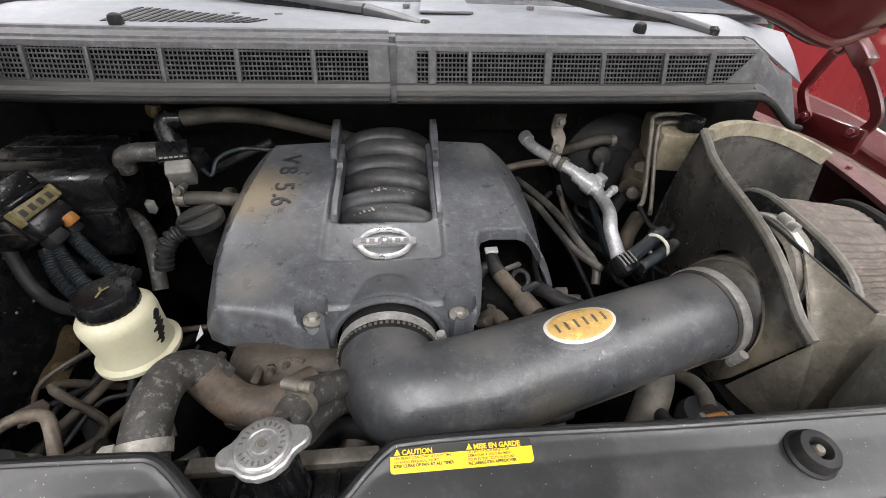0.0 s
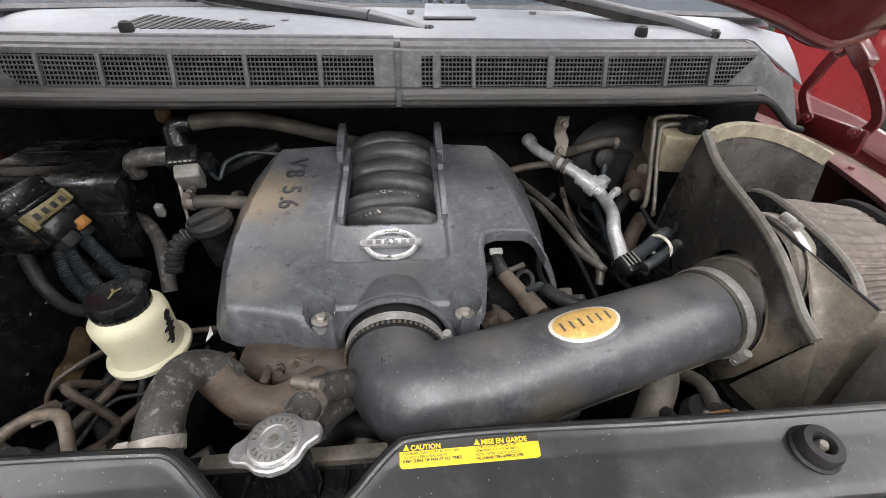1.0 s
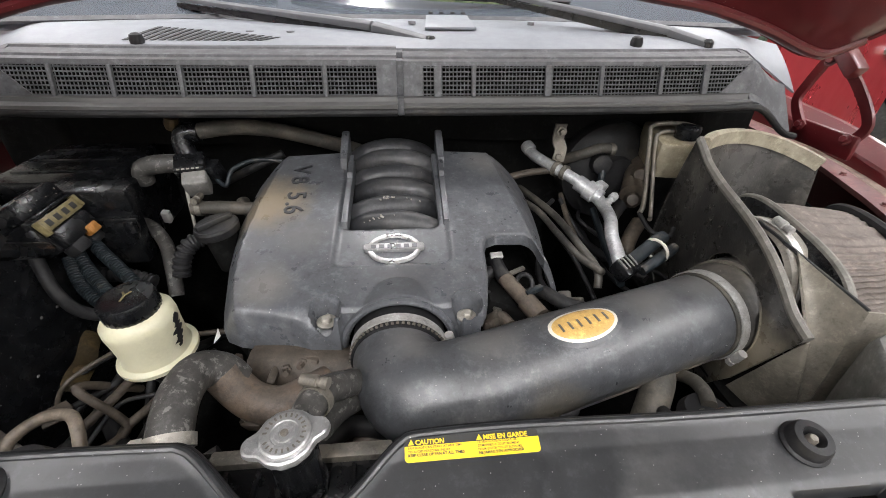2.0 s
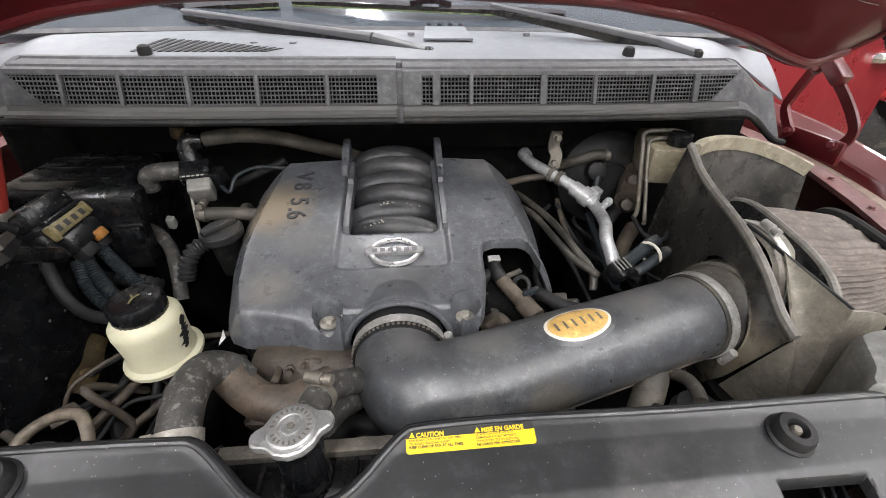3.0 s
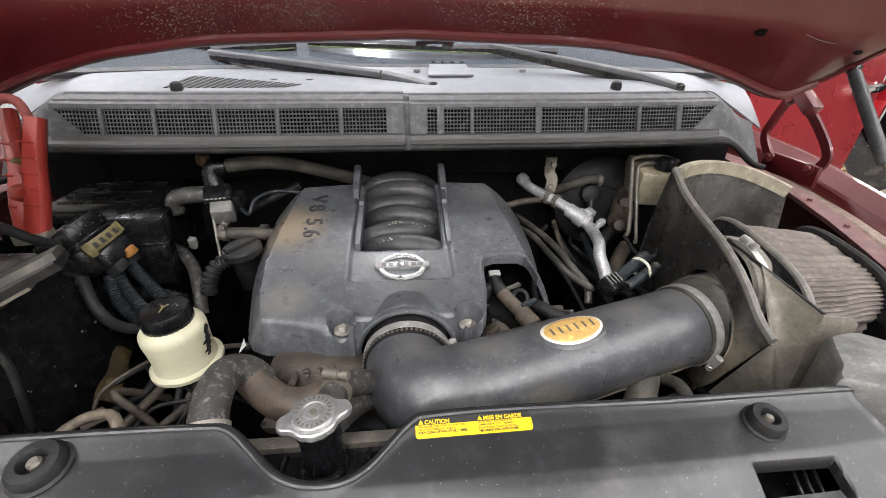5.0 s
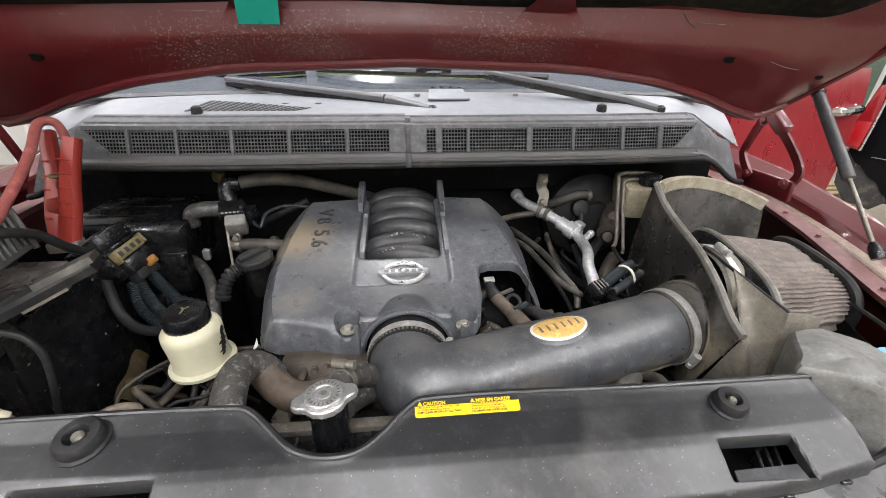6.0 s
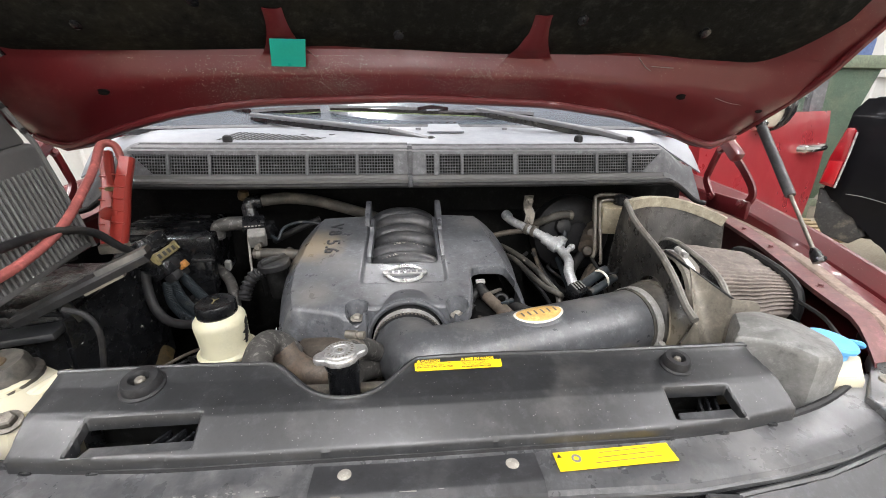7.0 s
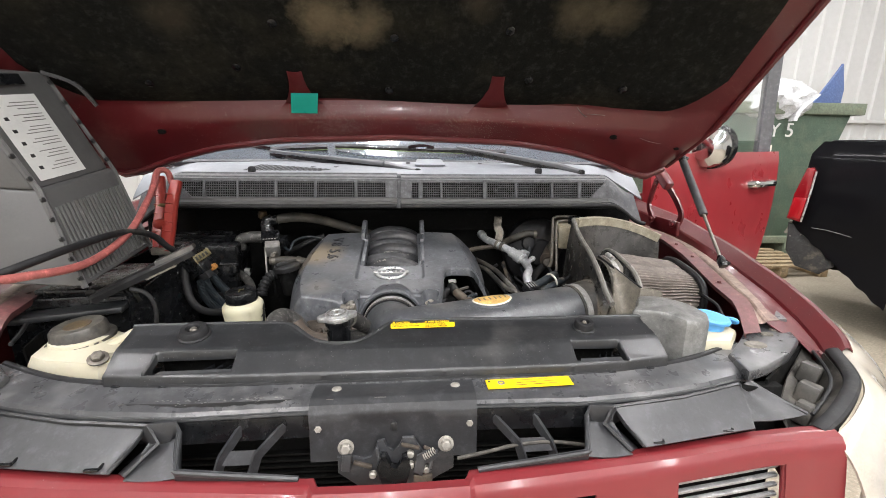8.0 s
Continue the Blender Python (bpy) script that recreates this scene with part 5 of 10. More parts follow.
def hood_latch():
    o = thing("hood_latch", (0.01, 0.045, 1.0), "oily black steel hood latch with pale flange bolts", "latch")
    bm = bmesh.new()
    out = [(-0.085, 0.0), (-0.085, 0.03), (-0.06, 0.03), (-0.045, 0.022), (-0.03, 0.026), (-0.022, 0.055), (-0.01, 0.058), (-0.006, 0.04), (0.004, 0.034), (0.014, 0.045), (0.018, 0.06),
           (0.036, 0.06), (0.05, 0.03), (0.075, 0.03), (0.09, 0.045), (0.1, 0.03), (0.1, 0.0), (0.05, -0.03), (-0.05, -0.03)]
    prism(bm, out, 0.006, axes((0.0, 0.043, 0.985), (1, 0, 0), (0, 0, 1)), 0.0015)
    part("back_plate", bm, M_RUNNER, o)
    bm = bmesh.new()
    prism(bm, [(-0.02, -0.02), (-0.028, 0.01), (-0.02, 0.035), (-0.012, 0.035), (-0.006, 0.012), (0.006, 0.008), (0.012, 0.03), (0.02, 0.034), (0.026, 0.01), (0.018, -0.022)], 0.012,
          axes((0.005, 0.034, 0.99), (1, 0, 0), (0, 0, 1)), 0.002)
    part("claw", bm, M_BLACK, o)
    bm = bmesh.new()
    prism(bm, [(0.0, 0.0), (0.006, 0.03), (0.025, 0.04), (0.04, 0.03), (0.035, 0.02), (0.018, 0.016), (0.014, -0.01)], 0.004, axes((0.035, 0.03, 0.99), (1, 0, 0), (0, 0, 1)), 0.001)
    part("release_lever", bm, M_RUNNER, o)
    for x, z in ((-0.071, 1.032), (0.087, 1.031), (0.006, 0.977)):
        hexbolt(o, (x, 0.038, z), (0, -1, 0.2), 0.0085, M_BOLT, "flange_bolt")
    for x, z in ((0.03, 1.02), (0.055, 0.99), (-0.03, 0.985), (0.03, 1.0)):
        bm = bmesh.new()
        lathe(bm, [(0.006, 0), (0.006, 0.006), (0.004, 0.008), (0, 0.008)], along((x, 0.034, z), (0, -1, 0)), 14)
        part("rivet", bm, M_BOLT, o)
    for x, z, w, h, tilt in ((-0.045, 1.005, 0.03, 0.006, 20), (0.045, 1.01, 0.022, 0.005, -50), (0.06, 1.028, 0.02, 0.004, 30), (0.062, 1.0, 0.006, 0.026, 8), (-0.02, 1.02, 0.005, 0.03, -10), (0.03, 1.035, 0.03, 0.005, 15), (0.05, 0.975, 0.03, 0.012, 0), (-0.07, 1.01, 0.014, 0.03, 5)):
        bm = bmesh.new()
        box(bm, (x, 0.03, z), (w, 0.006, h), (0, tilt, 0), bevel=0.0015)
        part("link", bm, M_GRIME if w > h else M_CORE, o)
    for k in range(6):
        bm = bmesh.new()
        lathe(bm, [(0.0045, -0.0012), (0.006, 0), (0.0045, 0.0012)], along((0.052 + 0.003 * k, 0.026, 1.018 + 0.002 * k), (1, 0, 0.6)), 12)
        part("spring_coil", bm, M_BOLT, o)
    bm = bmesh.new()
    box(bm, (0.005, 0.046, 1.06), (0.009, 0.006, 0.016), bevel=0.003)
    part("slot", bm, M_INK, o)
    bm = bmesh.new()
    sweep(bm, [(0.105, 0.03, 1.008), (0.15, 0.03, 1.017), (0.20, 0.03, 1.028), (0.257, 0.03, 1.031), (0.319, 0.03, 1.021)], 0.003, 8, 6)
    part("release_cable", bm, M_OLDHOSE, o, "grey release cable")
    return o


hood_latch()


def air_flap(sx):
    o = thing("grille_flap", (sx * 0.5, 0.06, 1.05), "black plastic flap panel between beam and grille", "flap", "grille flaps")

    def fn(u, v):
        x = lerp(lerp(0.365, 0.628, u), lerp(0.395, 0.60, u), v)
        yb, zb = beam_y(x) - 0.012, 1.075
        return Vector((sx * x, lerp(yb, -0.006 + 0.03 * max(0, (x - 0.4) / 0.2), v), lerp(zb, 1.041, v)))

    bm = bmesh.new()
    sheet(bm, fn, 14, 10, 0.004)
    part("plate", bm, M_FLAP, o)
    bm = bmesh.new()
    pts = [fn(0, 1) + Vector((0, 0, 0.002)), fn(0, 0.4), fn(0, 0) + Vector((0, 0, 0.003)), fn(0.5, 0) + Vector((0, 0, 0.003)), fn(1, 0) + Vector((0, 0, 0.003)), fn(1, 0.5), fn(1, 1)]
    sweep(bm, pts, 0.004, 6, 3, smooth=False)
    part("rim", bm, M_SHROUD, o)
    for u in (0.12, 0.75):
        bm = bmesh.new()
        box(bm, fn(u, 0.97) + Vector((0, 0, 0.003)), (0.020, 0.005, 0.004), bevel=0.001)
        box(bm, fn(u, 0.95) + Vector((0.010, 0.006, 0.004)), (0.004, 0.014, 0.004), bevel=0.001)
        part("clip", bm, M_BLACK, o)
    # channel wall beside the flap
    bm = bmesh.new()
    chan = [(sx * 0.362, 0.04, 1.083), (sx * 0.325, 0.045, 1.083), (sx * 0.318, 0.04, 1.07), (sx * 0.300, -0.012, 1.045), (sx * 0.13, -0.02, 1.030)]
    wallring = [(-0.13, -1.6), (0.13, -1.6), (0.13, 0.05), (0.08, 0.15), (-0.08, 0.15), (-0.13, 0.05)]
    sweep(bm, chan, 0.025, n=1, ring=wallring, smooth=False)
    part("channel_wall", bm, M_FLAP, o)
    bm = bmesh.new()
    sheet(bm, lambda u, v: Vector((sx * lerp(lerp(0.322, 0.362, u), lerp(0.302, 0.372, u), v), lerp(0.045, -0.012, v), lerp(1.058, 1.034, v) - 0.004 * math.sin(u * math.pi))), 6, 6, 0.003)
    part("channel_floor", bm, M_FLAP, o)
    bm = bmesh.new()
    sweep(bm, [(sx * x, y, z) for x, y, z in ((0.318, 0.04, 1.07), (0.306, 0.005, 1.052), (0.298, -0.012, 1.046), (0.285, -0.0155, 1.044), (0.13, -0.021, 1.030))], 0.0042, 8, 4)
    part("channel_lip", bm, M_FLAP, o, "rounded black lip")
    bm = bmesh.new()
    chan = [(sx * 0.362, 0.04, 1.083), (sx * 0.345, 0.03, 1.06), (sx * 0.372, -0.01, 1.04)]
    sweep(bm, chan, 0.025, n=1, ring=wallring, smooth=False)
    part("side_wall", bm, M_FLAP, o)
    bm = bmesh.new()
    sheet(bm, lambda u, v: Vector((sx * lerp(lerp(0.634, 0.660, u), lerp(0.612, 0.735, u), v), lerp(0.114, lerp(0.050, 0.062, u), v), lerp(1.070, 1.032, v) + 0.005 * math.cos(u * 2 * math.pi) * (1 - 0.6 * v))), 14, 10, 0.004)
    part("channel_skin", bm, M_FLAP, o, "sloping glossy black channel")
    bm = bmesh.new()
    sweep(bm, [(sx * x, y, z) for x, y, z in ((0.612, 0.052, 1.038), (0.622, 0.085, 1.058), (0.634, 0.113, 1.075), (0.648, 0.116, 1.076), (0.660, 0.113, 1.075), (0.690, 0.092, 1.058), (0.735, 0.062, 1.038))], 0.004, 8, 4)
    part("channel_end", bm, M_SHROUD, o)
    for x0, x1 in ((0.167, 0.205), (0.232, 0.257)):
        bm = bmesh.new()
        sweep(bm, [(sx * x0, 0.053, 1.067), (sx * x1, 0.03, 1.032), (sx * (x1 + 0.01), 0.02, 1.0)], 0.0045, n=1, ring=[(-0.7, -2), (0.7, -2), (0.7, 1), (-0.7, 1)], smooth=False)
        part("brace", bm, M_FLAP, o)
    bm = bmesh.new()
    sheet(bm, lambda u, v: Vector((sx * lerp(lerp(0.193, 0.247, u), lerp(0.208, 0.26, u), v), lerp(0.036, 0.026, v), lerp(1.036, 1.018, v))), 3, 3, 0.003)
    part("brace_web", bm, M_FLAP, o)
    return o


for sx in (-1, 1):
    air_flap(sx)


def condenser():
    o = thing("condenser", (0, 0.08, 0.8), "black finned condenser behind the grille", "condenser")
    bm = bmesh.new()
    box(bm, (0, 0.11, 0.82), (1.44, 0.02, 0.5), bevel=0.003)
    part("core", bm, M_DARK, o)
    for k in range(16):
        bm = bmesh.new()
        box(bm, (0, 0.09, 0.985 - k * 0.012), (1.06, 0.012, 0.004), bevel=0.001)
        part("tube", bm, M_DARK, o)
    return o


condenser()


def grille():
    o = thing("grille", (0, -0.06, 1.0), "red painted grille surround with dark chrome bars", "grille")

    def rear(x):
        return knots(abs(x), [(0, -0.018), (0.12, -0.016), (0.3, 0.0), (0.45, 0.014), (0.6, 0.034), (0.70, 0.041), (0.752, 0.041)])

    def prof(x):
        a = abs(x)
        zb = 1.022 + 0.004 * min(1, a / 0.6)
        low = 0.016 if abs(x - 0.007) < 0.112 else 0.0
        y = rear(x) - low
        return [(y, zb - 0.03), (y, zb - 0.003), (y - 0.003, zb), (y - 0.016, zb + 0.002), (y - 0.027 + low * 0.5, zb - 0.001), (y - 0.034 + low * 0.5, zb - 0.010), (y - 0.040, zb - 0.03), (y - 0.046, zb - 0.06), (y - 0.054, zb - 0.11), (y - 0.064, zb - 0.22), (y - 0.068, zb - 0.30)]

    def skin(u, v):
        x = lerp(-0.752, 0.752, u)
        k = prof(x)
        t = v * (len(k) - 1)
        i = min(int(t), len(k) - 2)
        return Vector((x, lerp(k[i][0], k[i + 1][0], t - i), lerp(k[i][1], k[i + 1][1], t - i)))

    def keep(u, v):
        a = abs(lerp(-0.752, 0.752, u))
        return v < 0.6 or v > 0.9 or not (a < 0.305 or 0.437 < a < 0.642)

    bm = bmesh.new()
    sheet(bm, skin, 188, 30, 0.004, keep)
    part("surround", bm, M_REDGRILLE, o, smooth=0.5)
    for sx in (-1, 1):
        # end face, closing the moulding beside the lamp
        bm = bmesh.new()
        k = prof(0.752)
        prism(bm, [(y, z) for y, z in k] + [(k[-1][0] + 0.09, k[-1][1]), (k[0][0], k[0][1])][:1], 0.012, axes((sx * 0.752 - (0.012 if sx > 0 else 0.0), 0, 0), (0, 1, 0), (0, 0, 1)), 0.002)
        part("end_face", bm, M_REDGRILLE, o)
        for x0, x1 in ((0.437, 0.642),):
            loop = [(x0, 0.598), (x1, 0.598), (x1, 0.9), (x0, 0.9)]
            pts = []
            for (xa, va), (xb, vb) in zip(loop, loop[1:] + loop[:1]):
                for t in (0.06, 0.35, 0.65, 0.94):
                    p = skin((sx * lerp(xa, xb, t) + 0.752) / 1.504, lerp(va, vb, t))
                    pts.append(p + Vector((0, 0.003, 0)))
            bm = bmesh.new()
            sweep(bm, pts, 0.005, 8, 3, closed=True)
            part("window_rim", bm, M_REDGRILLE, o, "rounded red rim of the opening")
        for k in range(9):
            bm = bmesh.new()
            c = skin((sx * 0.54 + 0.752) / 1.504, 0.63)
            box(bm, (sx * 0.54, c.y + 0.012 - 0.0025 * k, c.z - 0.004 - k * 0.0165), (0.205, 0.008, 0.0062), (10, 0, sx * 7.5), bevel=0.002)
            part("bar", bm, M_BAR, o, "dull chrome bar")
        bm = bmesh.new()
        box(bm, (sx * 0.54, 0.022, 0.87), (0.23, 0.008, 0.24), (0, 0, sx * 7.5), bevel=0.002)
        part("backing", bm, M_DARK, o)
    for k in range(7):
        bm = bmesh.new()
        sweep(bm, [(x, rear(x) - 0.036 - 0.003 * k, 0.975 - 0.022 * k) for x in np.linspace(-0.30, 0.30, 9)], 0.005, 8, 2, flat=0.7)
        part("centre_bar", bm, M_DARK, o, "black centre grille bar")
    return o


grille()


def headlight(sx):
    o = thing("headlight", (sx * 0.86, 0.1, 0.95), "large clear headlight with yellowed lens and black housing", "headlight", "headlights")

    arc = [(0.728, 0.032, 1.03), (0.775, 0.05, 1.045), (0.822, 0.076, 1.058), (0.862, 0.104, 1.07), (0.884, 0.135, 1.081), (0.90, 0.185, 1.096)]
    rim = spline([(x + 0.012, y - 0.012, z - 0.012) for x, y, z in arc] + [(0.975, 0.235, 1.09), (1.05, 0.36, 1.09)], 6)

    def lens(u, v):
        k = u * (len(rim) - 1)
        i = min(int(k), len(rim) - 2)
        p = rim[i].lerp(rim[i + 1], k - i)
        out = Vector((lerp(0.45, 1.0, u), lerp(-0.9, -0.25, u), 0)).normalized()
        q = p + out * lerp(0.12, 0.2, u) * math.sin(v * math.pi / 2) - Vector((0, 0, 0.5 * (1 - math.cos(v * math.pi / 2)) + 0.05 * v))
        return Vector((sx * q.x, q.y, q.z))

    bm = bmesh.new()
    sheet(bm, lens, 42, 20, 0.004)
    part("lens", bm, M_LAMP, o)
    for j in range(18):
        bm = bmesh.new()
        u = 0.05 + j * 0.017
        sweep(bm, [lens(u, v) + Vector((sx * 0.001, -0.002, 0.001)) for v in (0.40, 0.48, 0.55, 0.62)], 0.0017, 5, 3)
        part("lens_flute", bm, M_WHITE, o)
    bm = bmesh.new()
    sweep(bm, [(sx * x, y, z) for x, y, z in arc], 0.0125, n=6, ring=[(-1.0, -1.4), (0.9, -1.4), (1.0, -0.2), (0.7, 0.15), (0.1, 0.3), (-0.6, 0.2), (-1.0, -0.1)])
    part("top_seal", bm, M_RUBBER, o, "wide black rubber lamp seal")
    bm = bmesh.new()
    sweep(bm, [(sx * (x - 0.022), y + 0.018, z - 0.014) for x, y, z in arc[1:]], 0.0035, 8, 6)
    part("inner_rib", bm, M_RUBBER, o)
    bm = bmesh.new()
    back = spline([(0.715, 0.10, 1.03), (0.79, 0.165, 1.045), (0.87, 0.225, 1.06), (0.925, 0.262, 1.085)], 8)
    front = spline([(x - 0.006, y + 0.006, z - 0.012) for x, y, z in arc], 8)

    def bowl(u, v):
        p = back[int(u * (len(back) - 1) + 0.5)]
        q = front[int(u * (len(front) - 1) + 0.5)]
        r = p.lerp(q, v)
        dip = math.sin(v * math.pi) * (0.028 + 0.014 * math.sin(u * 15))
        return Vector((sx * r.x, r.y, r.z - dip))

    sheet(bm, bowl, 24, 10, 0.004)
    part("housing", bm, M_DUSTYBOX, o, "dusty black lamp housing")
    bm = bmesh.new()
    sheet(bm, lambda u, v: Vector((sx * lerp(0.69, 0.93, u), lerp(0.11, 0.27, u), lerp(1.08, 0.85, v))), 12, 4, 0.004)
    part("housing_wall", bm, M_DARK, o)
    for x, y, z, s in ((0.80, 0.125, 1.036, 0.05), (0.845, 0.17, 1.052, 0.048), (0.76, 0.09, 1.02, 0.04)):
        bm = bmesh.new()
        box(bm, (sx * x, y, z), (s, s * 0.7, 0.04), (6, 14, sx * 35), bevel=0.005)
        part("rear_boss", bm, M_DUSTYBOX, o)
    return o


for sx in (-1, 1):
    headlight(sx)


def corner_bracket(sx):
    o = thing("corner_bracket", (sx * 0.75, 0.2, 1.09), "black stamped corner bracket joining beam and fender", "bracket", "corner brackets")
    bm = bmesh.new()
    out = [(0.645, 0.10), (0.70, 0.118), (0.785, 0.165), (0.855, 0.216), (0.895, 0.286), (0.842, 0.312), (0.775, 0.27), (0.727, 0.223), (0.66, 0.17)]
    prism(bm, [(sx * x, y) for x, y in out], 0.022, pose(0, 0, 1.080), 0.005)
    part("plate", bm, M_CORE, o)
    bm = bmesh.new()
    box(bm, (sx * 0.868, 0.318, 1.102), (0.062, 0.05, 0.042), (8, 0, -sx * 12), bevel=0.006)
    part("tower", bm, M_CORE, o)
    for x, y, r in ((0.742, 0.20, 0.015), (0.808, 0.246, 0.009), (0.846, 0.268, 0.008)):
        bm = bmesh.new()
        lathe(bm, [(r * 1.3, 0), (r * 1.2, 0.003), (r * 0.9, 0.003), (r * 0.6, 0.0015), (0, 0.001)], pose(sx * x, y, 1.1018) @ Matrix.Diagonal((1.2, 0.8, 1, 1)), 18)
        part("grommet", bm, M_DULL, o)
    return o


for sx in (-1, 1):
    corner_bracket(sx)


# ---- rest of the truck: cab shell, bumper, wheels ----
def cab():
    o = thing("truck_cab", (0, 2.0, 0.5), "red truck cab shell behind the engine bay", "truck cab")
    bm = bmesh.new()
    sheet(bm, lambda u, v: Vector((lerp(-0.74, 0.74, u) * (1 - 0.03 * v), lerp(2.05, 3.05, v), 2.02 + 0.03 * math.sin(u * math.pi) - 0.04 * (2 * v - 1) ** 2)), 16, 10, 0.03)
    part("roof", bm, M_RED, o)
    bm = bmesh.new()
    sheet(bm, lambda u, v: Vector((lerp(-0.97, 0.97, u) * lerp(1.0, 0.76, max(0.0, v - 0.6) / 0.4), 3.08 - 0.06 * v, lerp(0.5, 2.0, v))), 12, 12, 0.04)
    part("rear_wall", bm, M_RED, o)
    bm = bmesh.new()
    box(bm, (0, 2.1, 0.52), (1.86, 1.9, 0.08), bevel=0.02)
    part("floor_pan", bm, M_DARK, o)
    for sx in (-1, 1):
        bm = bmesh.new()
        sweep(bm, [(sx * 0.83, 1.04, 1.42), (sx * 0.80, 1.5, 1.72), (sx * 0.745, 2.06, 2.01)], 0.035, 8, 6)
        part("front_pillar", bm, M_RED, o)
        bm = bmesh.new()
        sweep(bm, [(sx * 0.73, 2.05, 2.0), (sx * 0.74, 2.6, 2.02), (sx * 0.73, 3.04, 1.98)], 0.03, 8, 4)
        part("roof_rail", bm, M_RED, o)
        bm = bmesh.new()
        sweep(bm, [(sx * 0.99, 2.55, 0.55), (sx * 0.98, 2.55, 1.4), (sx * 0.75, 2.6, 2.0)], 0.05, 8, 5)
        part("middle_pillar", bm, M_RED, o)
        bm = bmesh.new()
        sweep(bm, [(sx * 0.99, 1.15, 0.5), (sx * 1.0, 2.0, 0.5), (sx * 0.99, 3.05, 0.5)], 0.06, 8, 3)
        part("sill", bm, M_RED, o)
    bm = bmesh.new()
    sheet(bm, lambda u, v: Vector((-1.0 - 0.03 * math.sin(v * math.pi), lerp(1.30, 2.5, u), lerp(0.55, 1.45, v))), 10, 10, 0.04)
    part("closed_door", bm, M_RED, o, "closed red door")
    bm = bmesh.new()
    sheet(bm, lambda u, v: Vector((lerp(-1.0, -0.76, v), lerp(lerp(1.35, 2.05, v), 2.52, u), lerp(1.46, 1.98, v))), 6, 6, 0.004)
    part("side_glass", bm, M_GLASS, o)
    return o


the_cab = cab()


def bumper():
    o = thing("front_bumper", (0, -0.14, 0.55), "red front bumper below the grille", "bumper")
    bm = bmesh.new()
    sweep(bm, [(-1.0, 0.22, 0.55), (-0.85, 0.0, 0.55), (-0.4, -0.12, 0.55), (0.0, -0.14, 0.55), (0.4, -0.12, 0.55), (0.85, 0.0, 0.55), (1.0, 0.22, 0.55)], 0.1, n=6,
          ring=[(-0.5, -1.3), (0.4, -1.2), (0.6, -0.2), (0.5, 0.9), (-0.5, 1.1)])
    part("bar", bm, M_RED, o)
    bm = bmesh.new()
    box(bm, (0, 0.0, 0.52), (1.3, 0.12, 0.1), bevel=0.02)
    part("mounting_beam", bm, M_DARK, o)
    return o


bumper()


def wheel(x, y):
    o = thing("wheel", (x, y, 0.0), "black tyre on a grey truck wheel", "wheel", "truck wheels")
    m = along((x, y, 0.39), (1 if x > 0 else -1, 0, 0))
    bm = bmesh.new()
    lathe(bm, [(0.22, -0.12), (0.34, -0.13), (0.385, -0.1), (0.39, 0.0), (0.385, 0.1), (0.34, 0.13), (0.22, 0.12)], m, 40)
    part("tyre", bm, M_TYRE, o)
    bm = bmesh.new()
    lathe(bm, [(0.225, -0.11), (0.225, 0.1), (0.2, 0.105), (0.19, 0.06), (0.07, 0.07), (0.06, 0.09), (0, 0.09)], m, 32)
    part("rim", bm, M_ALU, o)
    return o


def bed():
    o = thing("truck_bed", (0, 3.9, 0.6), "red truck bed behind the cab", "truck bed")
    for sx in (-1, 1):
        bm = bmesh.new()
        sheet(bm, lambda u, v: Vector((sx * (0.98 + 0.02 * math.sin(v * math.pi)), lerp(3.13, 4.9, u), lerp(0.55, 1.4, v))), 24, 10, 0.05,
              lambda u, v: math.hypot(lerp(3.13, 4.9, u) - 3.5, lerp(0.55, 1.4, v) - 0.4) > 0.46)
        part("bed_side", bm, M_RED, o)
    bm = bmesh.new()
    box(bm, (0, 4.92, 1.0), (1.9, 0.05, 0.8), bevel=0.015)
    part("tailgate", bm, M_RED, o)
    bm = bmesh.new()
    box(bm, (0, 4.0, 0.82), (1.86, 1.74, 0.05), bevel=0.01)
    part("bed_floor", bm, M_DARK, o)
    return o


bed()
for side_x in (-0.87, 0.87):
    wheel(side_x, 0.62)
    wheel(side_x, 3.5)
bm = bmesh.new()
for side_x in (-0.4, 0.4):
    box(bm, (side_x, 2.3, 0.45), (0.09, 4.9, 0.14), bevel=0.01)
box(bm, (0, 3.5, 0.40), (1.5, 0.1, 0.1), bevel=0.01)
box(bm, (0, 0.62, 0.40), (1.5, 0.1, 0.1), bevel=0.01)
single("chassis_frame", bm, M_DARK, "black ladder chassis frame with axles", "chassis")


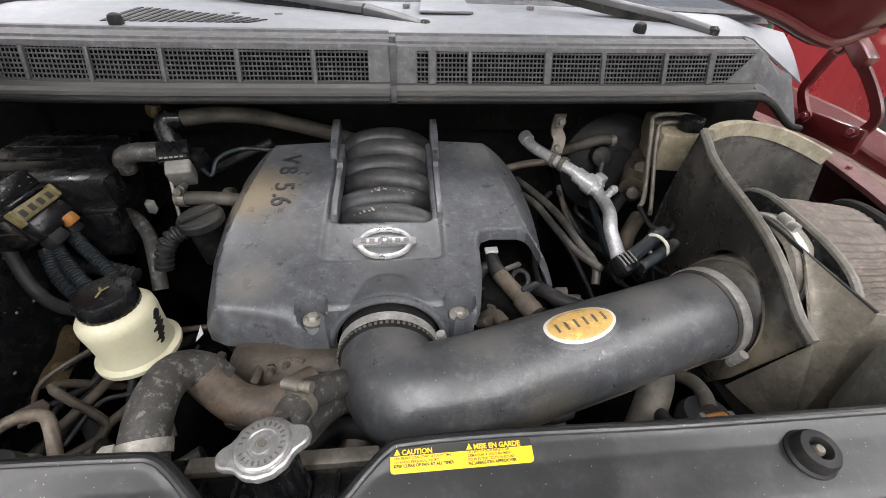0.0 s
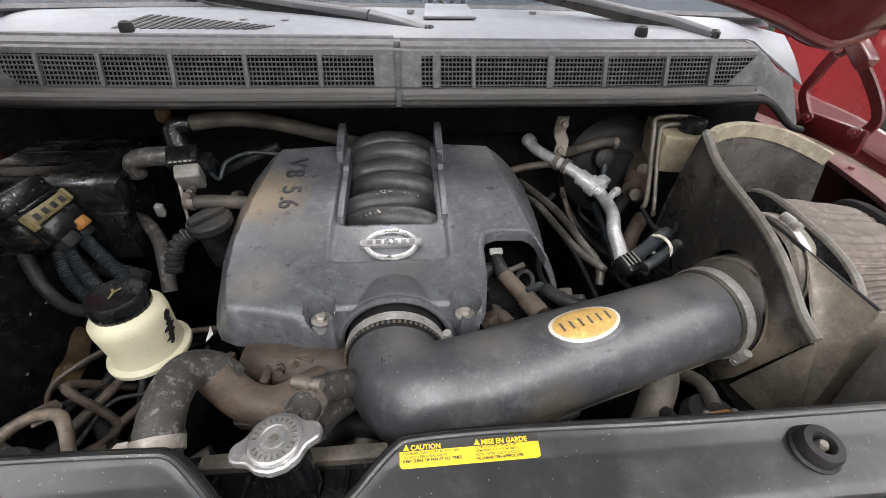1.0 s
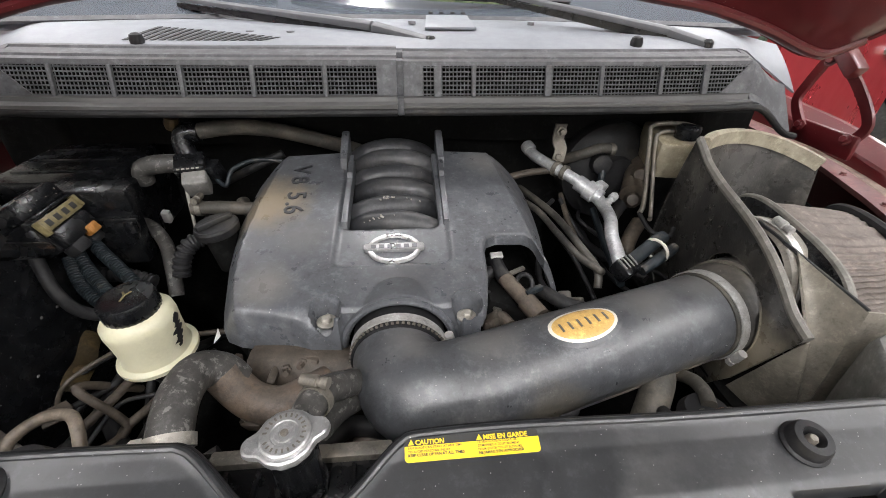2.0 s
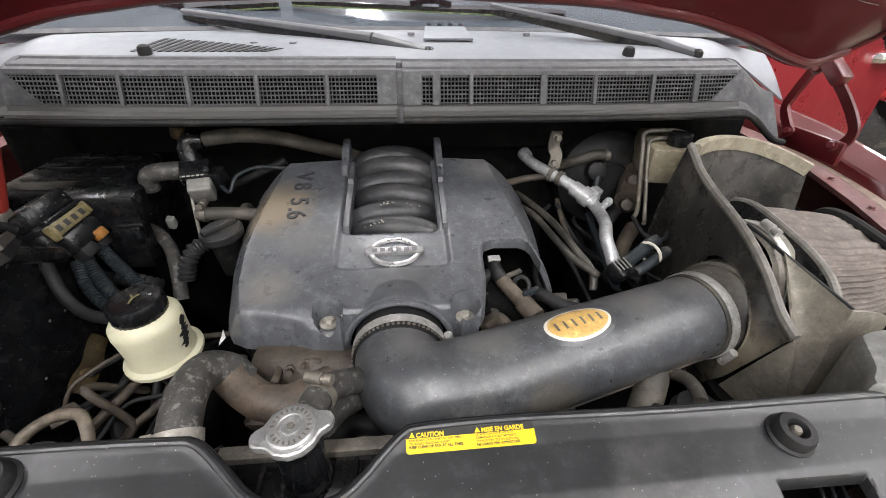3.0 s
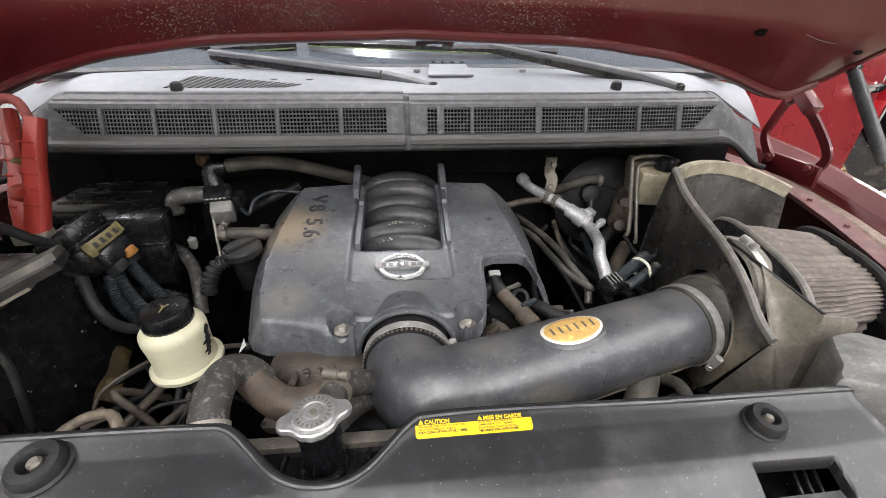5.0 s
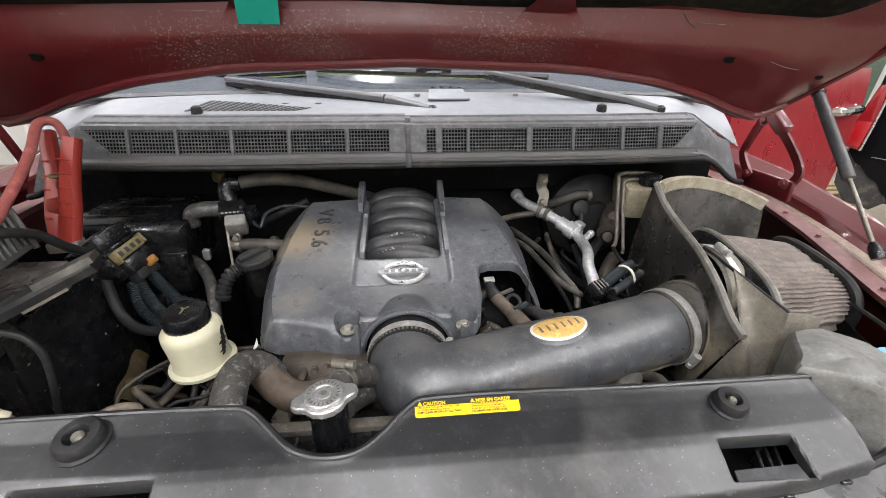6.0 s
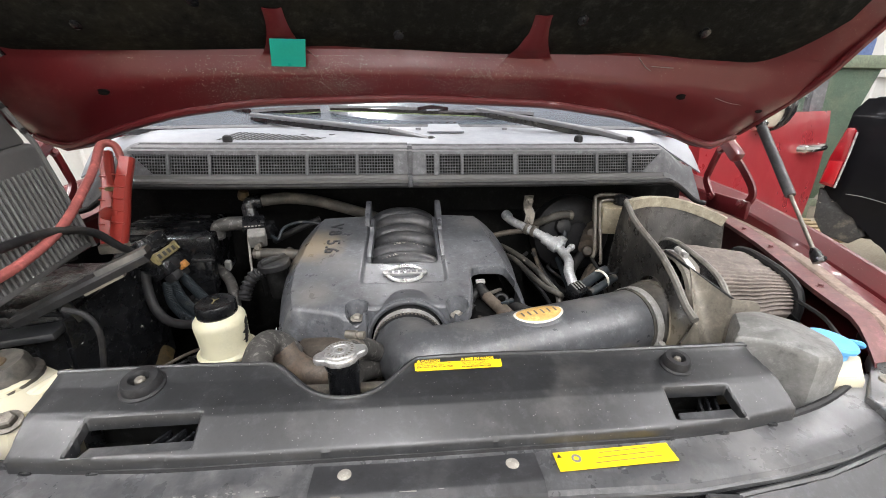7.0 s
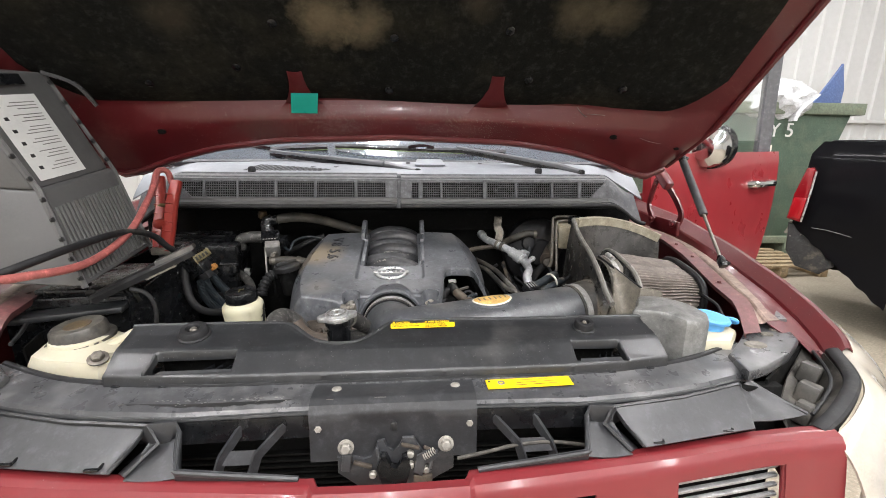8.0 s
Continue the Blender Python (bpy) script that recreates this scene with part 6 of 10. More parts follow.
# ---- engine ----
def engine_block():
    o = thing("engine_block", (-0.02, 0.62, 0.75), "grimy engine block with brown dusty front castings", "engine")
    bm = bmesh.new()
    box(bm, (-0.02, 0.68, 0.88), (0.46, 0.44, 0.36), bevel=0.03)
    part("block", bm, M_DARK, o)
    for sx in (-1, 1):
        bm = bmesh.new()
        box(bm, (-0.02 + sx * 0.19, 0.70, 1.04), (0.13, 0.42, 0.09), (0, sx * 20, 0), bevel=0.025)
        part("valve_cover", bm, M_DARK, o)
    bm = bmesh.new()
    out = [(-0.2, -0.2), (0.16, -0.2), (0.2, 0.0), (0.15, 0.085), (0.05, 0.1), (-0.06, 0.1), (-0.17, 0.085), (-0.215, 0.0)]
    prism(bm, out, 0.05, axes((-0.02, 0.455, 0.955), (1, 0, 0), (0, 0, 1)), 0.012)
    part("timing_cover", bm, M_GRIME, o)
    # water outlet and thermostat casting
    bm = bmesh.new()
    sweep(bm, [(-0.215, 0.445, 1.035), (-0.16, 0.432, 1.042), (-0.10, 0.425, 1.038), (-0.04, 0.43, 1.03)], 0.037, 18, 5)
    part("water_outlet", bm, M_GRIME, o)
    bm = bmesh.new()
    sweep(bm, [(-0.105, 0.30, 1.09), (-0.09, 0.335, 1.075), (-0.06, 0.38, 1.05), (-0.045, 0.41, 1.04)], 0.019, 14, 5)
    part("bypass_pipe", bm, M_HOSE, o, "grey bypass hose")
    rnd = random.Random(4)
    for k in range(60):
        x = rnd.uniform(-0.25, 0.03)
        z = rnd.uniform(0.93, 1.075)
        bm = bmesh.new()
        if k % 2:
            lathe(bm, [(0.007, 0), (0.007, 0.006), (0.0045, 0.007), (0.0045, 0.016), (0, 0.016)], along((x, 0.40 + 0.05 * rnd.random(), z), (rnd.uniform(-0.3, 0.3), -1, 0.4)), 6)
            part("bolt", bm, M_GRIME, o)
        else:
            box(bm, (x, 0.395 + 0.05 * rnd.random(), z), (rnd.uniform(0.01, 0.04), 0.03, rnd.uniform(0.008, 0.026)), (rnd.uniform(-30, 30), rnd.uniform(-20, 20), rnd.uniform(-30, 30)), bevel=0.004)
            part("casting_lug", bm, M_GRIME, o)
    return o


engine_block()


def engine_cover():
    o = thing("engine_cover", (-0.015, 0.65, 1.10), "dusty charcoal plastic V8 engine cover with chrome emblem", "engine cover")
    outline = [(-0.245, 0.838), (-0.12, 0.842), (0.09, 0.842), (0.185, 0.838), (0.232, 0.832), (0.256, 0.805), (0.263, 0.735), (0.256, 0.65), (0.249, 0.585), (0.250, 0.535), (0.219, 0.533), (0.214, 0.566), (0.206, 0.581),
               (0.195, 0.588), (0.15, 0.588), (0.133, 0.580), (0.125, 0.560), (0.122, 0.50), (0.112, 0.445), (0.104, 0.428), (0.076, 0.426), (0.070, 0.442), (0.0, 0.444), (-0.09, 0.442), (-0.094, 0.43), (-0.135, 0.430),
               (-0.16, 0.440), (-0.238, 0.455), (-0.262, 0.468), (-0.278, 0.495), (-0.288, 0.55), (-0.299, 0.63), (-0.303, 0.70), (-0.297, 0.79), (-0.280, 0.825)]

    def inside(X, Y):
        return np.minimum(poly_dist(X, Y, outline), -box_dist(X, Y, -0.100, 0.058, 0.612, 1.1, 0.012))

    def height(X, Y, D):
        z = 1.1605 + 0.20 * (Y - 0.56) - 0.004 * ((X + 0.015) / 0.2) ** 2
        # sunk middle field round the emblem
        f = np.clip(box_dist(X, Y, -0.114, 0.074, 0.522, 1.1, 0.016) / 0.009, 0, 1)
        z = z - 0.006 * f * f * (3 - 2 * f)
        # rounded hood over the throttle neck
        dome = 1.068 + np.sqrt(np.maximum(0, 0.086 ** 2 - (X + 0.013) ** 2)) - 0.06 * (Y - 0.44) - 1.4 * np.maximum(0, Y - 0.487) ** 1.35
        k = np.clip((dome - z + 0.004) / 0.008, 0, 1)
        z = z + k * k * (3 - 2 * k) * np.maximum(dome - z, 0)
        # flanks that fall away from the crease on either side
        yy = [0.43, 0.47, 0.51, 0.59, 0.69, 0.80, 0.84]
        for side, crease, rim, low in ((-1, [-0.225, -0.238, -0.249, -0.258, -0.252, -0.238, -0.230], [-0.262, -0.272, -0.283, -0.294, -0.303, -0.297, -0.27], [1.062, 1.064, 1.07, 1.10, 1.122, 1.145, 1.175]),
                                       (1, [0.225, 0.224, 0.222, 0.208, 0.196, 0.180, 0.172], [0.25, 0.25, 0.25, 0.25, 0.262, 0.258, 0.235], [1.075, 1.075, 1.075, 1.084, 1.098, 1.125, 1.16])):
            xc, xr, zl = np.interp(Y, yy, crease), np.interp(Y, yy, rim), np.interp(Y, yy, low)
            t = np.clip((X - xc) / (xr - xc), 0, 1.2)
            z = z - (t > 0) * 0.0025 * np.clip(t / 0.06, 0, 1)
            z = z * (1 - t ** 1.35) + zl * t ** 1.35
        # wells for the screws, open to the front
        for bx, by in ((-0.112, 0.447), (0.083, 0.445)):
            q = np.hypot(X - bx, Y - by)
            wall = np.clip((q - 0.015) / 0.005, 0, 1)
            z = np.where(q < 0.021, np.minimum(z, 1.112 + 0.022 * wall), z)
            rim = np.exp(-((q - 0.0225) / 0.002) ** 2) * (Y > 0.44)
            z = z + 0.002 * rim
        # front roll
        z = z - 0.014 * np.clip((0.462 - Y) / 0.028, 0, 1) ** 2 * (np.abs(X + 0.013) > 0.086) * (X < 0.05)
        R = 0.009
        edge = np.where(D < R, R - np.sqrt(np.maximum(0, R * R - (R - D) ** 2)), 0)
        soft = np.where((Y > 0.60) & (np.abs(X + 0.021) < 0.095), 0.2, 0.6)
        return z - edge * soft

    def bottom(x, y, z):
        if -0.11 < x < 0.07 and y > 0.6:
            return z - 0.022
        if abs(x + 0.013) < 0.074 and y < 0.45:
            return max(1.066, min(z - 0.004, 1.068 + math.sqrt(max(0.0, 0.0725 ** 2 - (x + 0.013) ** 2))))
        if x > 0.1:
            return z - 0.018
        if y < 0.48:
            return 1.064 if abs(x + 0.112) > 0.03 else 1.058
        return z - 0.016

    bm = relief(-0.315, 0.275, 0.40, 0.86, 0.0027, inside, height, bottom)
    part("moulding", bm, M_COVER, o, smooth=0.6)
    # rim of the hood round the neck
    bm = bmesh.new()
    sweep(bm, [(-0.013 + 0.079 * math.cos(a), 0.441, 1.068 + 0.081 * math.sin(a)) for a in np.linspace(-0.35, math.pi + 0.35, 19)], 0.0052, 8, 3)
    part("neck_lip", bm, M_COVER, o)
    for bx, by in ((-0.112, 0.447), (0.083, 0.445)):
        bm = bmesh.new()
        lathe(bm, [(0.0138, 0.0), (0.0138, 0.0025), (0.0115, 0.0036), (0, 0.0036)], pose(bx, by, 1.1125), 24)
        w = part("washer", bm, M_BOLT, o, "pale dusty steel washer")
        bm = bmesh.new()
        lathe(bm, [(0.0078, 0.002), (0.0078, 0.0075), (0.0062, 0.009), (0, 0.0092)], pose(bx, by, 1.1125), 6)
        part("screw_head", bm, M_ZINC, w, "pale zinc screw head")
    # raised flanges and posts beside the runner slot
    for x0, x1, lean in ((-0.106, -0.110, -1), (0.064, 0.070, 1)):
        bm = bmesh.new()
        out = [(0.614, 1.158), (0.618, 1.176), (0.66, 1.188), (0.735, 1.204), (0.738, 1.213), (0.775, 1.221), (0.79, 1.216), (0.79, 1.185), (0.62, 1.15)]
        prism(bm, out, 0.010, axes((x0 - 0.005, 0, 0), (0.01, 1, 0), (0, 0, 1)), 0.002)
        part("slot_flange", bm, M_COVER, o)
        bm = bmesh.new()
        out = [(0.775, 1.19), (0.785, 1.222), (0.83, 1.241), (0.855, 1.252), (0.868, 1.25), (0.872, 1.235), (0.86, 1.18)]
        prism(bm, out, 0.014, axes((x1 - 0.007 + lean * 0.004, 0, 0), (0, 1, 0), (0, 0, 1)), 0.003)
        part("slot_post", bm, M_COVER, o)
    # emblem: chrome ring and bar
    tilt = 11.3
    m = pose(-0.018, 0.561, 1.1550, tilt, 0, 0)
    bm = bmesh.new()
    rx, ry = 0.0378, 0.0290
    sweep(bm, [m @ Vector((rx * math.cos(a), ry * math.sin(a), 0.003)) for a in np.linspace(0, 2 * math.pi, 41)[:-1]], 0.0048, 8, 2, closed=True, flat=0.7)
    em = part("emblem_ring", bm, M_CHROME, o, "chrome ring emblem")
    bm = bmesh.new()
    prism(bm, [(-0.0475, -0.0035), (-0.0445, -0.0072), (0.0445, -0.0072), (0.0475, -0.0035), (0.0475, 0.0045), (0.0445, 0.0082), (-0.0445, 0.0082), (-0.0475, 0.0045)], 0.0065, m @ pose(0, 0, 0.001), 0.0012)
    part("emblem_bar", bm, M_CHROME, em, "chrome bar across the ring")
    bm = bmesh.new()
    for k in range(6):
        box(bm, m @ Vector((-0.032 + k * 0.0128, 0.0006, 0.0077)), (0.008, 0.0075, 0.0006), (tilt, 0, 0), bevel=0)
    part("emblem_marks", bm, M_GREYINK, em, "grey marks on the bar")
    bm = bmesh.new()
    lathe(bm, [(0, 0.0008), (0.98, 0.0008), (0.98, -0.003)], m @ Matrix.Diagonal((rx, ry, 1, 1)), 32)
    part("emblem_field", bm, M_COVER, em)
    t = axes((-0.208, 0.795, 1.2048), (0.02, -1, -0.20), (1, 0.02, 0.035))
    for k, letter in ((0.0, "V"), (0.037, "8"), (0.085, "5"), (0.114, "."), (0.124, "6")):
        lettering(letter, 0.047, t @ pose(k, 0, 0), M_LETTER, o, 0.0012, "raised_letter", bold=0.0003)
    return o


engine_cover()


def intake_manifold():
    o = thing("intake_manifold", (-0.018, 0.78, 1.1), "black plastic intake manifold with arched runners", "manifold")
    bm = bmesh.new()
    box(bm, (-0.02, 0.80, 1.09), (0.165, 0.36, 0.05), bevel=0.02)
    part("plenum", bm, M_BLACK, o)
    for k in range(6):
        y = 0.638 + k * 0.049
        lift = 0.205 * (y - 0.64)
        s = 1 if k % 2 == 0 else -1
        bm = bmesh.new()
        pts = []
        for j in range(9):
            a = math.pi * j / 8
            x = -0.020 - 0.084 * math.cos(a) + s * 0.010 * math.sin(a)
            pts.append((x, y + 0.030 * (1 - math.sin(a)) + s * 0.016 * math.cos(a) + 0.004, 1.098 + lift + (0.060 if k % 2 == 0 else 0.056) * math.sin(a) ** 0.85))
        sweep(bm, pts, lambda f: 0.0185 + 0.004 * math.sin(f * math.pi), 18, 4)
        part("runner", bm, M_RUNNER, o, "dusty arched runner")
        if k < 2:
            rnd = random.Random(60 + k)
            for j in range(14):
                q = bmesh.new()
                a = rnd.uniform(0.9, 2.3)
                x = -0.020 - 0.084 * math.cos(a)
                box(q, (x, y + 0.004 - rnd.uniform(0.002, 0.012), 1.098 + lift + 0.0795 * math.sin(a) ** 0.8), (rnd.uniform(0.0015, 0.005), rnd.uniform(0.0015, 0.004), 0.0015), (30, 0, rnd.uniform(0, 90)), bevel=0.0005)
                part("grit_chip", q, M_BOLT, o)
    return o


intake_manifold()


# intake tube: throttle neck, elbow, long straight
TUBE_AXIS = (Vector((0.06, 0.345, 1.076)), Vector((0.458, 0.461, 1.078)))


def intake_tube():
    o = thing("intake_tube", (0.2, 0.38, 1.01), "dusty matt black plastic intake tube with oval badge", "intake tube")
    a, b = TUBE_AXIS
    d = (b - a).normalized()
    R = 0.0625
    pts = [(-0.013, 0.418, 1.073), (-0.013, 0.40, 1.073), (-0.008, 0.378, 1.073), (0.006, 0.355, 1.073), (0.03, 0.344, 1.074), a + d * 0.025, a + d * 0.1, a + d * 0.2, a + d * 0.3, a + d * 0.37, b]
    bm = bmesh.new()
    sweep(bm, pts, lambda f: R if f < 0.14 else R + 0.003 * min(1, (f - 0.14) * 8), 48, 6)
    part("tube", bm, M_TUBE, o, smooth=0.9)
    # moulding seam under the tube
    side = d.cross(Vector((0, 0, 1))).normalized()
    bm = bmesh.new()
    seam = [p + side * 0.050 + Vector((0, 0, -0.037)) for p in (a + d * 0.0, a + d * 0.15, a + d * 0.3, b - d * 0.01)]
    sweep(bm, seam, 0.006, 8, 6)
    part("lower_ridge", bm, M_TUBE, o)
    bm = bmesh.new()
    seam = [p + side * 0.0625 * 0.9 + Vector((0, 0, 0.0625 * -0.28)) for p in (a + d * 0.05, a + d * 0.2, b - d * 0.06)]
    sweep(bm, seam, 0.004, 8, 6, flat=0.5)
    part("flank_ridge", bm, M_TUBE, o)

    # badge wrapped round the tube
    c = a + d * 0.172
    front = (Vector((0, 0, 1)) + side * 0.08)

    def on_tube(s, w, lift):
        """s along the tube, w round it, both in metres, from the badge's centre."""
        th = w / R
        n0 = front.normalized()
        n1 = d.cross(n0).normalized()
        rad = R + 0.003 + lift
        return c + d * s + (n0 * math.cos(th) + n1 * math.sin(th)) * rad

    def oval(name, rx, ry, lift, material, parent, label):
        def fn(u, v):
            r, ang = u, v * 2 * math.pi
            return on_tube(rx * r * math.cos(ang), ry * r * math.sin(ang), lift - (0.0015 if u > 0.99 else 0))
        q = bmesh.new()
        sheet(q, fn, 8, 40, 0.0)
        bmesh.ops.remove_doubles(q, verts=q.verts, dist=1e-6)
        return part(name, q, material, parent, label)

    pad = oval("badge_pad", 0.060, 0.032, 0.0012, M_TUBE, o, "raised oval pad")
    oval("badge_rim", 0.0535, 0.0262, 0.0022, M_CREAM, pad, "cream oval rim")
    oval("badge_field", 0.0495, 0.0225, 0.0030, M_ORANGE, pad, "orange oval field")
    for k in range(6):
        s = -0.034 + k * 0.0136
        q = bmesh.new()
        sheet(q, lambda u, v: on_tube(s + lerp(-0.0017, 0.0017, u), lerp(-0.0058, 0.0058, v), 0.0036), 2, 6, 0.0004)
        part("badge_mark", q, M_DULL, pad, "grey upright mark")
    return o


intake_tube()


def neck_sleeve():
    o = thing("throttle_sleeve", (-0.013, 0.43, 1.073), "ribbed rubber sleeve with steel clamp on the throttle", "sleeve")
    bm = bmesh.new()
    prof = [(0.060, 0.003), (0.0665, 0.003), (0.0665, 0.012), (0.0645, 0.013), (0.0645, 0.02), (0.0665, 0.021), (0.0665, 0.05), (0.06, 0.05)]
    lathe(bm, prof, along((-0.013, 0.402, 1.073), (0, 1, 0)), 48)
    part("sleeve", bm, M_RUBBER, o)
    hose_clamp(o, (-0.013, 0.420, 1.073), (0, 1, 0), 0.0667, 2.9, 0.013)
    for k in range(34):
        a = math.pi * 2 * k / 60
        bm = bmesh.new()
        box(bm, (-0.013 + 0.0672 * math.cos(a), 0.4085, 1.073 + 0.0672 * math.sin(a)), (0.0035, 0.003, 0.0035), (0, -math.degrees(a), 0), bevel=0)
        part("knurl", bm, M_DULL, o)
    return o


neck_sleeve()


def coupler():
    a, b = TUBE_AXIS
    d = (b - a).normalized()
    o = thing("intake_coupler", b, "black flared rubber coupler with steel clamps", "coupler")
    bm = bmesh.new()
    prof = [(0.062, -0.012), (0.068, -0.012), (0.0685, 0.016), (0.071, 0.022), (0.0735, 0.026), (0.074, 0.052), (0.0765, 0.056), (0.0775, 0.062), (0.0775, 0.085), (0.07, 0.10), (0.062, 0.10)]
    lathe(bm, prof, along(b, d), 48)
    part("sleeve", bm, M_COUPLER, o)
    hose_clamp(o, b + d * 0.002, d, 0.0688, Vector((0.1, -0.85, -0.3)), 0.016)
    bm = bmesh.new()
    lathe(bm, [(0.0745, -0.005), (0.0775, -0.005), (0.0775, 0.005), (0.0745, 0.005)], along(b + d * 0.05, d), 48)
    part("rear_band", bm, M_DULL, o, "dusty dull clamp band")
    side = d.cross(Vector((0, 0, 1))).normalized()
    bm = bmesh.new()
    box(bm, b + d * 0.052 + side * 0.08 - Vector((0, 0, 0.008)), (0.016, 0.012, 0.024), (0, 20, 16), bevel=0.003)
    part("band_lug", bm, M_STEEL, o, "bright steel lug of the band")
    return o


coupler()


# ---- radiator neck and hoses ----
def radiator():
    o = thing("radiator", (-0.1, 0.27, 0.9), "radiator top tank with ribbed black plastic and steel edge", "radiator")
    bm = bmesh.new()
    box(bm, (0.0, 0.25, 1.05), (0.94, 0.07, 0.07), bevel=0.012)
    part("top_tank", bm, M_BLACK, o)
    bm = bmesh.new()
    box(bm, (0.0, 0.25, 0.84), (0.94, 0.05, 0.38), bevel=0.004)
    part("core", bm, M_DARK, o)
    bm = bmesh.new()
    box(bm, (-0.115, 0.268, 1.086), (0.19, 0.018, 0.016), bevel=0.004)
    part("edge_strip", bm, M_DULL, o, "scuffed grey edge strip")
    for k in range(9):
        bm = bmesh.new()
        box(bm, (-0.22 + k * 0.032, 0.225, 1.086), (0.005, 0.06, 0.012), bevel=0.002)
        part("rib", bm, M_BLACK, o)
    bm = bmesh.new()
    lathe(bm, [(0.026, 0.0), (0.026, 0.004), (0.0215, 0.008), (0.0205, 0.06), (0.024, 0.066), (0.024, 0.075), (0, 0.075)], pose(-0.109, 0.236, 1.091, 2, 0, 0), 28)
    part("filler_neck", bm, M_BLACK, o)
    bm = bmesh.new()
    box(bm, (-0.088, 0.232, 1.12), (0.006, 0.012, 0.075), bevel=0.001)
    part("neck_rib", bm, M_BLACK, o)
    bm = bmesh.new()
    sweep(bm, [(-0.107, 0.245, 1.148), (-0.104, 0.265, 1.15), (-0.1, 0.285, 1.145)], 0.009, 10, 4)
    part("overflow_spigot", bm, M_BLACK, o)
    return o


the_radiator = radiator()


def radiator_cap(tank):
    m = pose(-0.109, 0.2325, 1.1715, 2, -3, 14) @ Matrix.Scale(0.87, 4)

    def ears(a):
        c = abs(math.cos(a))
        return 1 + 0.40 * math.exp(-((1 - c) / 0.045) ** 2 * 0.6) + 0.012 * math.cos(a * 14)

    bm = bmesh.new()
    prof = [(0.024, -0.006), (0.030, -0.004), (0.0312, 0.0), (0.0305, 0.005), (0.0285, 0.0065)]
    lathe(bm, prof, m, 72, ears)
    lathe(bm, [(0.0285, 0.0065), (0.001, 0.0066)], m, 72, ears)
    lathe(bm, [(0.0262, 0.0060), (0.0255, 0.0095), (0.0235, 0.0108), (0.0145, 0.0112), (0.0135, 0.0098), (0.0105, 0.0098), (0.0098, 0.0112), (0.006, 0.0112), (0.0055, 0.0102), (0, 0.0102)], m, 48)
    o = part("cap", bm, M_CAP, tank, "stamped steel cap with two ears", smooth=0.5)
    for k in range(22):
        a = k / 22 * 2 * math.pi
        if 2.9 < a < 3.3:
            continue
        bm = bmesh.new()
        r = 0.0195
        box(bm, m @ Vector((r * math.cos(a), r * math.sin(a), 0.0113)), (0.0016, 0.0036, 0.0005), (0, 0, math.degrees(a) + 90 + 20), bevel=0)
        part("stamped_mark", bm, M_DULL, o)
    bm = bmesh.new()
    lathe(bm, [(0.004, 0.010), (0.004, 0.0117), (0, 0.0119)], m, 16)
    part("rivet", bm, M_DULL, o)
    return o


radiator_cap(the_radiator)


def hose(pts, r, material, label, clamps=(), name="hose", seg=14, group="", ridge=0):
    o = thing(name, Vector(pts[0]), label, "hose", group)
    bm = bmesh.new()
    if ridge:
        length = sum((Vector(q) - Vector(p)).length for p, q in zip(pts, pts[1:]))
        n = max(6, int(length / ridge * 4 / (len(pts) - 1)))
        total = n * (len(pts) - 1)
        sweep(bm, pts, lambda f: r * (1 + 0.12 * (1 if int(f * total + 0.5) % 4 < 2 else -1)), seg, n)
    else:
        sweep(bm, pts, r, seg, 8)
    part("pipe", bm, material, o, smooth=0.7)
    for at, d, rr, scr in clamps:
        hose_clamp(o, at, d, rr, scr, 0.010, M_DULL)
    return o


upper = hose([(-0.246, 0.262, 1.094), (-0.252, 0.292, 1.112), (-0.257, 0.335, 1.119), (-0.253, 0.372, 1.112), (-0.236, 0.388, 1.092), (-0.222, 0.386, 1.072)], 0.0228, M_HOSE,
             "mottled black upper radiator hose with steel clamp", name="radiator_hose", seg=24)
hose([(-0.238, 0.386, 1.092), (-0.220, 0.378, 1.066), (-0.196, 0.366, 1.055), (-0.166, 0.362, 1.052), (-0.138, 0.372, 1.054), (-0.11, 0.395, 1.05)], 0.0245, M_RUSTHOSE, "rusty brown dusty coolant hose", name="coolant_hose", seg=20)
hose([(-0.106, 0.258, 1.140), (-0.103, 0.285, 1.142), (-0.092, 0.315, 1.132), (-0.075, 0.345, 1.105), (-0.06, 0.38, 1.07)], 0.0165, M_HOSE, "short mottled hose behind the radiator cap", (((-0.099, 0.297, 1.139), (0.3, 0.9, -0.25), 0.0168, 1.5),), name="coolant_hose")


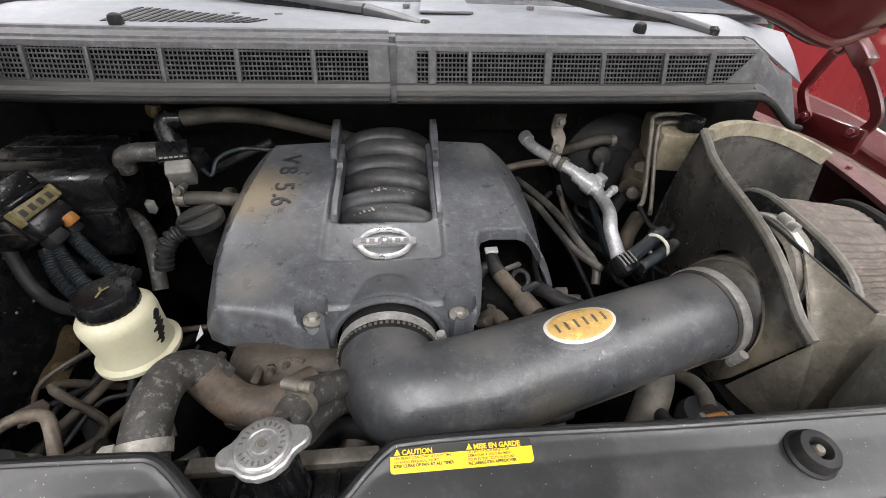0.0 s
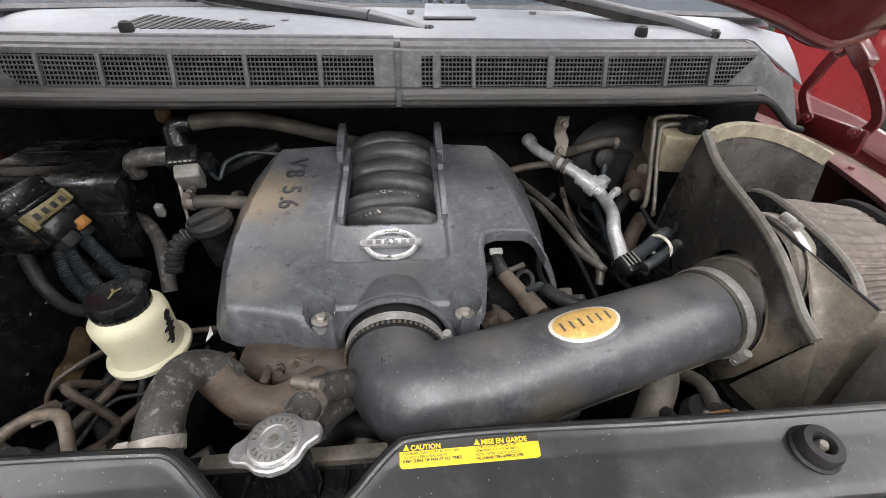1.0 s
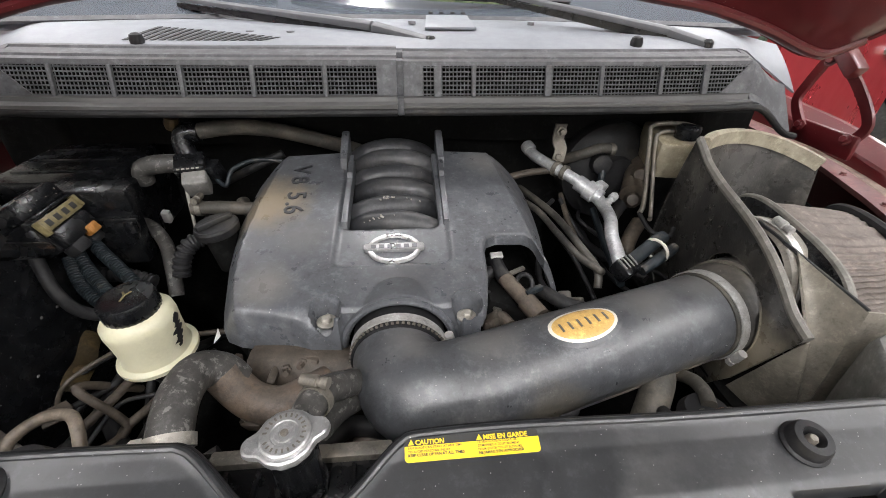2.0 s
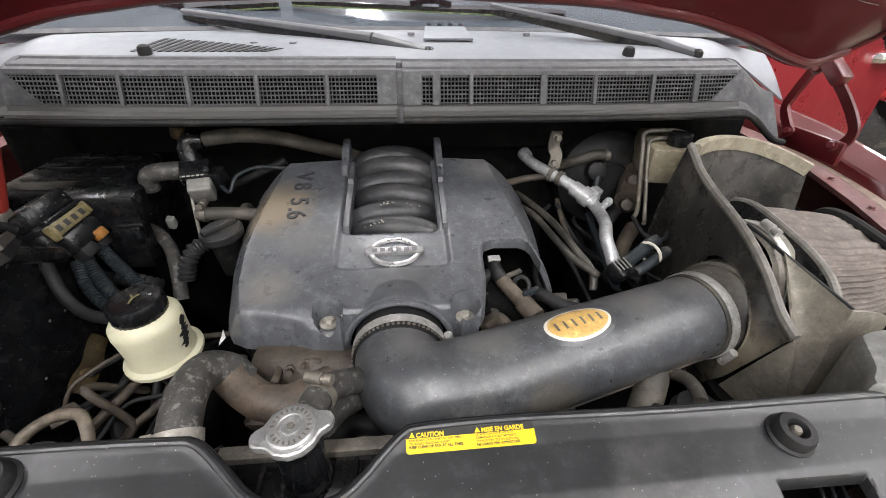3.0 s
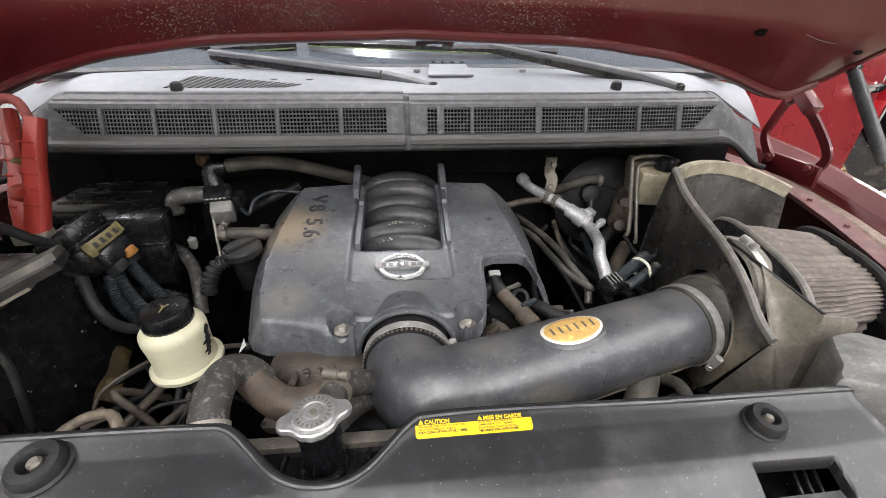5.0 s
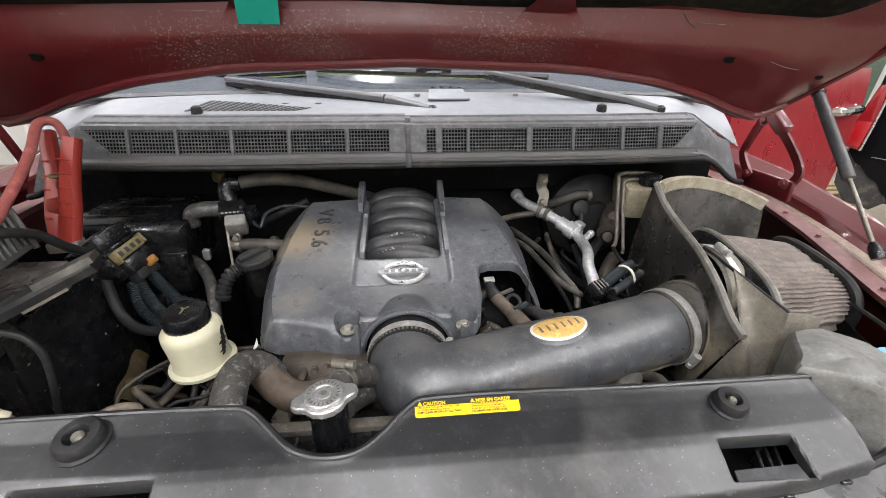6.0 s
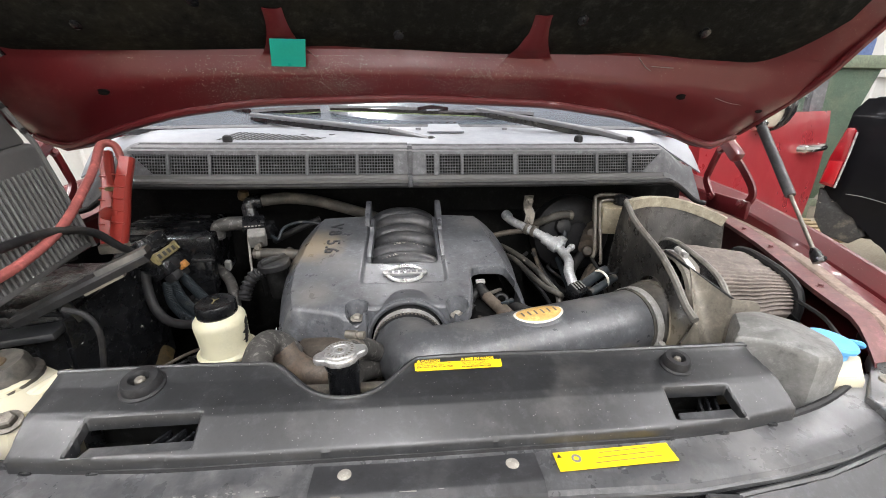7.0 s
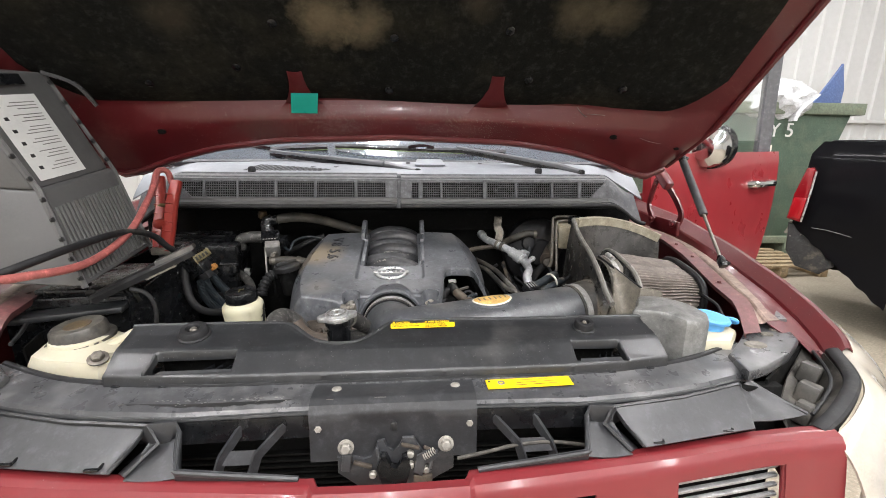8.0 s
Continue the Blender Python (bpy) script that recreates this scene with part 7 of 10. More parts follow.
def spring_clamp(at, d, r, label):
    o = thing("spring_clamp", at, label, "clamp")
    m = along(at, d)
    bm = bmesh.new()
    lathe(bm, [(r, -0.0065), (r + 0.002, -0.0065), (r + 0.002, 0.0065), (r, 0.0065)], m, 32)
    part("band", bm, M_ZINC, o)
    side = m.to_3x3().inverted() @ Vector((-1, 0, 0.25))
    a = math.atan2(side.y, side.x)
    f = m @ Matrix.Rotation(a, 4, "Z") @ pose(r + 0.002, 0, 0)
    bm = bmesh.new()
    prism(bm, [(0.0, -0.010), (0.010, -0.010), (0.014, -0.006), (0.014, 0.006), (0.010, 0.010), (0.0, 0.010)], 0.003, f @ pose(0, 0.001, 0, 90, 0, 0), 0.001)
    part("tab", bm, M_ZINC, o, "pale upright tab")
    bm = bmesh.new()
    prism(bm, [(0.0, -0.006), (0.008, -0.006), (0.010, 0.0), (0.008, 0.006), (0.0, 0.006)], 0.003, m @ Matrix.Rotation(a - 1.7, 4, "Z") @ pose(r + 0.002, 0, 0, 90, 0, 0), 0.001)
    part("ear", bm, M_ZINC, o)
    return o


spring_clamp((-0.250, 0.281, 1.106), (-0.15, 0.85, 0.5), 0.0232, "bright steel spring clamp on the radiator hose")


# ---- reservoir side of the bay ----
def steering_reservoir():
    o = thing("fluid_reservoir", (-0.385, 0.495, 1.0), "yellowed white plastic fluid reservoir with black cap", "reservoir")
    m = pose(-0.384, 0.497, 1.022, 3, -3, 0)
    bm = bmesh.new()
    lathe(bm, [(0.0, -0.012), (0.036, -0.012), (0.05, -0.004), (0.0565, 0.002), (0.0565, 0.008), (0.049, 0.012), (0.0465, 0.02), (0.0475, 0.05), (0.049, 0.07), (0.048, 0.08), (0.042, 0.088), (0.034, 0.092), (0.0, 0.092)], m, 40)
    part("bottle", bm, M_RESV, o)
    bm = bmesh.new()
    prof = [(0.0, 0.088), (0.0355, 0.088), (0.037, 0.092), (0.037, 0.112), (0.035, 0.1165), (0.03, 0.118), (0.0, 0.1165)]
    lathe(bm, prof, m, 60, lambda a: 1 + 0.012 * math.cos(a * 30))
    part("cap", bm, M_BLACK, o, "black ribbed plastic cap")
    bm = bmesh.new()
    for p in (((-0.006, 0.008), (0.0, 0.0)), ((0.006, 0.008), (0.0, 0.0)), ((0, 0), (0.0, -0.012))):
        sweep(bm, [m @ Vector((*p[0], 0.1185)), m @ Vector((*p[1], 0.1185))], 0.0016, 6, 1, flat=0.4)
    part("cap_mark", bm, M_OLIVE, o, "worn yellow mark")
    rnd = random.Random(3)
    edge = [(-14 + 1.1 * k + rnd.uniform(-3, 3), rnd.uniform(4, 17) * math.sin(math.pi * (k + 0.6) / 18) ** 0.6) for k in range(18)]

    def smear(u, v):
        mid, half = edge[min(17, int(v * 17 + 0.5))]
        a = math.radians(mid + (2 * u - 1) * half)
        z = 0.026 + 0.05 * v
        r = 0.0483 + 0.001 * min(1, z / 0.07)
        return m @ Vector((r * math.cos(a), r * math.sin(a), z))

    bm = bmesh.new()
    sheet(bm, smear, 5, 17, 0.0005)
    part("grease_smear", bm, M_INK, o, "black grease smear")
    bm = bmesh.new()
    lathe(bm, [(0, -0.05), (0.012, -0.05), (0.012, -0.01), (0, -0.01)], m @ pose(0.01, -0.01, 0), 14)
    part("outlet", bm, M_RESV, o)
    return o


steering_reservoir()


def battery():
    o = thing("battery", (-0.66, 0.5, 0.95), "dirty black battery box with splash marks", "battery")
    bm = bmesh.new()
    out = [(-0.612, 0.42), (-0.585, 0.64), (-0.81, 0.64), (-0.81, 0.39)]
    prism(bm, out, 0.24, pose(0, 0, 0.92), 0.006)
    part("case", bm, M_BLACK, o)
    bm = bmesh.new()
    box(bm, (-0.70, 0.52, 1.165), (0.20, 0.22, 0.02), bevel=0.005)
    part("lid", bm, M_BLACK, o)
    return o


battery()


def splash_board():
    """The battery side with its lifted top bar, on which the charger leans."""
    o = thing("battery_rail", (-0.6, 0.5, 1.1), "black splashed battery side shield with lifted bar", "shield")
    a, b = Vector((-0.662, 0.392, 1.163)), Vector((-0.468, 0.451, 1.254))
    bm = bmesh.new()
    sweep(bm, [a, a.lerp(b, 0.55), b], 0.021, n=1, ring=[(-1.0, -0.35), (0.75, -0.5), (0.85, 0.05), (0.65, 0.35), (-0.95, 0.4)], smooth=False)
    part("bar", bm, M_RUBBER, o, "dusty black bar")
    bm = bmesh.new()
    sweep(bm, [a.lerp(b, 0.62) + Vector((0, 0, 0.011)), b + Vector((0.002, 0, 0.010))], 0.016, n=1, ring=[(-1, -0.3), (1, -0.3), (0.8, 0.3), (-0.8, 0.3)], smooth=False)
    part("bar_end_plate", bm, M_COUPLER, o, "paler dusty end plate")
    bm = bmesh.new()
    sweep(bm, [a.lerp(b, 0.5) + Vector((0.006, -0.008, -0.012)), a.lerp(b, 0.8) + Vector((0.006, -0.008, -0.012))], 0.007, n=1, ring=[(-1, -0.3), (1, -0.3), (1, 0.3), (-1, 0.3)], smooth=False)
    part("foil_tag", bm, M_DULL, o, "torn dull silver tag")

    def panel(u, v):
        top = Vector((lerp(-0.60, -0.575, u), lerp(0.40, 0.64, u), lerp(1.155, 1.20, u)))
        return Vector((top.x, top.y, lerp(top.z, 0.85, v)))

    bm = bmesh.new()
    sheet(bm, panel, 14, 10, 0.005)
    part("side_panel", bm, M_BLACK, o, "splashed black side panel")
    bm = bmesh.new()
    sheet(bm, lambda u, v: Vector((lerp(-0.82, -0.60, u), lerp(0.36, 0.40, u), lerp(1.13, 0.85, v))), 8, 8, 0.005)
    part("front_panel", bm, M_BLACK, o)
    for p, q in ((a.lerp(b, 0.9), Vector((-0.53, 0.57, 1.17))), (a.lerp(b, 0.3), Vector((-0.60, 0.43, 1.14)))):
        bm = bmesh.new()
        sweep(bm, [p, q], 0.012, 8, 1, smooth=False)
        part("strut", bm, M_BLACK, o)
    rnd = random.Random(21)
    for k in range(30):
        u, v = rnd.uniform(0.02, 0.95), rnd.uniform(0.02, 0.6)
        p = panel(u, v) + Vector((0.0075, -0.002, 0))
        r = rnd.choice((0.0006, 0.0008, 0.0008, 0.0012, 0.0012, 0.0017, 0.0028))
        bm = bmesh.new()
        lathe(bm, [(r, 0), (r * 0.7, 0.0005), (0, 0.0006)], along(p, (1, -0.1, 0)) @ Matrix.Diagonal((1, rnd.uniform(0.5, 1.0), 1, 1)), 8)
        part("splash_mark", bm, M_PALE, o)
    bm = bmesh.new()
    sweep(bm, [(-0.575, 0.38, 1.185), (-0.545, 0.38, 1.175), (-0.53, 0.38, 1.145), (-0.534, 0.38, 1.10), (-0.55, 0.38, 1.02)], 0.005, 10, 5)
    part("drain_hose", bm, M_RUBBER, o, "thin dusty rubber drain hose")
    bm = bmesh.new()
    box(bm, (-0.70, 0.375, 1.135), (0.21, 0.05, 0.014), (0, -3, 10), bevel=0.004)
    part("front_rail", bm, M_SHROUD, o)
    return o


splash_board()


def fuse_box():
    o = thing("fuse_box", (-0.6, 0.85, 1.03), "black dusty fuse box with stepped lid", "fuse box")
    bm = bmesh.new()
    box(bm, (-0.64, 0.87, 1.09), (0.21, 0.23, 0.12), (0, 0, 3), bevel=0.01)
    part("base", bm, M_BLACK, o)
    bm = bmesh.new()
    prism(bm, [(-0.75, 0.755), (-0.545, 0.755), (-0.530, 0.80), (-0.540, 0.97), (-0.75, 0.97)], 0.045, pose(0, 0, 1.155), 0.010)
    lid = part("lid", bm, M_BLACK, o)
    for y in (0.80, 0.86, 0.92):
        bm = bmesh.new()
        box(bm, (-0.645, y, 1.2015), (0.16, 0.007, 0.004), bevel=0.001)
        part("lid_rib", bm, M_BLACK, lid)
    bm = bmesh.new()
    box(bm, (-0.545, 0.728, 1.175), (0.135, 0.055, 0.062), (6, 0, 3), bevel=0.008)
    part("front_step", bm, M_BLACK, o)
    bm = bmesh.new()
    box(bm, (-0.545, 0.700, 1.148), (0.145, 0.014, 0.010), (0, 0, 3), bevel=0.003)
    part("lid_lip", bm, M_BLACK, o)
    bm = bmesh.new()
    box(bm, (-0.545, 0.716, 1.10), (0.125, 0.04, 0.09), (0, 0, 3), bevel=0.006)
    part("lower_case", bm, M_BLACK, o)
    for x in (-0.485, -0.60):
        bm = bmesh.new()
        box(bm, (x, 0.694, 1.132), (0.018, 0.010, 0.034), bevel=0.003)
        part("latch", bm, M_BLACK, o)
    return o


fuse_box()


def relay_block():
    o = thing("relay_block", (-0.56, 0.65, 1.12), "grimy black relay block with olive fuse strip and amber plug", "relay block")
    m = axes((-0.552, 0.650, 1.180), (0, 1, 0.02), (-0.5, 0, 0.86))

    def piece(name, material, *boxes, label="", parent=None):
        bm = bmesh.new()
        for c, size, bevel in boxes:
            box(bm, c, size, bevel=bevel)
        bm.transform(m)
        return part(name, bm, material, parent or o, label)

    piece("body", M_BLACK, ((0, -0.004, -0.034), (0.092, 0.066, 0.06), 0.004))
    head = piece("head", M_BLACK, ((-0.003, 0.040, -0.032), (0.098, 0.030, 0.07), 0.006), ((0.005, 0.0225, -0.006), (0.086, 0.006, 0.022), 0.002))
    piece("head_ridge", M_BLACK, ((-0.003, 0.056, -0.045), (0.08, 0.006, 0.03), 0.002), parent=head)
    strip = piece("fuse_strip", M_OLIVE, ((0, 0.006, 0.001), (0.088, 0.021, 0.012), 0.002), ((-0.043, 0.004, 0.004), (0.006, 0.026, 0.014), 0.002), ((0.043, 0.008, 0.004), (0.006, 0.022, 0.014), 0.002), label="olive plastic fuse strip")
    for k in range(4):
        piece("fuse_window", M_INK, ((-0.028 + k * 0.019, 0.006, 0.0065), (0.011, 0.011, 0.002), 0.001), parent=strip)
    piece("lower_step", M_BLACK, ((-0.002, -0.022, -0.006), (0.080, 0.032, 0.03), 0.005))
    piece("amber_plug", M_AMBER, ((0.016, -0.037, 0.006), (0.024, 0.017, 0.014), 0.003), label="amber plastic plug")
    piece("boot", M_RUBBER, ((-0.022, -0.045, -0.004), (0.034, 0.022, 0.026), 0.006), label="dusty rubber boot")
    piece("boot", M_RUBBER, ((0.018, -0.052, -0.010), (0.030, 0.018, 0.024), 0.006))
    piece("side_clip", M_BLACK, ((-0.055, -0.002, -0.01), (0.014, 0.03, 0.02), 0.004))
    piece("stand", M_BLACK, ((0, -0.06, -0.07), (0.05, 0.09, 0.03), 0.004))
    rnd = random.Random(8)
    for k in range(14):
        bm = bmesh.new()
        c = (rnd.uniform(-0.046, 0.042), 0.0555, rnd.uniform(-0.06, -0.005)) if k % 2 else (rnd.uniform(-0.045, 0.04), rnd.uniform(0.03, 0.052), 0.0035)
        box(bm, c, (rnd.uniform(0.001, 0.005), 0.0012 if k % 2 else rnd.uniform(0.0008, 0.003), 0.003 if k % 2 else 0.001), (0, rnd.uniform(0, 60), 0), bevel=0)
        bm.transform(m)
        part("scuff", bm, M_DULL, head)
    return o


relay_block()
for k, (pts, r) in enumerate((
        ([(-0.536, 0.662, 1.130), (-0.505, 0.640, 1.108), (-0.466, 0.613, 1.083), (-0.43, 0.585, 1.06)], 0.0098),
        ([(-0.540, 0.630, 1.130), (-0.515, 0.605, 1.100), (-0.475, 0.575, 1.075), (-0.43, 0.555, 1.06)], 0.0098),
        ([(-0.545, 0.618, 1.125), (-0.525, 0.590, 1.090), (-0.485, 0.565, 1.065), (-0.43, 0.55, 1.05)], 0.0095))):
    hose(pts, r, M_CONDUIT, "blue-black corrugated wiring conduit", name="wiring_conduit", ridge=0.0045)
hose([(-0.572, 0.602, 1.175), (-0.568, 0.588, 1.13), (-0.552, 0.572, 1.085), (-0.515, 0.555, 1.062), (-0.46, 0.545, 1.062), (-0.40, 0.555, 1.075)], 0.0095, M_RUBBER, "black rubber-wrapped cable loop", name="cable")
hose([(-0.548, 0.80, 1.085), (-0.50, 0.765, 1.10), (-0.456, 0.722, 1.086), (-0.428, 0.67, 1.06), (-0.42, 0.64, 1.02)], 0.0125, M_HOSE, "black rubber hose beside the fuse box", name="hose")
hose([(-0.55, 0.66, 1.06), (-0.49, 0.64, 1.07), (-0.44, 0.63, 1.06)], 0.012, M_RUBBER, "thick black wiring bundle", name="wiring_bundle", ridge=0.012)


def purge_valve():
    o = thing("purge_valve", (-0.405, 0.82, 1.16), "black purge valve with grey solenoid body", "valve")
    bm = bmesh.new()
    box(bm, (-0.401, 0.797, 1.172), (0.044, 0.03, 0.048), (35, 0, 14), bevel=0.005, seg=3, taper=1.0)
    sol = part("solenoid", bm, M_PALE, o, "pale grey plastic solenoid")
    for k in range(5):
        bm = bmesh.new()
        box(bm, (-0.424 + k * 0.008, 0.7895 + 0.002 * k, 1.2035), (0.005, 0.003, 0.004), (35, 0, 14), bevel=0)
        part("print_mark", bm, M_ZINC, sol)
    bm = bmesh.new()
    box(bm, (-0.412, 0.815, 1.202), (0.054, 0.04, 0.032), (35, 0, 14), bevel=0.005)
    box(bm, (-0.412, 0.800, 1.196), (0.046, 0.012, 0.012), (35, 0, 14), bevel=0.003)
    box(bm, (-0.388, 0.815, 1.212), (0.012, 0.03, 0.022), (35, 0, 14), bevel=0.003)
    part("body", bm, M_BLACK, o)
    bm = bmesh.new()
    sweep(bm, [(-0.42, 0.835, 1.205), (-0.428, 0.845, 1.24), (-0.42, 0.85, 1.255), (-0.395, 0.852, 1.256)], 0.019, 14, 5)
    part("elbow", bm, M_BLACK, o)
    bm = bmesh.new()
    sweep(bm, [(-0.435, 0.82, 1.205), (-0.47, 0.812, 1.207), (-0.500, 0.812, 1.198), (-0.508, 0.818, 1.17)], 0.018, 14, 5)
    part("side_pipe", bm, M_HOSE, o, "mottled side pipe")
    bm = bmesh.new()
    box(bm, (-0.375, 0.825, 1.185), (0.03, 0.03, 0.045), (20, 0, -10), bevel=0.005)
    part("plug", bm, M_BLACK, o)
    bm = bmesh.new()
    lathe(bm, [(0.012, -0.012), (0.015, 0.0), (0.012, 0.012), (0, 0.014)], along((-0.445, 0.862, 1.272), (0.3, -0.2, 1)), 10)
    part("rusty_bolt", bm, M_RUST, o, "rusty bolt head")
    bm = bmesh.new()
    sweep(bm, [(-0.42, 0.83, 1.15), (-0.415, 0.82, 1.09), (-0.405, 0.81, 1.0)], 0.006, 8, 3)
    part("bracket", bm, M_DARK, o)
    return o


purge_valve()
hose([(-0.395, 0.852, 1.258), (-0.34, 0.862, 1.262), (-0.28, 0.885, 1.252), (-0.22, 0.905, 1.232), (-0.15, 0.925, 1.205), (-0.09, 0.94, 1.18)], 0.0155, M_OLDHOSE, "weathered grey rubber breather hose", name="breather_hose", seg=18)
hose([(-0.375, 0.82, 1.175), (-0.35, 0.80, 1.165), (-0.338, 0.82, 1.19), (-0.30, 0.85, 1.198), (-0.24, 0.87, 1.185)], 0.0042, M_CONDUIT, "thin grey vacuum hose", name="vacuum_hose")
hose([(-0.392, 0.733, 1.150), (-0.34, 0.735, 1.150), (-0.27, 0.742, 1.14)], 0.0125, M_OLDHOSE, "dusty grey coolant hose", (((-0.378, 0.7335, 1.150), (1, 0, 0), 0.0128, 1.5),), name="coolant_hose")
hose([(-0.425, 0.80, 1.175), (-0.418, 0.775, 1.12), (-0.412, 0.755, 1.07)], 0.0032, M_BOLT, "bare metal dipstick tube", name="dipstick_tube")
hose([(-0.345, 0.83, 1.10), (-0.32, 0.80, 1.13), (-0.31, 0.75, 1.15), (-0.29, 0.74, 1.12)], 0.008, M_OLDHOSE, "thin dusty metal pipe", name="pipe")
hose([(-0.40, 0.93, 1.12), (-0.33, 0.90, 1.16), (-0.26, 0.91, 1.19)], 0.009, M_RUBBER, "black rubber-covered metal pipe behind the engine", name="pipe")


def oil_filler():
    o = thing("oil_filler", (-0.315, 0.64, 1.1), "black ribbed oil filler cap on its neck", "oil cap")
    m = pose(-0.318, 0.658, 1.122, 4, -6, 0)
    bm = bmesh.new()
    lathe(bm, [(0.024, -0.05), (0.026, 0.02), (0.0, 0.02)], m, 24)
    part("neck", bm, M_DARK, o)
    bm = bmesh.new()
    lathe(bm, [(0.03, 0.02), (0.0355, 0.022), (0.0365, 0.034), (0.034, 0.038), (0, 0.038)], m, 60, lambda a: 1 + 0.014 * math.cos(a * 24))
    part("cap", bm, M_RUBBER, o)
    bm = bmesh.new()
    box(bm, m @ Vector((0, 0, 0.041)), (0.062, 0.012, 0.012), (0, -6, 42), bevel=0.004)
    part("grip", bm, M_RUBBER, o)
    return o


oil_filler()
hose([(-0.345, 0.652, 1.135), (-0.366, 0.640, 1.128), (-0.380, 0.628, 1.105), (-0.385, 0.62, 1.08)], 0.0135, M_RUBBER, "grimy black ribbed bellows hose", name="bellows_hose", ridge=0.009)


def white_clip():
    bm = bmesh.new()
    box(bm, (-0.500, 0.83, 1.085), (0.016, 0.014, 0.03), (20, 10, 0), bevel=0.003)
    single("wire_plug", bm, M_WHITE, "small pale plastic wire plug", "plug")
    bm = bmesh.new()
    prism(bm, [(0, 0), (0.012, 0.012), (0.011, 0.026), (0.007, 0.016), (0.002, 0.006)], 0.001, axes((-0.285, 0.47, 1.06), (1, 0.1, 0), (0, 0.2, 1)))
    single("paper_tag", bm, M_WHITE, "torn white paper tag beside the engine cover", "tag")


white_clip()


# lower clutter by the reservoir
def rusty_bracket():
    o = thing("rusty_bracket", (-0.52, 0.47, 0.96), "rusty orange steel bracket with bolt", "bracket")
    bm = bmesh.new()
    sheet(bm, lambda u, v: Vector((lerp(-0.552, -0.576, u) + 0.030 * v * (1 - 0.35 * u), lerp(0.488, 0.605, u), lerp(0.957, 0.972, u) - 0.016 * v * v + 0.004 * math.sin(u * 9))), 12, 6, 0.005)
    part("plate", bm, M_BRACKET, o)
    hexbolt(o, (-0.545, 0.525, 0.958), (0.3, -0.3, 1), 0.0085, M_RUST)
    bm = bmesh.new()
    prism(bm, [(-0.018, -0.014), (0.014, -0.014), (0.02, 0.0), (0.014, 0.014), (-0.018, 0.014)], 0.004, axes((-0.512, 0.43, 0.975), (0.8, 0.55, 0.05), (-0.5, 0.8, 0.3)), 0.001)
    part("tab", bm, M_GRIME, o, "dusty brown drilled tab")
    return o


rusty_bracket()
rnd = random.Random(77)
for k in range(11):
    x0, y0 = rnd.uniform(-0.57, -0.36), rnd.uniform(0.36, 0.5)
    pts = [(x0, y0, rnd.uniform(0.92, 0.99)), (x0 + rnd.uniform(-0.03, 0.05), y0 + rnd.uniform(0.02, 0.06), rnd.uniform(0.95, 1.02)), (x0 + rnd.uniform(-0.02, 0.1), y0 + rnd.uniform(0.06, 0.12), rnd.uniform(0.95, 1.03)), (x0 + rnd.uniform(0.0, 0.12), y0 + rnd.uniform(0.1, 0.16), rnd.uniform(0.9, 1.0))]
    mt, text, nm = ((M_RUBBER, "thin black rubber hose in the bay", "hose"), (M_RUBBER, "black rubber hose deep in the bay", "hose"), (M_GRIME, "grimy brown metal pipe in the bay", "pipe"), (M_RUBBER, "dusty black wiring hose in the bay", "hose"))[k % 4]
    hose(pts, rnd.uniform(0.003, 0.0065), mt, text, name=nm)
hose([(-0.44, 0.58, 1.0), (-0.46, 0.50, 0.97), (-0.475, 0.43, 0.95), (-0.49, 0.38, 0.95)], 0.010, M_RUBBER, "black rubber hose in the bay", name="hose")
hose([(-0.41, 0.56, 0.99), (-0.44, 0.46, 0.98), (-0.47, 0.40, 0.97)], 0.007, M_GRIME, "grimy brown metal pipe", name="pipe")
hose([(-0.37, 0.49, 1.0), (-0.385, 0.45, 0.97), (-0.42, 0.42, 0.95), (-0.43, 0.38, 0.94)], 0.007, M_GRIME, "thin grimy metal pipe", name="pipe")
hose([(-0.36, 0.48, 1.0), (-0.35, 0.44, 0.97), (-0.33, 0.40, 0.94)], 0.010, M_DULL, "dull metal bracket strut", name="pipe")
hose([(-0.505, 0.33, 0.985), (-0.500, 0.352, 1.022), (-0.478, 0.380, 1.030), (-0.440, 0.380, 1.036), (-0.418, 0.360, 1.034), (-0.408, 0.335, 1.01)], 0.0076, M_PIPE, "bent dusty metal pipe", name="pipe")
hose([(-0.45, 0.43, 0.95), (-0.40, 0.38, 0.93), (-0.33, 0.36, 0.92), (-0.28, 0.38, 0.93)], 0.012, M_RUBBER, "black rubber lower radiator hose", name="hose")
hose([(-0.57, 0.40, 0.98), (-0.50, 0.36, 0.99), (-0.44, 0.345, 1.0)], 0.006, M_DULL, "dull flat metal strap", name="pipe")


def amber_fitting(x, y, z):
    o = thing("pipe_fitting", (x, y, z), "rusty pipe fitting with amber seal", "fitting", "amber pipe fittings")
    bm = bmesh.new()
    lathe(bm, [(0.0, -0.03), (0.03, -0.03), (0.034, -0.01), (0.028, 0.004), (0, 0.006)], pose(x, y, z), 20)
    part("base", bm, M_RUBBER, o)
    bm = bmesh.new()
    lathe(bm, [(0, -0.013), (0.0095, -0.013), (0.0095, 0.013), (0, 0.013)], along((x, y - 0.012, z + 0.008), (1, 0.1, 0)), 14)
    part("seal", bm, M_AMBER, o, "amber plastic seal")
    for s in (-1, 1):
        bm = bmesh.new()
        box(bm, (x + s * 0.018, y - 0.012, z + 0.01), (0.008, 0.014, 0.016), bevel=0.002)
        part("jaw", bm, M_DULL, o)
    return o


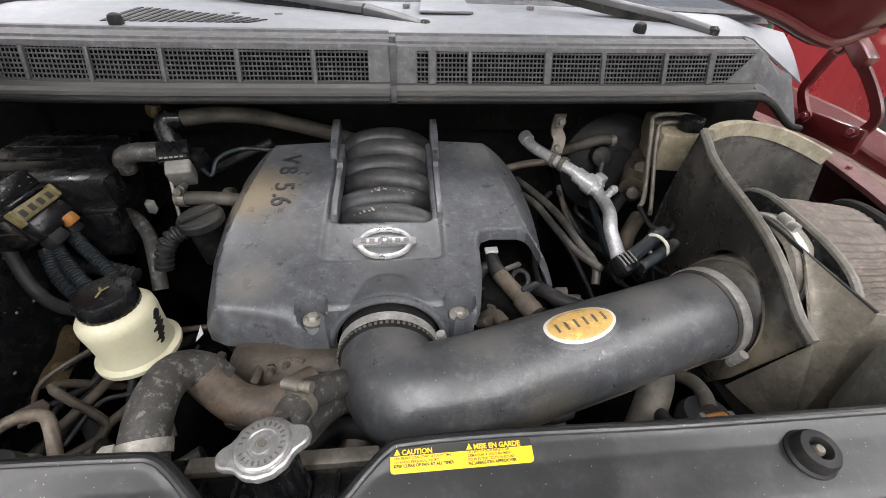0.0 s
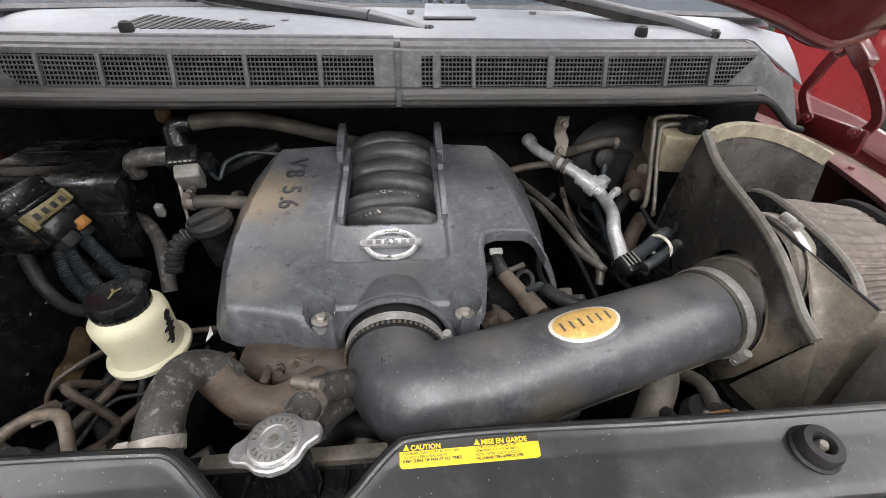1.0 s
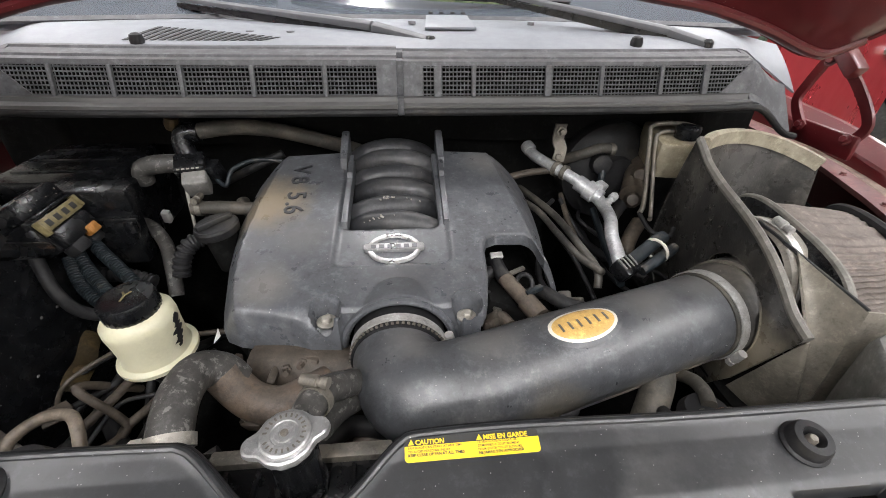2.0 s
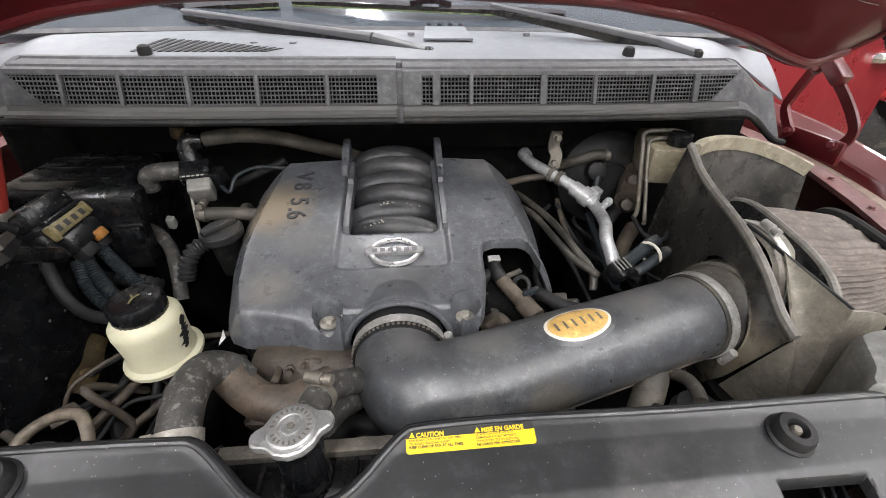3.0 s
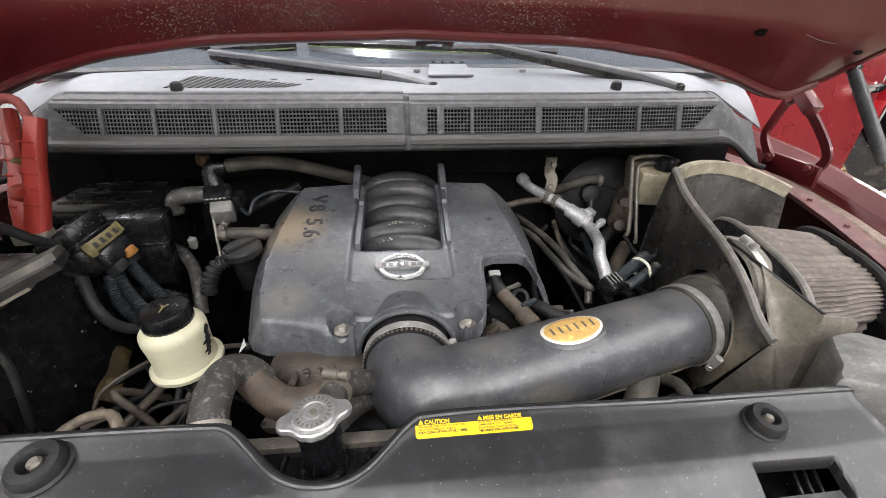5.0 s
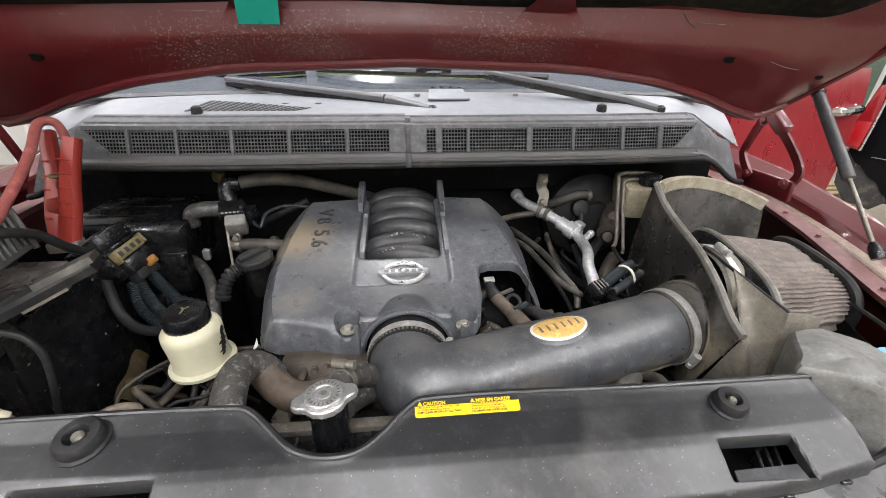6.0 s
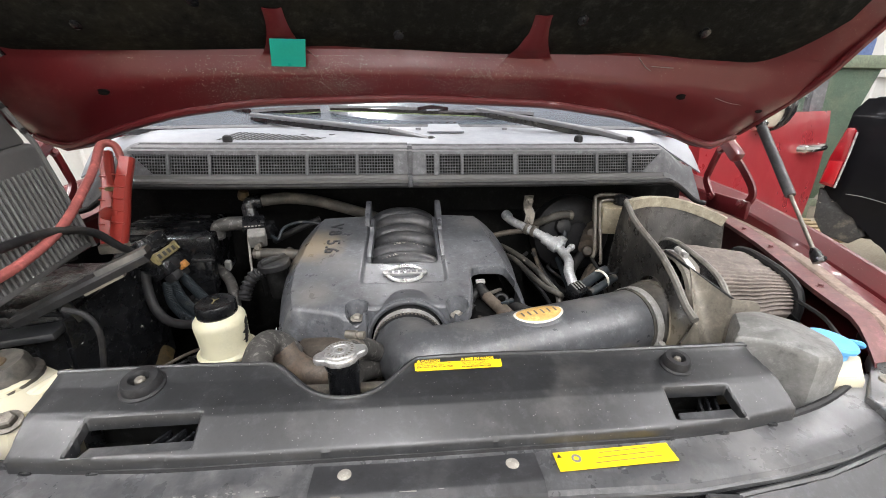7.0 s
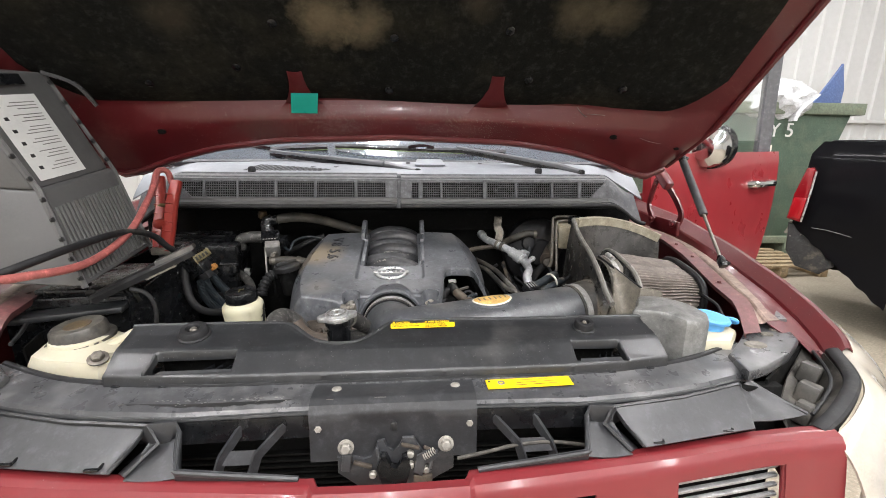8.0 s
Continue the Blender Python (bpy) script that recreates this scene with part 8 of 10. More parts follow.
amber_fitting(-0.405, 0.275, 1.085)
amber_fitting(0.38, 0.308, 1.052)


def coolant_tank():
    o = thing("coolant_tank", (-0.608, 0.26, 1.0), "yellowed plastic coolant tank with black ribbed cap", "tank")
    bm = bmesh.new()
    out = [(-0.678, 0.225), (-0.643, 0.205), (-0.528, 0.185), (-0.500, 0.20), (-0.508, 0.25), (-0.500, 0.285), (-0.523, 0.31), (-0.588, 0.345), (-0.668, 0.335), (-0.693, 0.28)]
    prism(bm, out, 0.11, pose(0, 0, 1.005), 0.026)
    part("bottle", bm, M_TANK, o)
    bm = bmesh.new()
    sweep(bm, [(-0.563, 0.262, 1.10), (-0.533, 0.268, 1.118), (-0.510, 0.274, 1.132), (-0.500, 0.277, 1.128)], lambda f: 0.016 - 0.008 * f, 10, 4, flat=0.7)
    part("filler_fin", bm, M_TANK, o, "greenish yellow moulded fin")
    bm = bmesh.new()
    lathe(bm, [(0.055, 0.0), (0.052, 0.016), (0.04, 0.02), (0, 0.02)], pose(-0.618, 0.285, 1.105), 28)
    part("shoulder", bm, M_TANK, o)
    bm = bmesh.new()
    lathe(bm, [(0.052, 0.002), (0.057, 0.004), (0.057, 0.011), (0.049, 0.015), (0.046, 0.034), (0.042, 0.039), (0.02, 0.0375), (0, 0.0375)], pose(-0.621, 0.288, 1.106, 4, -4, 0), 60, lambda a: 1 + 0.01 * math.cos(a * 22))
    part("cap", bm, M_COUPLER, o, "dusty black ribbed cap")
    bm = bmesh.new()
    lathe(bm, [(0.023, 0.0378), (0.022, 0.0388), (0, 0.0388)], pose(-0.621, 0.288, 1.106, 4, -4, 0), 24)
    part("cap_centre", bm, M_RUST, o, "rust-brown cap centre")
    hexbolt(o, (-0.533, 0.20, 1.113), (0.2, -0.4, 1), 0.011, M_DULL)
    return o


coolant_tank()


# ---- charger leaning on the wing ----
def charger():
    o = thing("battery_charger", (-0.75, 0.42, 1.23), "grey plastic battery charger with ribbed side and instruction label", "charger")
    B1, B2 = Vector((-0.609, 0.535, 1.245)), Vector((-0.614, 0.31, 1.212))
    T1, A1 = Vector((-0.686, 0.567, 1.434)), Vector((-0.79, 0.55, 1.647))
    a = B2 - B1
    T2, A2 = T1 + a * 0.98, A1 + a * 0.95
    left = Vector((-0.34, 0.0, 0.02))

    def solid(name, c, material, label="", bev=0.008):
        """Eight corners: four of one end, four of the other."""
        b = bmesh.new()
        vs = [b.verts.new(p) for p in c]
        for f in ((0, 1, 2, 3), (7, 6, 5, 4), (0, 4, 5, 1), (1, 5, 6, 2), (2, 6, 7, 3), (3, 7, 4, 0)):
            b.faces.new([vs[i] for i in f])
        bmesh.ops.bevel(b, geom=list(b.edges), offset=bev, segments=3, profile=0.5, affect="EDGES")
        return part(name, b, material, o, label)

    solid("lower_body", (B1, T1, T1 + left, B1 + left, B2, T2, T2 + left, B2 + left), M_CHARGER)
    up1 = T1 + Vector((-0.008, -0.006, -0.002))
    solid("upper_body", (up1, A1, A1 + left * 0.8, up1 + left, up1 + a * 0.96, A2, A2 + left * 0.8, up1 + a * 0.96 + left), M_CHARGER)
    n = (T1 - B1).cross(a).normalized()
    if n.x < 0:
        n = -n
    for i in range(19):
        t = 0.08 + i * 0.046
        bm = bmesh.new()
        p, q = B1 + a * t + (T1 - B1) * 0.06, B1 + a * t + (T1 - B1) * 0.80
        sweep(bm, [p + n * 0.001, q + n * 0.001], 0.0034, 6, 1, smooth=False)
        part("rib", bm, M_CHARGER, o)
    # split line along the edge with screws
    bm = bmesh.new()
    sweep(bm, [B1 + a * 0.02, T1 + a * 0.02, A1 + a * 0.02], 0.005, 6, 1, smooth=False)
    part("edge_bead", bm, M_CHARGER, o)
    bm = bmesh.new()
    sweep(bm, [B2 + n * 0.001, T2 + n * 0.001, A2], 0.006, 6, 1, smooth=False)
    part("front_bead", bm, M_CHARGER, o)
    up = A1 - T1
    nu = up.cross(a).normalized()
    if nu.x < 0:
        nu = -nu
    # instruction label on the upper face
    P = lambda s, h: up1 + a * s + (A1 - up1) * h + nu * 0.0015
    bm = bmesh.new()
    sheet(bm, lambda u, v: P(lerp(0.30, 0.84, u), lerp(0.06, 0.80, v)), 2, 2, 0.0008)
    part("instruction_label", bm, M_WHITE, o, "white instruction label with grey text bars")
    for r in range(6):
        for c in range(3):
            bm = bmesh.new()
            h = 0.13 + r * 0.108
            sheet(bm, lambda u, v: P(lerp(0.36, 0.66 - 0.04 * ((r + c) % 3), u), h + c * 0.028 + 0.008 * v) + nu * 0.001, 1, 1, 0.0003)
            part("print_line", bm, M_PALE, o)
        bm = bmesh.new()
        sheet(bm, lambda u, v: P(lerp(0.73, 0.77, u), 0.15 + r * 0.108 + 0.03 * v) + nu * 0.001, 1, 1, 0.0003)
        part("pictogram", bm, M_INK, o)
    # handle strip behind the top edge
    bm = bmesh.new()
    h0 = A1 + a * 0.05
    sweep(bm, [h0 + Vector((0.0, 0.01, 0.0)), h0 + Vector((0.05, 0.03, -0.02)), h0 + Vector((0.075, 0.05, -0.065))], 0.02, n=6, ring=[(-1, -0.2), (1, -0.2), (1, 0.2), (-1, 0.2)])
    part("handle", bm, M_BLACK, o, "dark plastic handle")
    bm = bmesh.new()
    sheet(bm, lambda u, v: P(lerp(0.36, 0.86, u), lerp(0.88, 0.97, v)) + nu * 0.004, 4, 2, 0.004)
    part("handle_recess", bm, M_BLACK, o)
    for t in (0.1, 0.3, 0.5, 0.7, 0.9):
        for e0, e1, base in ((T1, A1, 0.0), (B2, T2, 1.0), (T2, A2, 1.0)):
            if base and e0 is T2 and t > 0.8:
                continue
            bm = bmesh.new()
            q = e0 + (e1 - e0) * t + (a * 0.04 if not base else Vector((0, -0.004, 0))) + n * 0.003
            lathe(bm, [(0.005, -0.002), (0.005, 0.003), (0, 0.0032)], along(q, n), 8)
            part("screw", bm, M_INK, o)
    # feet
    for s in (0.15, 0.85):
        for w in (0.08, 0.9):
            bm = bmesh.new()
            p = B1 + a * s + left * w
            lathe(bm, [(0.012, -0.014), (0.014, 0.006), (0, 0.006)], pose(*p), 12)
            part("foot", bm, M_RUBBER, o)
    return o


charger()


def jump_clamp():
    o = thing("charger_clamp", (-0.6, 0.58, 1.225), "red plastic charger clamp gripping the battery post", "clamp")
    b, t = Vector((-0.626, 0.602, 1.212)), Vector((-0.634, 0.693, 1.405))
    d = (t - b).normalized()
    s = d.cross(Vector((0.15, 1, 0))).normalized()
    flat = [(-0.75, -0.85), (0.75, -0.85), (1.0, -0.55), (1.08, 0.0), (0.95, 0.55), (0.7, 0.8), (-0.7, 0.8), (-0.95, 0.55), (-1.08, 0.0), (-1.0, -0.55)]
    for sg, l0, l1, off in ((-1, 0.0, 0.92, 0.030), (1, 0.0, 1.0, 0.022)):
        bm = bmesh.new()
        pts = [b + s * sg * 0.010 + (t - b) * l0, b + s * sg * 0.017 + (t - b) * 0.3, b + s * sg * (0.012 if sg > 0 else 0.02) + (t - b) * 0.6, b + s * sg * off + (t - b) * l1]
        sweep(bm, pts, lambda f: 0.016 - 0.003 * f if sg < 0 else 0.0125, n=5, ring=flat)
        jaw = part("jaw", bm, M_CLAMP, o)
        for k in range(5):
            bm = bmesh.new()
            q = b + s * sg * 0.018 + (t - b) * (0.28 + 0.12 * k)
            box(bm, q + Vector((0, -0.014, 0)), (0.026 if sg < 0 else 0.012, 0.004, 0.003), (0, 8, 0), bevel=0.001)
            part("grip_line", bm, M_CLAMP, jaw)
    bm = bmesh.new()
    lathe(bm, [(0.0, -0.02), (0.014, -0.02), (0.016, -0.016), (0.016, 0.016), (0.014, 0.02), (0, 0.02)], along(b + (t - b) * 0.36, s), 18)
    part("spring_pivot", bm, M_CLAMP, o)
    bm = bmesh.new()
    lathe(bm, [(0.0, -0.024), (0.005, -0.024), (0.005, 0.024), (0, 0.024)], along(b + (t - b) * 0.62 + Vector((0, -0.008, 0)), s), 10)
    part("brass_pin", bm, M_OLIVE, o, "brass pin")
    bm = bmesh.new()
    box(bm, b + Vector((0.004, 0.0, 0.005)), (0.05, 0.03, 0.02), (0, 0, 10), bevel=0.004)
    part("metal_tips", bm, M_DULL, o, "worn metal jaw tips")
    return o


jump_clamp()
hose([(-0.625, 0.695, 1.385), (-0.63, 0.69, 1.418), (-0.642, 0.667, 1.420), (-0.632, 0.62, 1.385), (-0.62, 0.56, 1.35), (-0.604, 0.445, 1.293), (-0.605, 0.31, 1.262), (-0.64, 0.20, 1.268), (-0.72, 0.10, 1.27), (-0.95, 0.0, 1.1), (-1.1, 0.0, 0.8)], 0.0078, M_REDCABLE,
     "red rubber charger cable", name="charger_cable", seg=14)
hose([(-0.565, 0.57, 1.215), (-0.575, 0.543, 1.24), (-0.592, 0.51, 1.278), (-0.605, 0.435, 1.300), (-0.615, 0.31, 1.298), (-0.65, 0.20, 1.28), (-0.74, 0.09, 1.24), (-0.95, 0.03, 1.05), (-1.1, 0.03, 0.8)], 0.0075, M_RUBBER,
     "black rubber charger cable", name="charger_cable", seg=12)


# ---- air filter side ----
def shield_x(y):
    return knots(y, ((0.337, 0.498), (0.41, 0.499), (0.45, 0.502), (0.50, 0.510), (0.55, 0.516), (0.60, 0.526), (0.65, 0.533), (0.70, 0.538)))


def heat_shield():
    o = thing("heat_shield", (0.55, 0.55, 1.0), "black heat shield box round the filter, dusty with rubber trim", "heat shield")
    top = [(0.704, 1.278), (0.675, 1.262), (0.65, 1.249), (0.60, 1.236), (0.55, 1.230), (0.50, 1.220), (0.45, 1.207), (0.41, 1.187), (0.37, 1.157), (0.337, 1.143)]
    crest = [(shield_x(y), y, z) for y, z in top]
    bm = bmesh.new()
    out = top[::-1] + [(0.722, 1.21), (0.738, 1.13), (0.75, 1.02), (0.62, 0.92), (0.45, 0.92), (0.40, 1.0), (0.36, 1.09)]

    def inside(X, Y):
        return np.minimum(poly_dist(X, Y, out), np.hypot(X - 0.478, Y - 1.08) - 0.084)

    plate = relief(0.32, 0.77, 0.9, 1.29, 0.006, inside, lambda X, Y, D: 0 * X, lambda x, y, z: z - 0.004)
    for v in plate.verts:
        y, z, off = v.co.x, v.co.y, v.co.z
        v.co = Vector((shield_x(y) + off - 0.001, y, z))
    part("inner_plate", plate, M_SHIELD, o)
    bm = bmesh.new()
    sweep(bm, crest, 0.0062, 8, 6, flat=1.3)
    part("edge_trim", bm, M_TRIM, o, "dusty grey rubber edge trim")
    # front wall: slanted top edge, folded corner and tab; its foot runs out to the plate's tip
    def wall(u, v):
        if u < 0.7:
            t = u / 0.7
            a, b = Vector((0.553, 0.452, 1.1965)).lerp(Vector((0.568, 0.346, 1.178)), t), Vector((0.504, 0.341, 1.132)).lerp(Vector((0.560, 0.335, 0.96)), t ** 0.7)
        else:
            t = (u - 0.7) / 0.3
            a, b = Vector((lerp(0.568, 0.614, t), lerp(0.346, 0.337, t), 1.178 - 0.010 * t ** 5)), Vector((lerp(0.560, 0.612, t), lerp(0.335, 0.333, t), 0.96))
        return a.lerp(b, v) + Vector((-0.004, -0.004, 0)) * math.sin(v * math.pi) * (1 if u < 0.7 else 0)
    bm = bmesh.new()
    sheet(bm, wall, 40, 24, 0.003)
    part("front_wall", bm, M_SHIELDD, o, "dust-caked front wall")
    bm = bmesh.new()
    sweep(bm, [(0.541, 0.52, 1.2095), (0.5465, 0.49, 1.204)] + [wall(u, 0) for u in np.linspace(0, 0.7, 8)], 0.003, 6, 2)
    part("front_edge", bm, M_RUBBER, o, "black edge strip")
    bm = bmesh.new()
    sheet(bm, lambda u, v: Vector((0.498, 0.338, 1.14)).lerp(Vector((0.51, 0.41, 0.97)), v).lerp(wall(0.7 * v, 1), u) + Vector((-0.006, -0.012, 0)) * math.sin(u * math.pi) * v, 10, 16, 0.003)
    part("lower_wall", bm, M_SHIELDD, o, "dusty lower wall below the tip")
    # rear wall, bowed, with broad trim
    def rear(u, v):
        x = lerp(0.545, 0.85, u)
        y = 0.70 + 0.075 * math.sin(u * math.pi * 0.9) ** 0.8 + 0.02 * u
        z = 1.278 - 0.012 * u - 0.05 * u ** 3
        return Vector((x, y - 0.035 * v, lerp(z, 1.0, v)))
    bm = bmesh.new()
    sheet(bm, rear, 24, 10, 0.004)
    part("rear_wall", bm, M_SHIELD, o)
    bm = bmesh.new()
    sweep(bm, [rear(u, 0) + Vector((0, -0.004, -0.008)) for u in np.linspace(0, 1, 14)], 0.013, n=3, ring=[(-0.5, -1.2), (0.5, -1.2), (0.65, 0.7), (0.2, 1.0), (-0.5, 0.9)])
    part("rear_trim", bm, M_RTRIM, o, "broad dusty tan rubber trim")
    bm = bmesh.new()
    sheet(bm, lambda u, v: Vector((lerp(0.50, 0.85, u), lerp(0.36, 0.76, v), 0.96)), 4, 4, 0.004)
    part("floor_plate", bm, M_DARK, o)
    return o


heat_shield()


def air_filter():
    o = thing("air_filter", (0.7, 0.52, 1.05), "brown-grey pleated oiled air filter with rubber flange", "air filter")
    c0, c1 = Vector((0.594, 0.518, 1.116)), Vector((0.835, 0.545, 1.098))
    d = (c1 - c0).normalized()
    m = along(c0, d)
    # local y of m points across; build own frame
    f = axes(c0, (0.1, 0.985, 0.085), (0, -0.09, 1))
    wy, wz = 0.150, 0.090

    def oval(a, k, s):
        ca, sa = math.cos(a), math.sin(a)
        e = 0.62
        p = Vector((math.copysign(abs(ca) ** e, ca) * wy * k, math.copysign(abs(sa) ** e, sa) * wz * k, 0))
        return c0 + d * s + f.to_3x3() @ p

    bm = bmesh.new()
    nseg, ns = 440, 14
    rows = []
    for j in range(ns + 1):
        s = 0.02 + 0.185 * j / ns
        k = lerp(0.90, 0.74, j / ns)
        rows.append([bm.verts.new(oval(2 * math.pi * i / nseg, k * (1 + 0.032 * math.sin(2 * math.pi * (i + 1.1 * math.sin(j * 0.8 + 0.35 * math.sin(i * 0.05))) / 8) + 0.006 * math.sin(j * 1.3 + i * 0.11)), s)) for i in range(nseg)])
    for a, b in zip(rows, rows[1:]):
        for i in range(nseg):
            bm.faces.new((a[i], a[(i + 1) % nseg], b[(i + 1) % nseg], b[i]))
    part("pleated_gauze", bm, M_FILTER, o, smooth=1.2)
    bm = bmesh.new()
    ring = [oval(2 * math.pi * i / 48, 0.98, 0.008) for i in range(48)]
    sweep(bm, ring, 0.0065, 8, 1, closed=True, smooth=False)
    part("flange_rim", bm, M_TRIM, o, "dusty grey rubber flange rim")
    bm = bmesh.new()
    vs = [bm.verts.new(p) for p in (oval(2 * math.pi * i / 48, 0.98, 0.0) for i in range(48))]
    inn = [bm.verts.new(oval(2 * math.pi * i / 48, 0.6, -0.02)) for i in range(48)]
    for i in range(48):
        bm.faces.new((vs[i], vs[(i + 1) % 48], inn[(i + 1) % 48], inn[i]))
    bm.faces.new(inn)
    part("flange_face", bm, M_BLACK, o)
    bm = bmesh.new()
    end = [bm.verts.new(oval(2 * math.pi * i / 48, 0.80, 0.203)) for i in range(48)]
    end2 = [bm.verts.new(oval(2 * math.pi * i / 48, 0.78, 0.22)) for i in range(48)]
    for i in range(48):
        bm.faces.new((end[i], end[(i + 1) % 48], end2[(i + 1) % 48], end2[i]))
    bm.faces.new(end2)
    bm.faces.new(end[::-1])
    part("end_cap", bm, M_RUBBER, o, "black rubber end cap")
    bm = bmesh.new()
    sweep(bm, [oval(2 * math.pi * i / 48, 0.80, 0.207) for i in range(48)], 0.009, 8, 1, closed=True, smooth=False)
    part("end_ring", bm, M_RUBBER, o, "rounded black end ring")
    bm = bmesh.new()
    lathe(bm, [(0.082, -0.062), (0.088, -0.058), (0.090, -0.02), (0.086, -0.016)], m, 48)
    part("inlet_band", bm, M_DULL, o, "bright metal inlet band")
    hose_clamp(o, c0 - d * 0.040, d, 0.0895, Vector((0, -0.15, 1)), 0.013)
    return o


air_filter()


def master_cylinder():
    o = thing("brake_reservoir", (0.56, 0.86, 1.15), "aged translucent brake fluid reservoir with black cap", "reservoir")
    bm = bmesh.new()
    box(bm, (0.59, 0.855, 1.205), (0.10, 0.14, 0.08), (4, 0, -12), bevel=0.01)
    part("bottle", bm, M_BRAKE, o)
    bm = bmesh.new()
    lathe(bm, [(0.02, 0.0), (0.024, 0.002), (0.024, 0.022), (0.02, 0.026), (0, 0.026)], pose(0.59, 0.815, 1.242), 30, lambda a: 1 + 0.02 * math.cos(a * 16))
    part("cap", bm, M_BLACK, o, "black ribbed cap")
    bm = bmesh.new()
    sweep(bm, [(0.50, 0.80, 1.12), (0.54, 0.87, 1.14), (0.58, 0.94, 1.15)], 0.028, 16, 4)
    part("cylinder", bm, M_GRIME, o, "grimy cast cylinder")
    for p in ((0.495, 0.79, 1.115), (0.52, 0.83, 1.155)):
        bm = bmesh.new()
        lathe(bm, [(0.016, -0.015), (0.018, 0.0), (0.012, 0.014), (0, 0.016)], along(p, (-0.4, -0.8, 0.4)), 12)
        part("fitting", bm, M_GRIME, o)
    return o


master_cylinder()


def brake_booster():
    o = thing("brake_booster", (0.5, 0.93, 1.12), "round black brake booster on the firewall", "brake booster")
    bm = bmesh.new()
    m = along((0.50, 0.955, 1.12), (0.0, -1, 0.08))
    lathe(bm, [(0.12, -0.03), (0.125, 0.0), (0.118, 0.03), (0.09, 0.05), (0.05, 0.058), (0.045, 0.075), (0, 0.077)], m, 40)
    part("shell", bm, M_RUBBER, o)
    bm = bmesh.new()
    lathe(bm, [(0.022, 0.0), (0.022, 0.03), (0.016, 0.034), (0, 0.034)], along((0.455, 0.90, 1.155), (-0.1, -1, 0.3)), 18)
    part("check_valve", bm, M_RUBBER, o)
    return o


brake_booster()
hose([(0.485, 0.90, 1.19), (0.45, 0.895, 1.195), (0.41, 0.90, 1.18), (0.375, 0.93, 1.155)], 0.012, M_OLDHOSE, "dusty brown vacuum hose with spring clip", (((0.478, 0.899, 1.191), (1, 0, 0), 0.0125, 0),), name="vacuum_hose")
hose([(0.455, 0.88, 1.165), (0.45, 0.86, 1.13), (0.44, 0.85, 1.09)], 0.008, M_CONDUIT, "thin grey sensor lead", name="wire")
hose([(0.475, 0.72, 1.12), (0.49, 0.74, 1.14), (0.515, 0.82, 1.235), (0.53, 0.845, 1.262), (0.60, 0.85, 1.262), (0.63, 0.83, 1.255)], 0.0048, M_DULL, "thin bent steel brake line", name="brake_line")
hose([(0.495, 0.71, 1.11), (0.505, 0.73, 1.12), (0.525, 0.81, 1.225), (0.54, 0.83, 1.25), (0.60, 0.835, 1.25)], 0.0042, M_DULL, "thin bent steel brake line", name="brake_line")
hose([(0.475, 0.72, 1.12), (0.485, 0.68, 1.10), (0.51, 0.66, 1.10), (0.53, 0.68, 1.105)], 0.0045, M_RUBBER, "thin black brake line loop", name="brake_line")


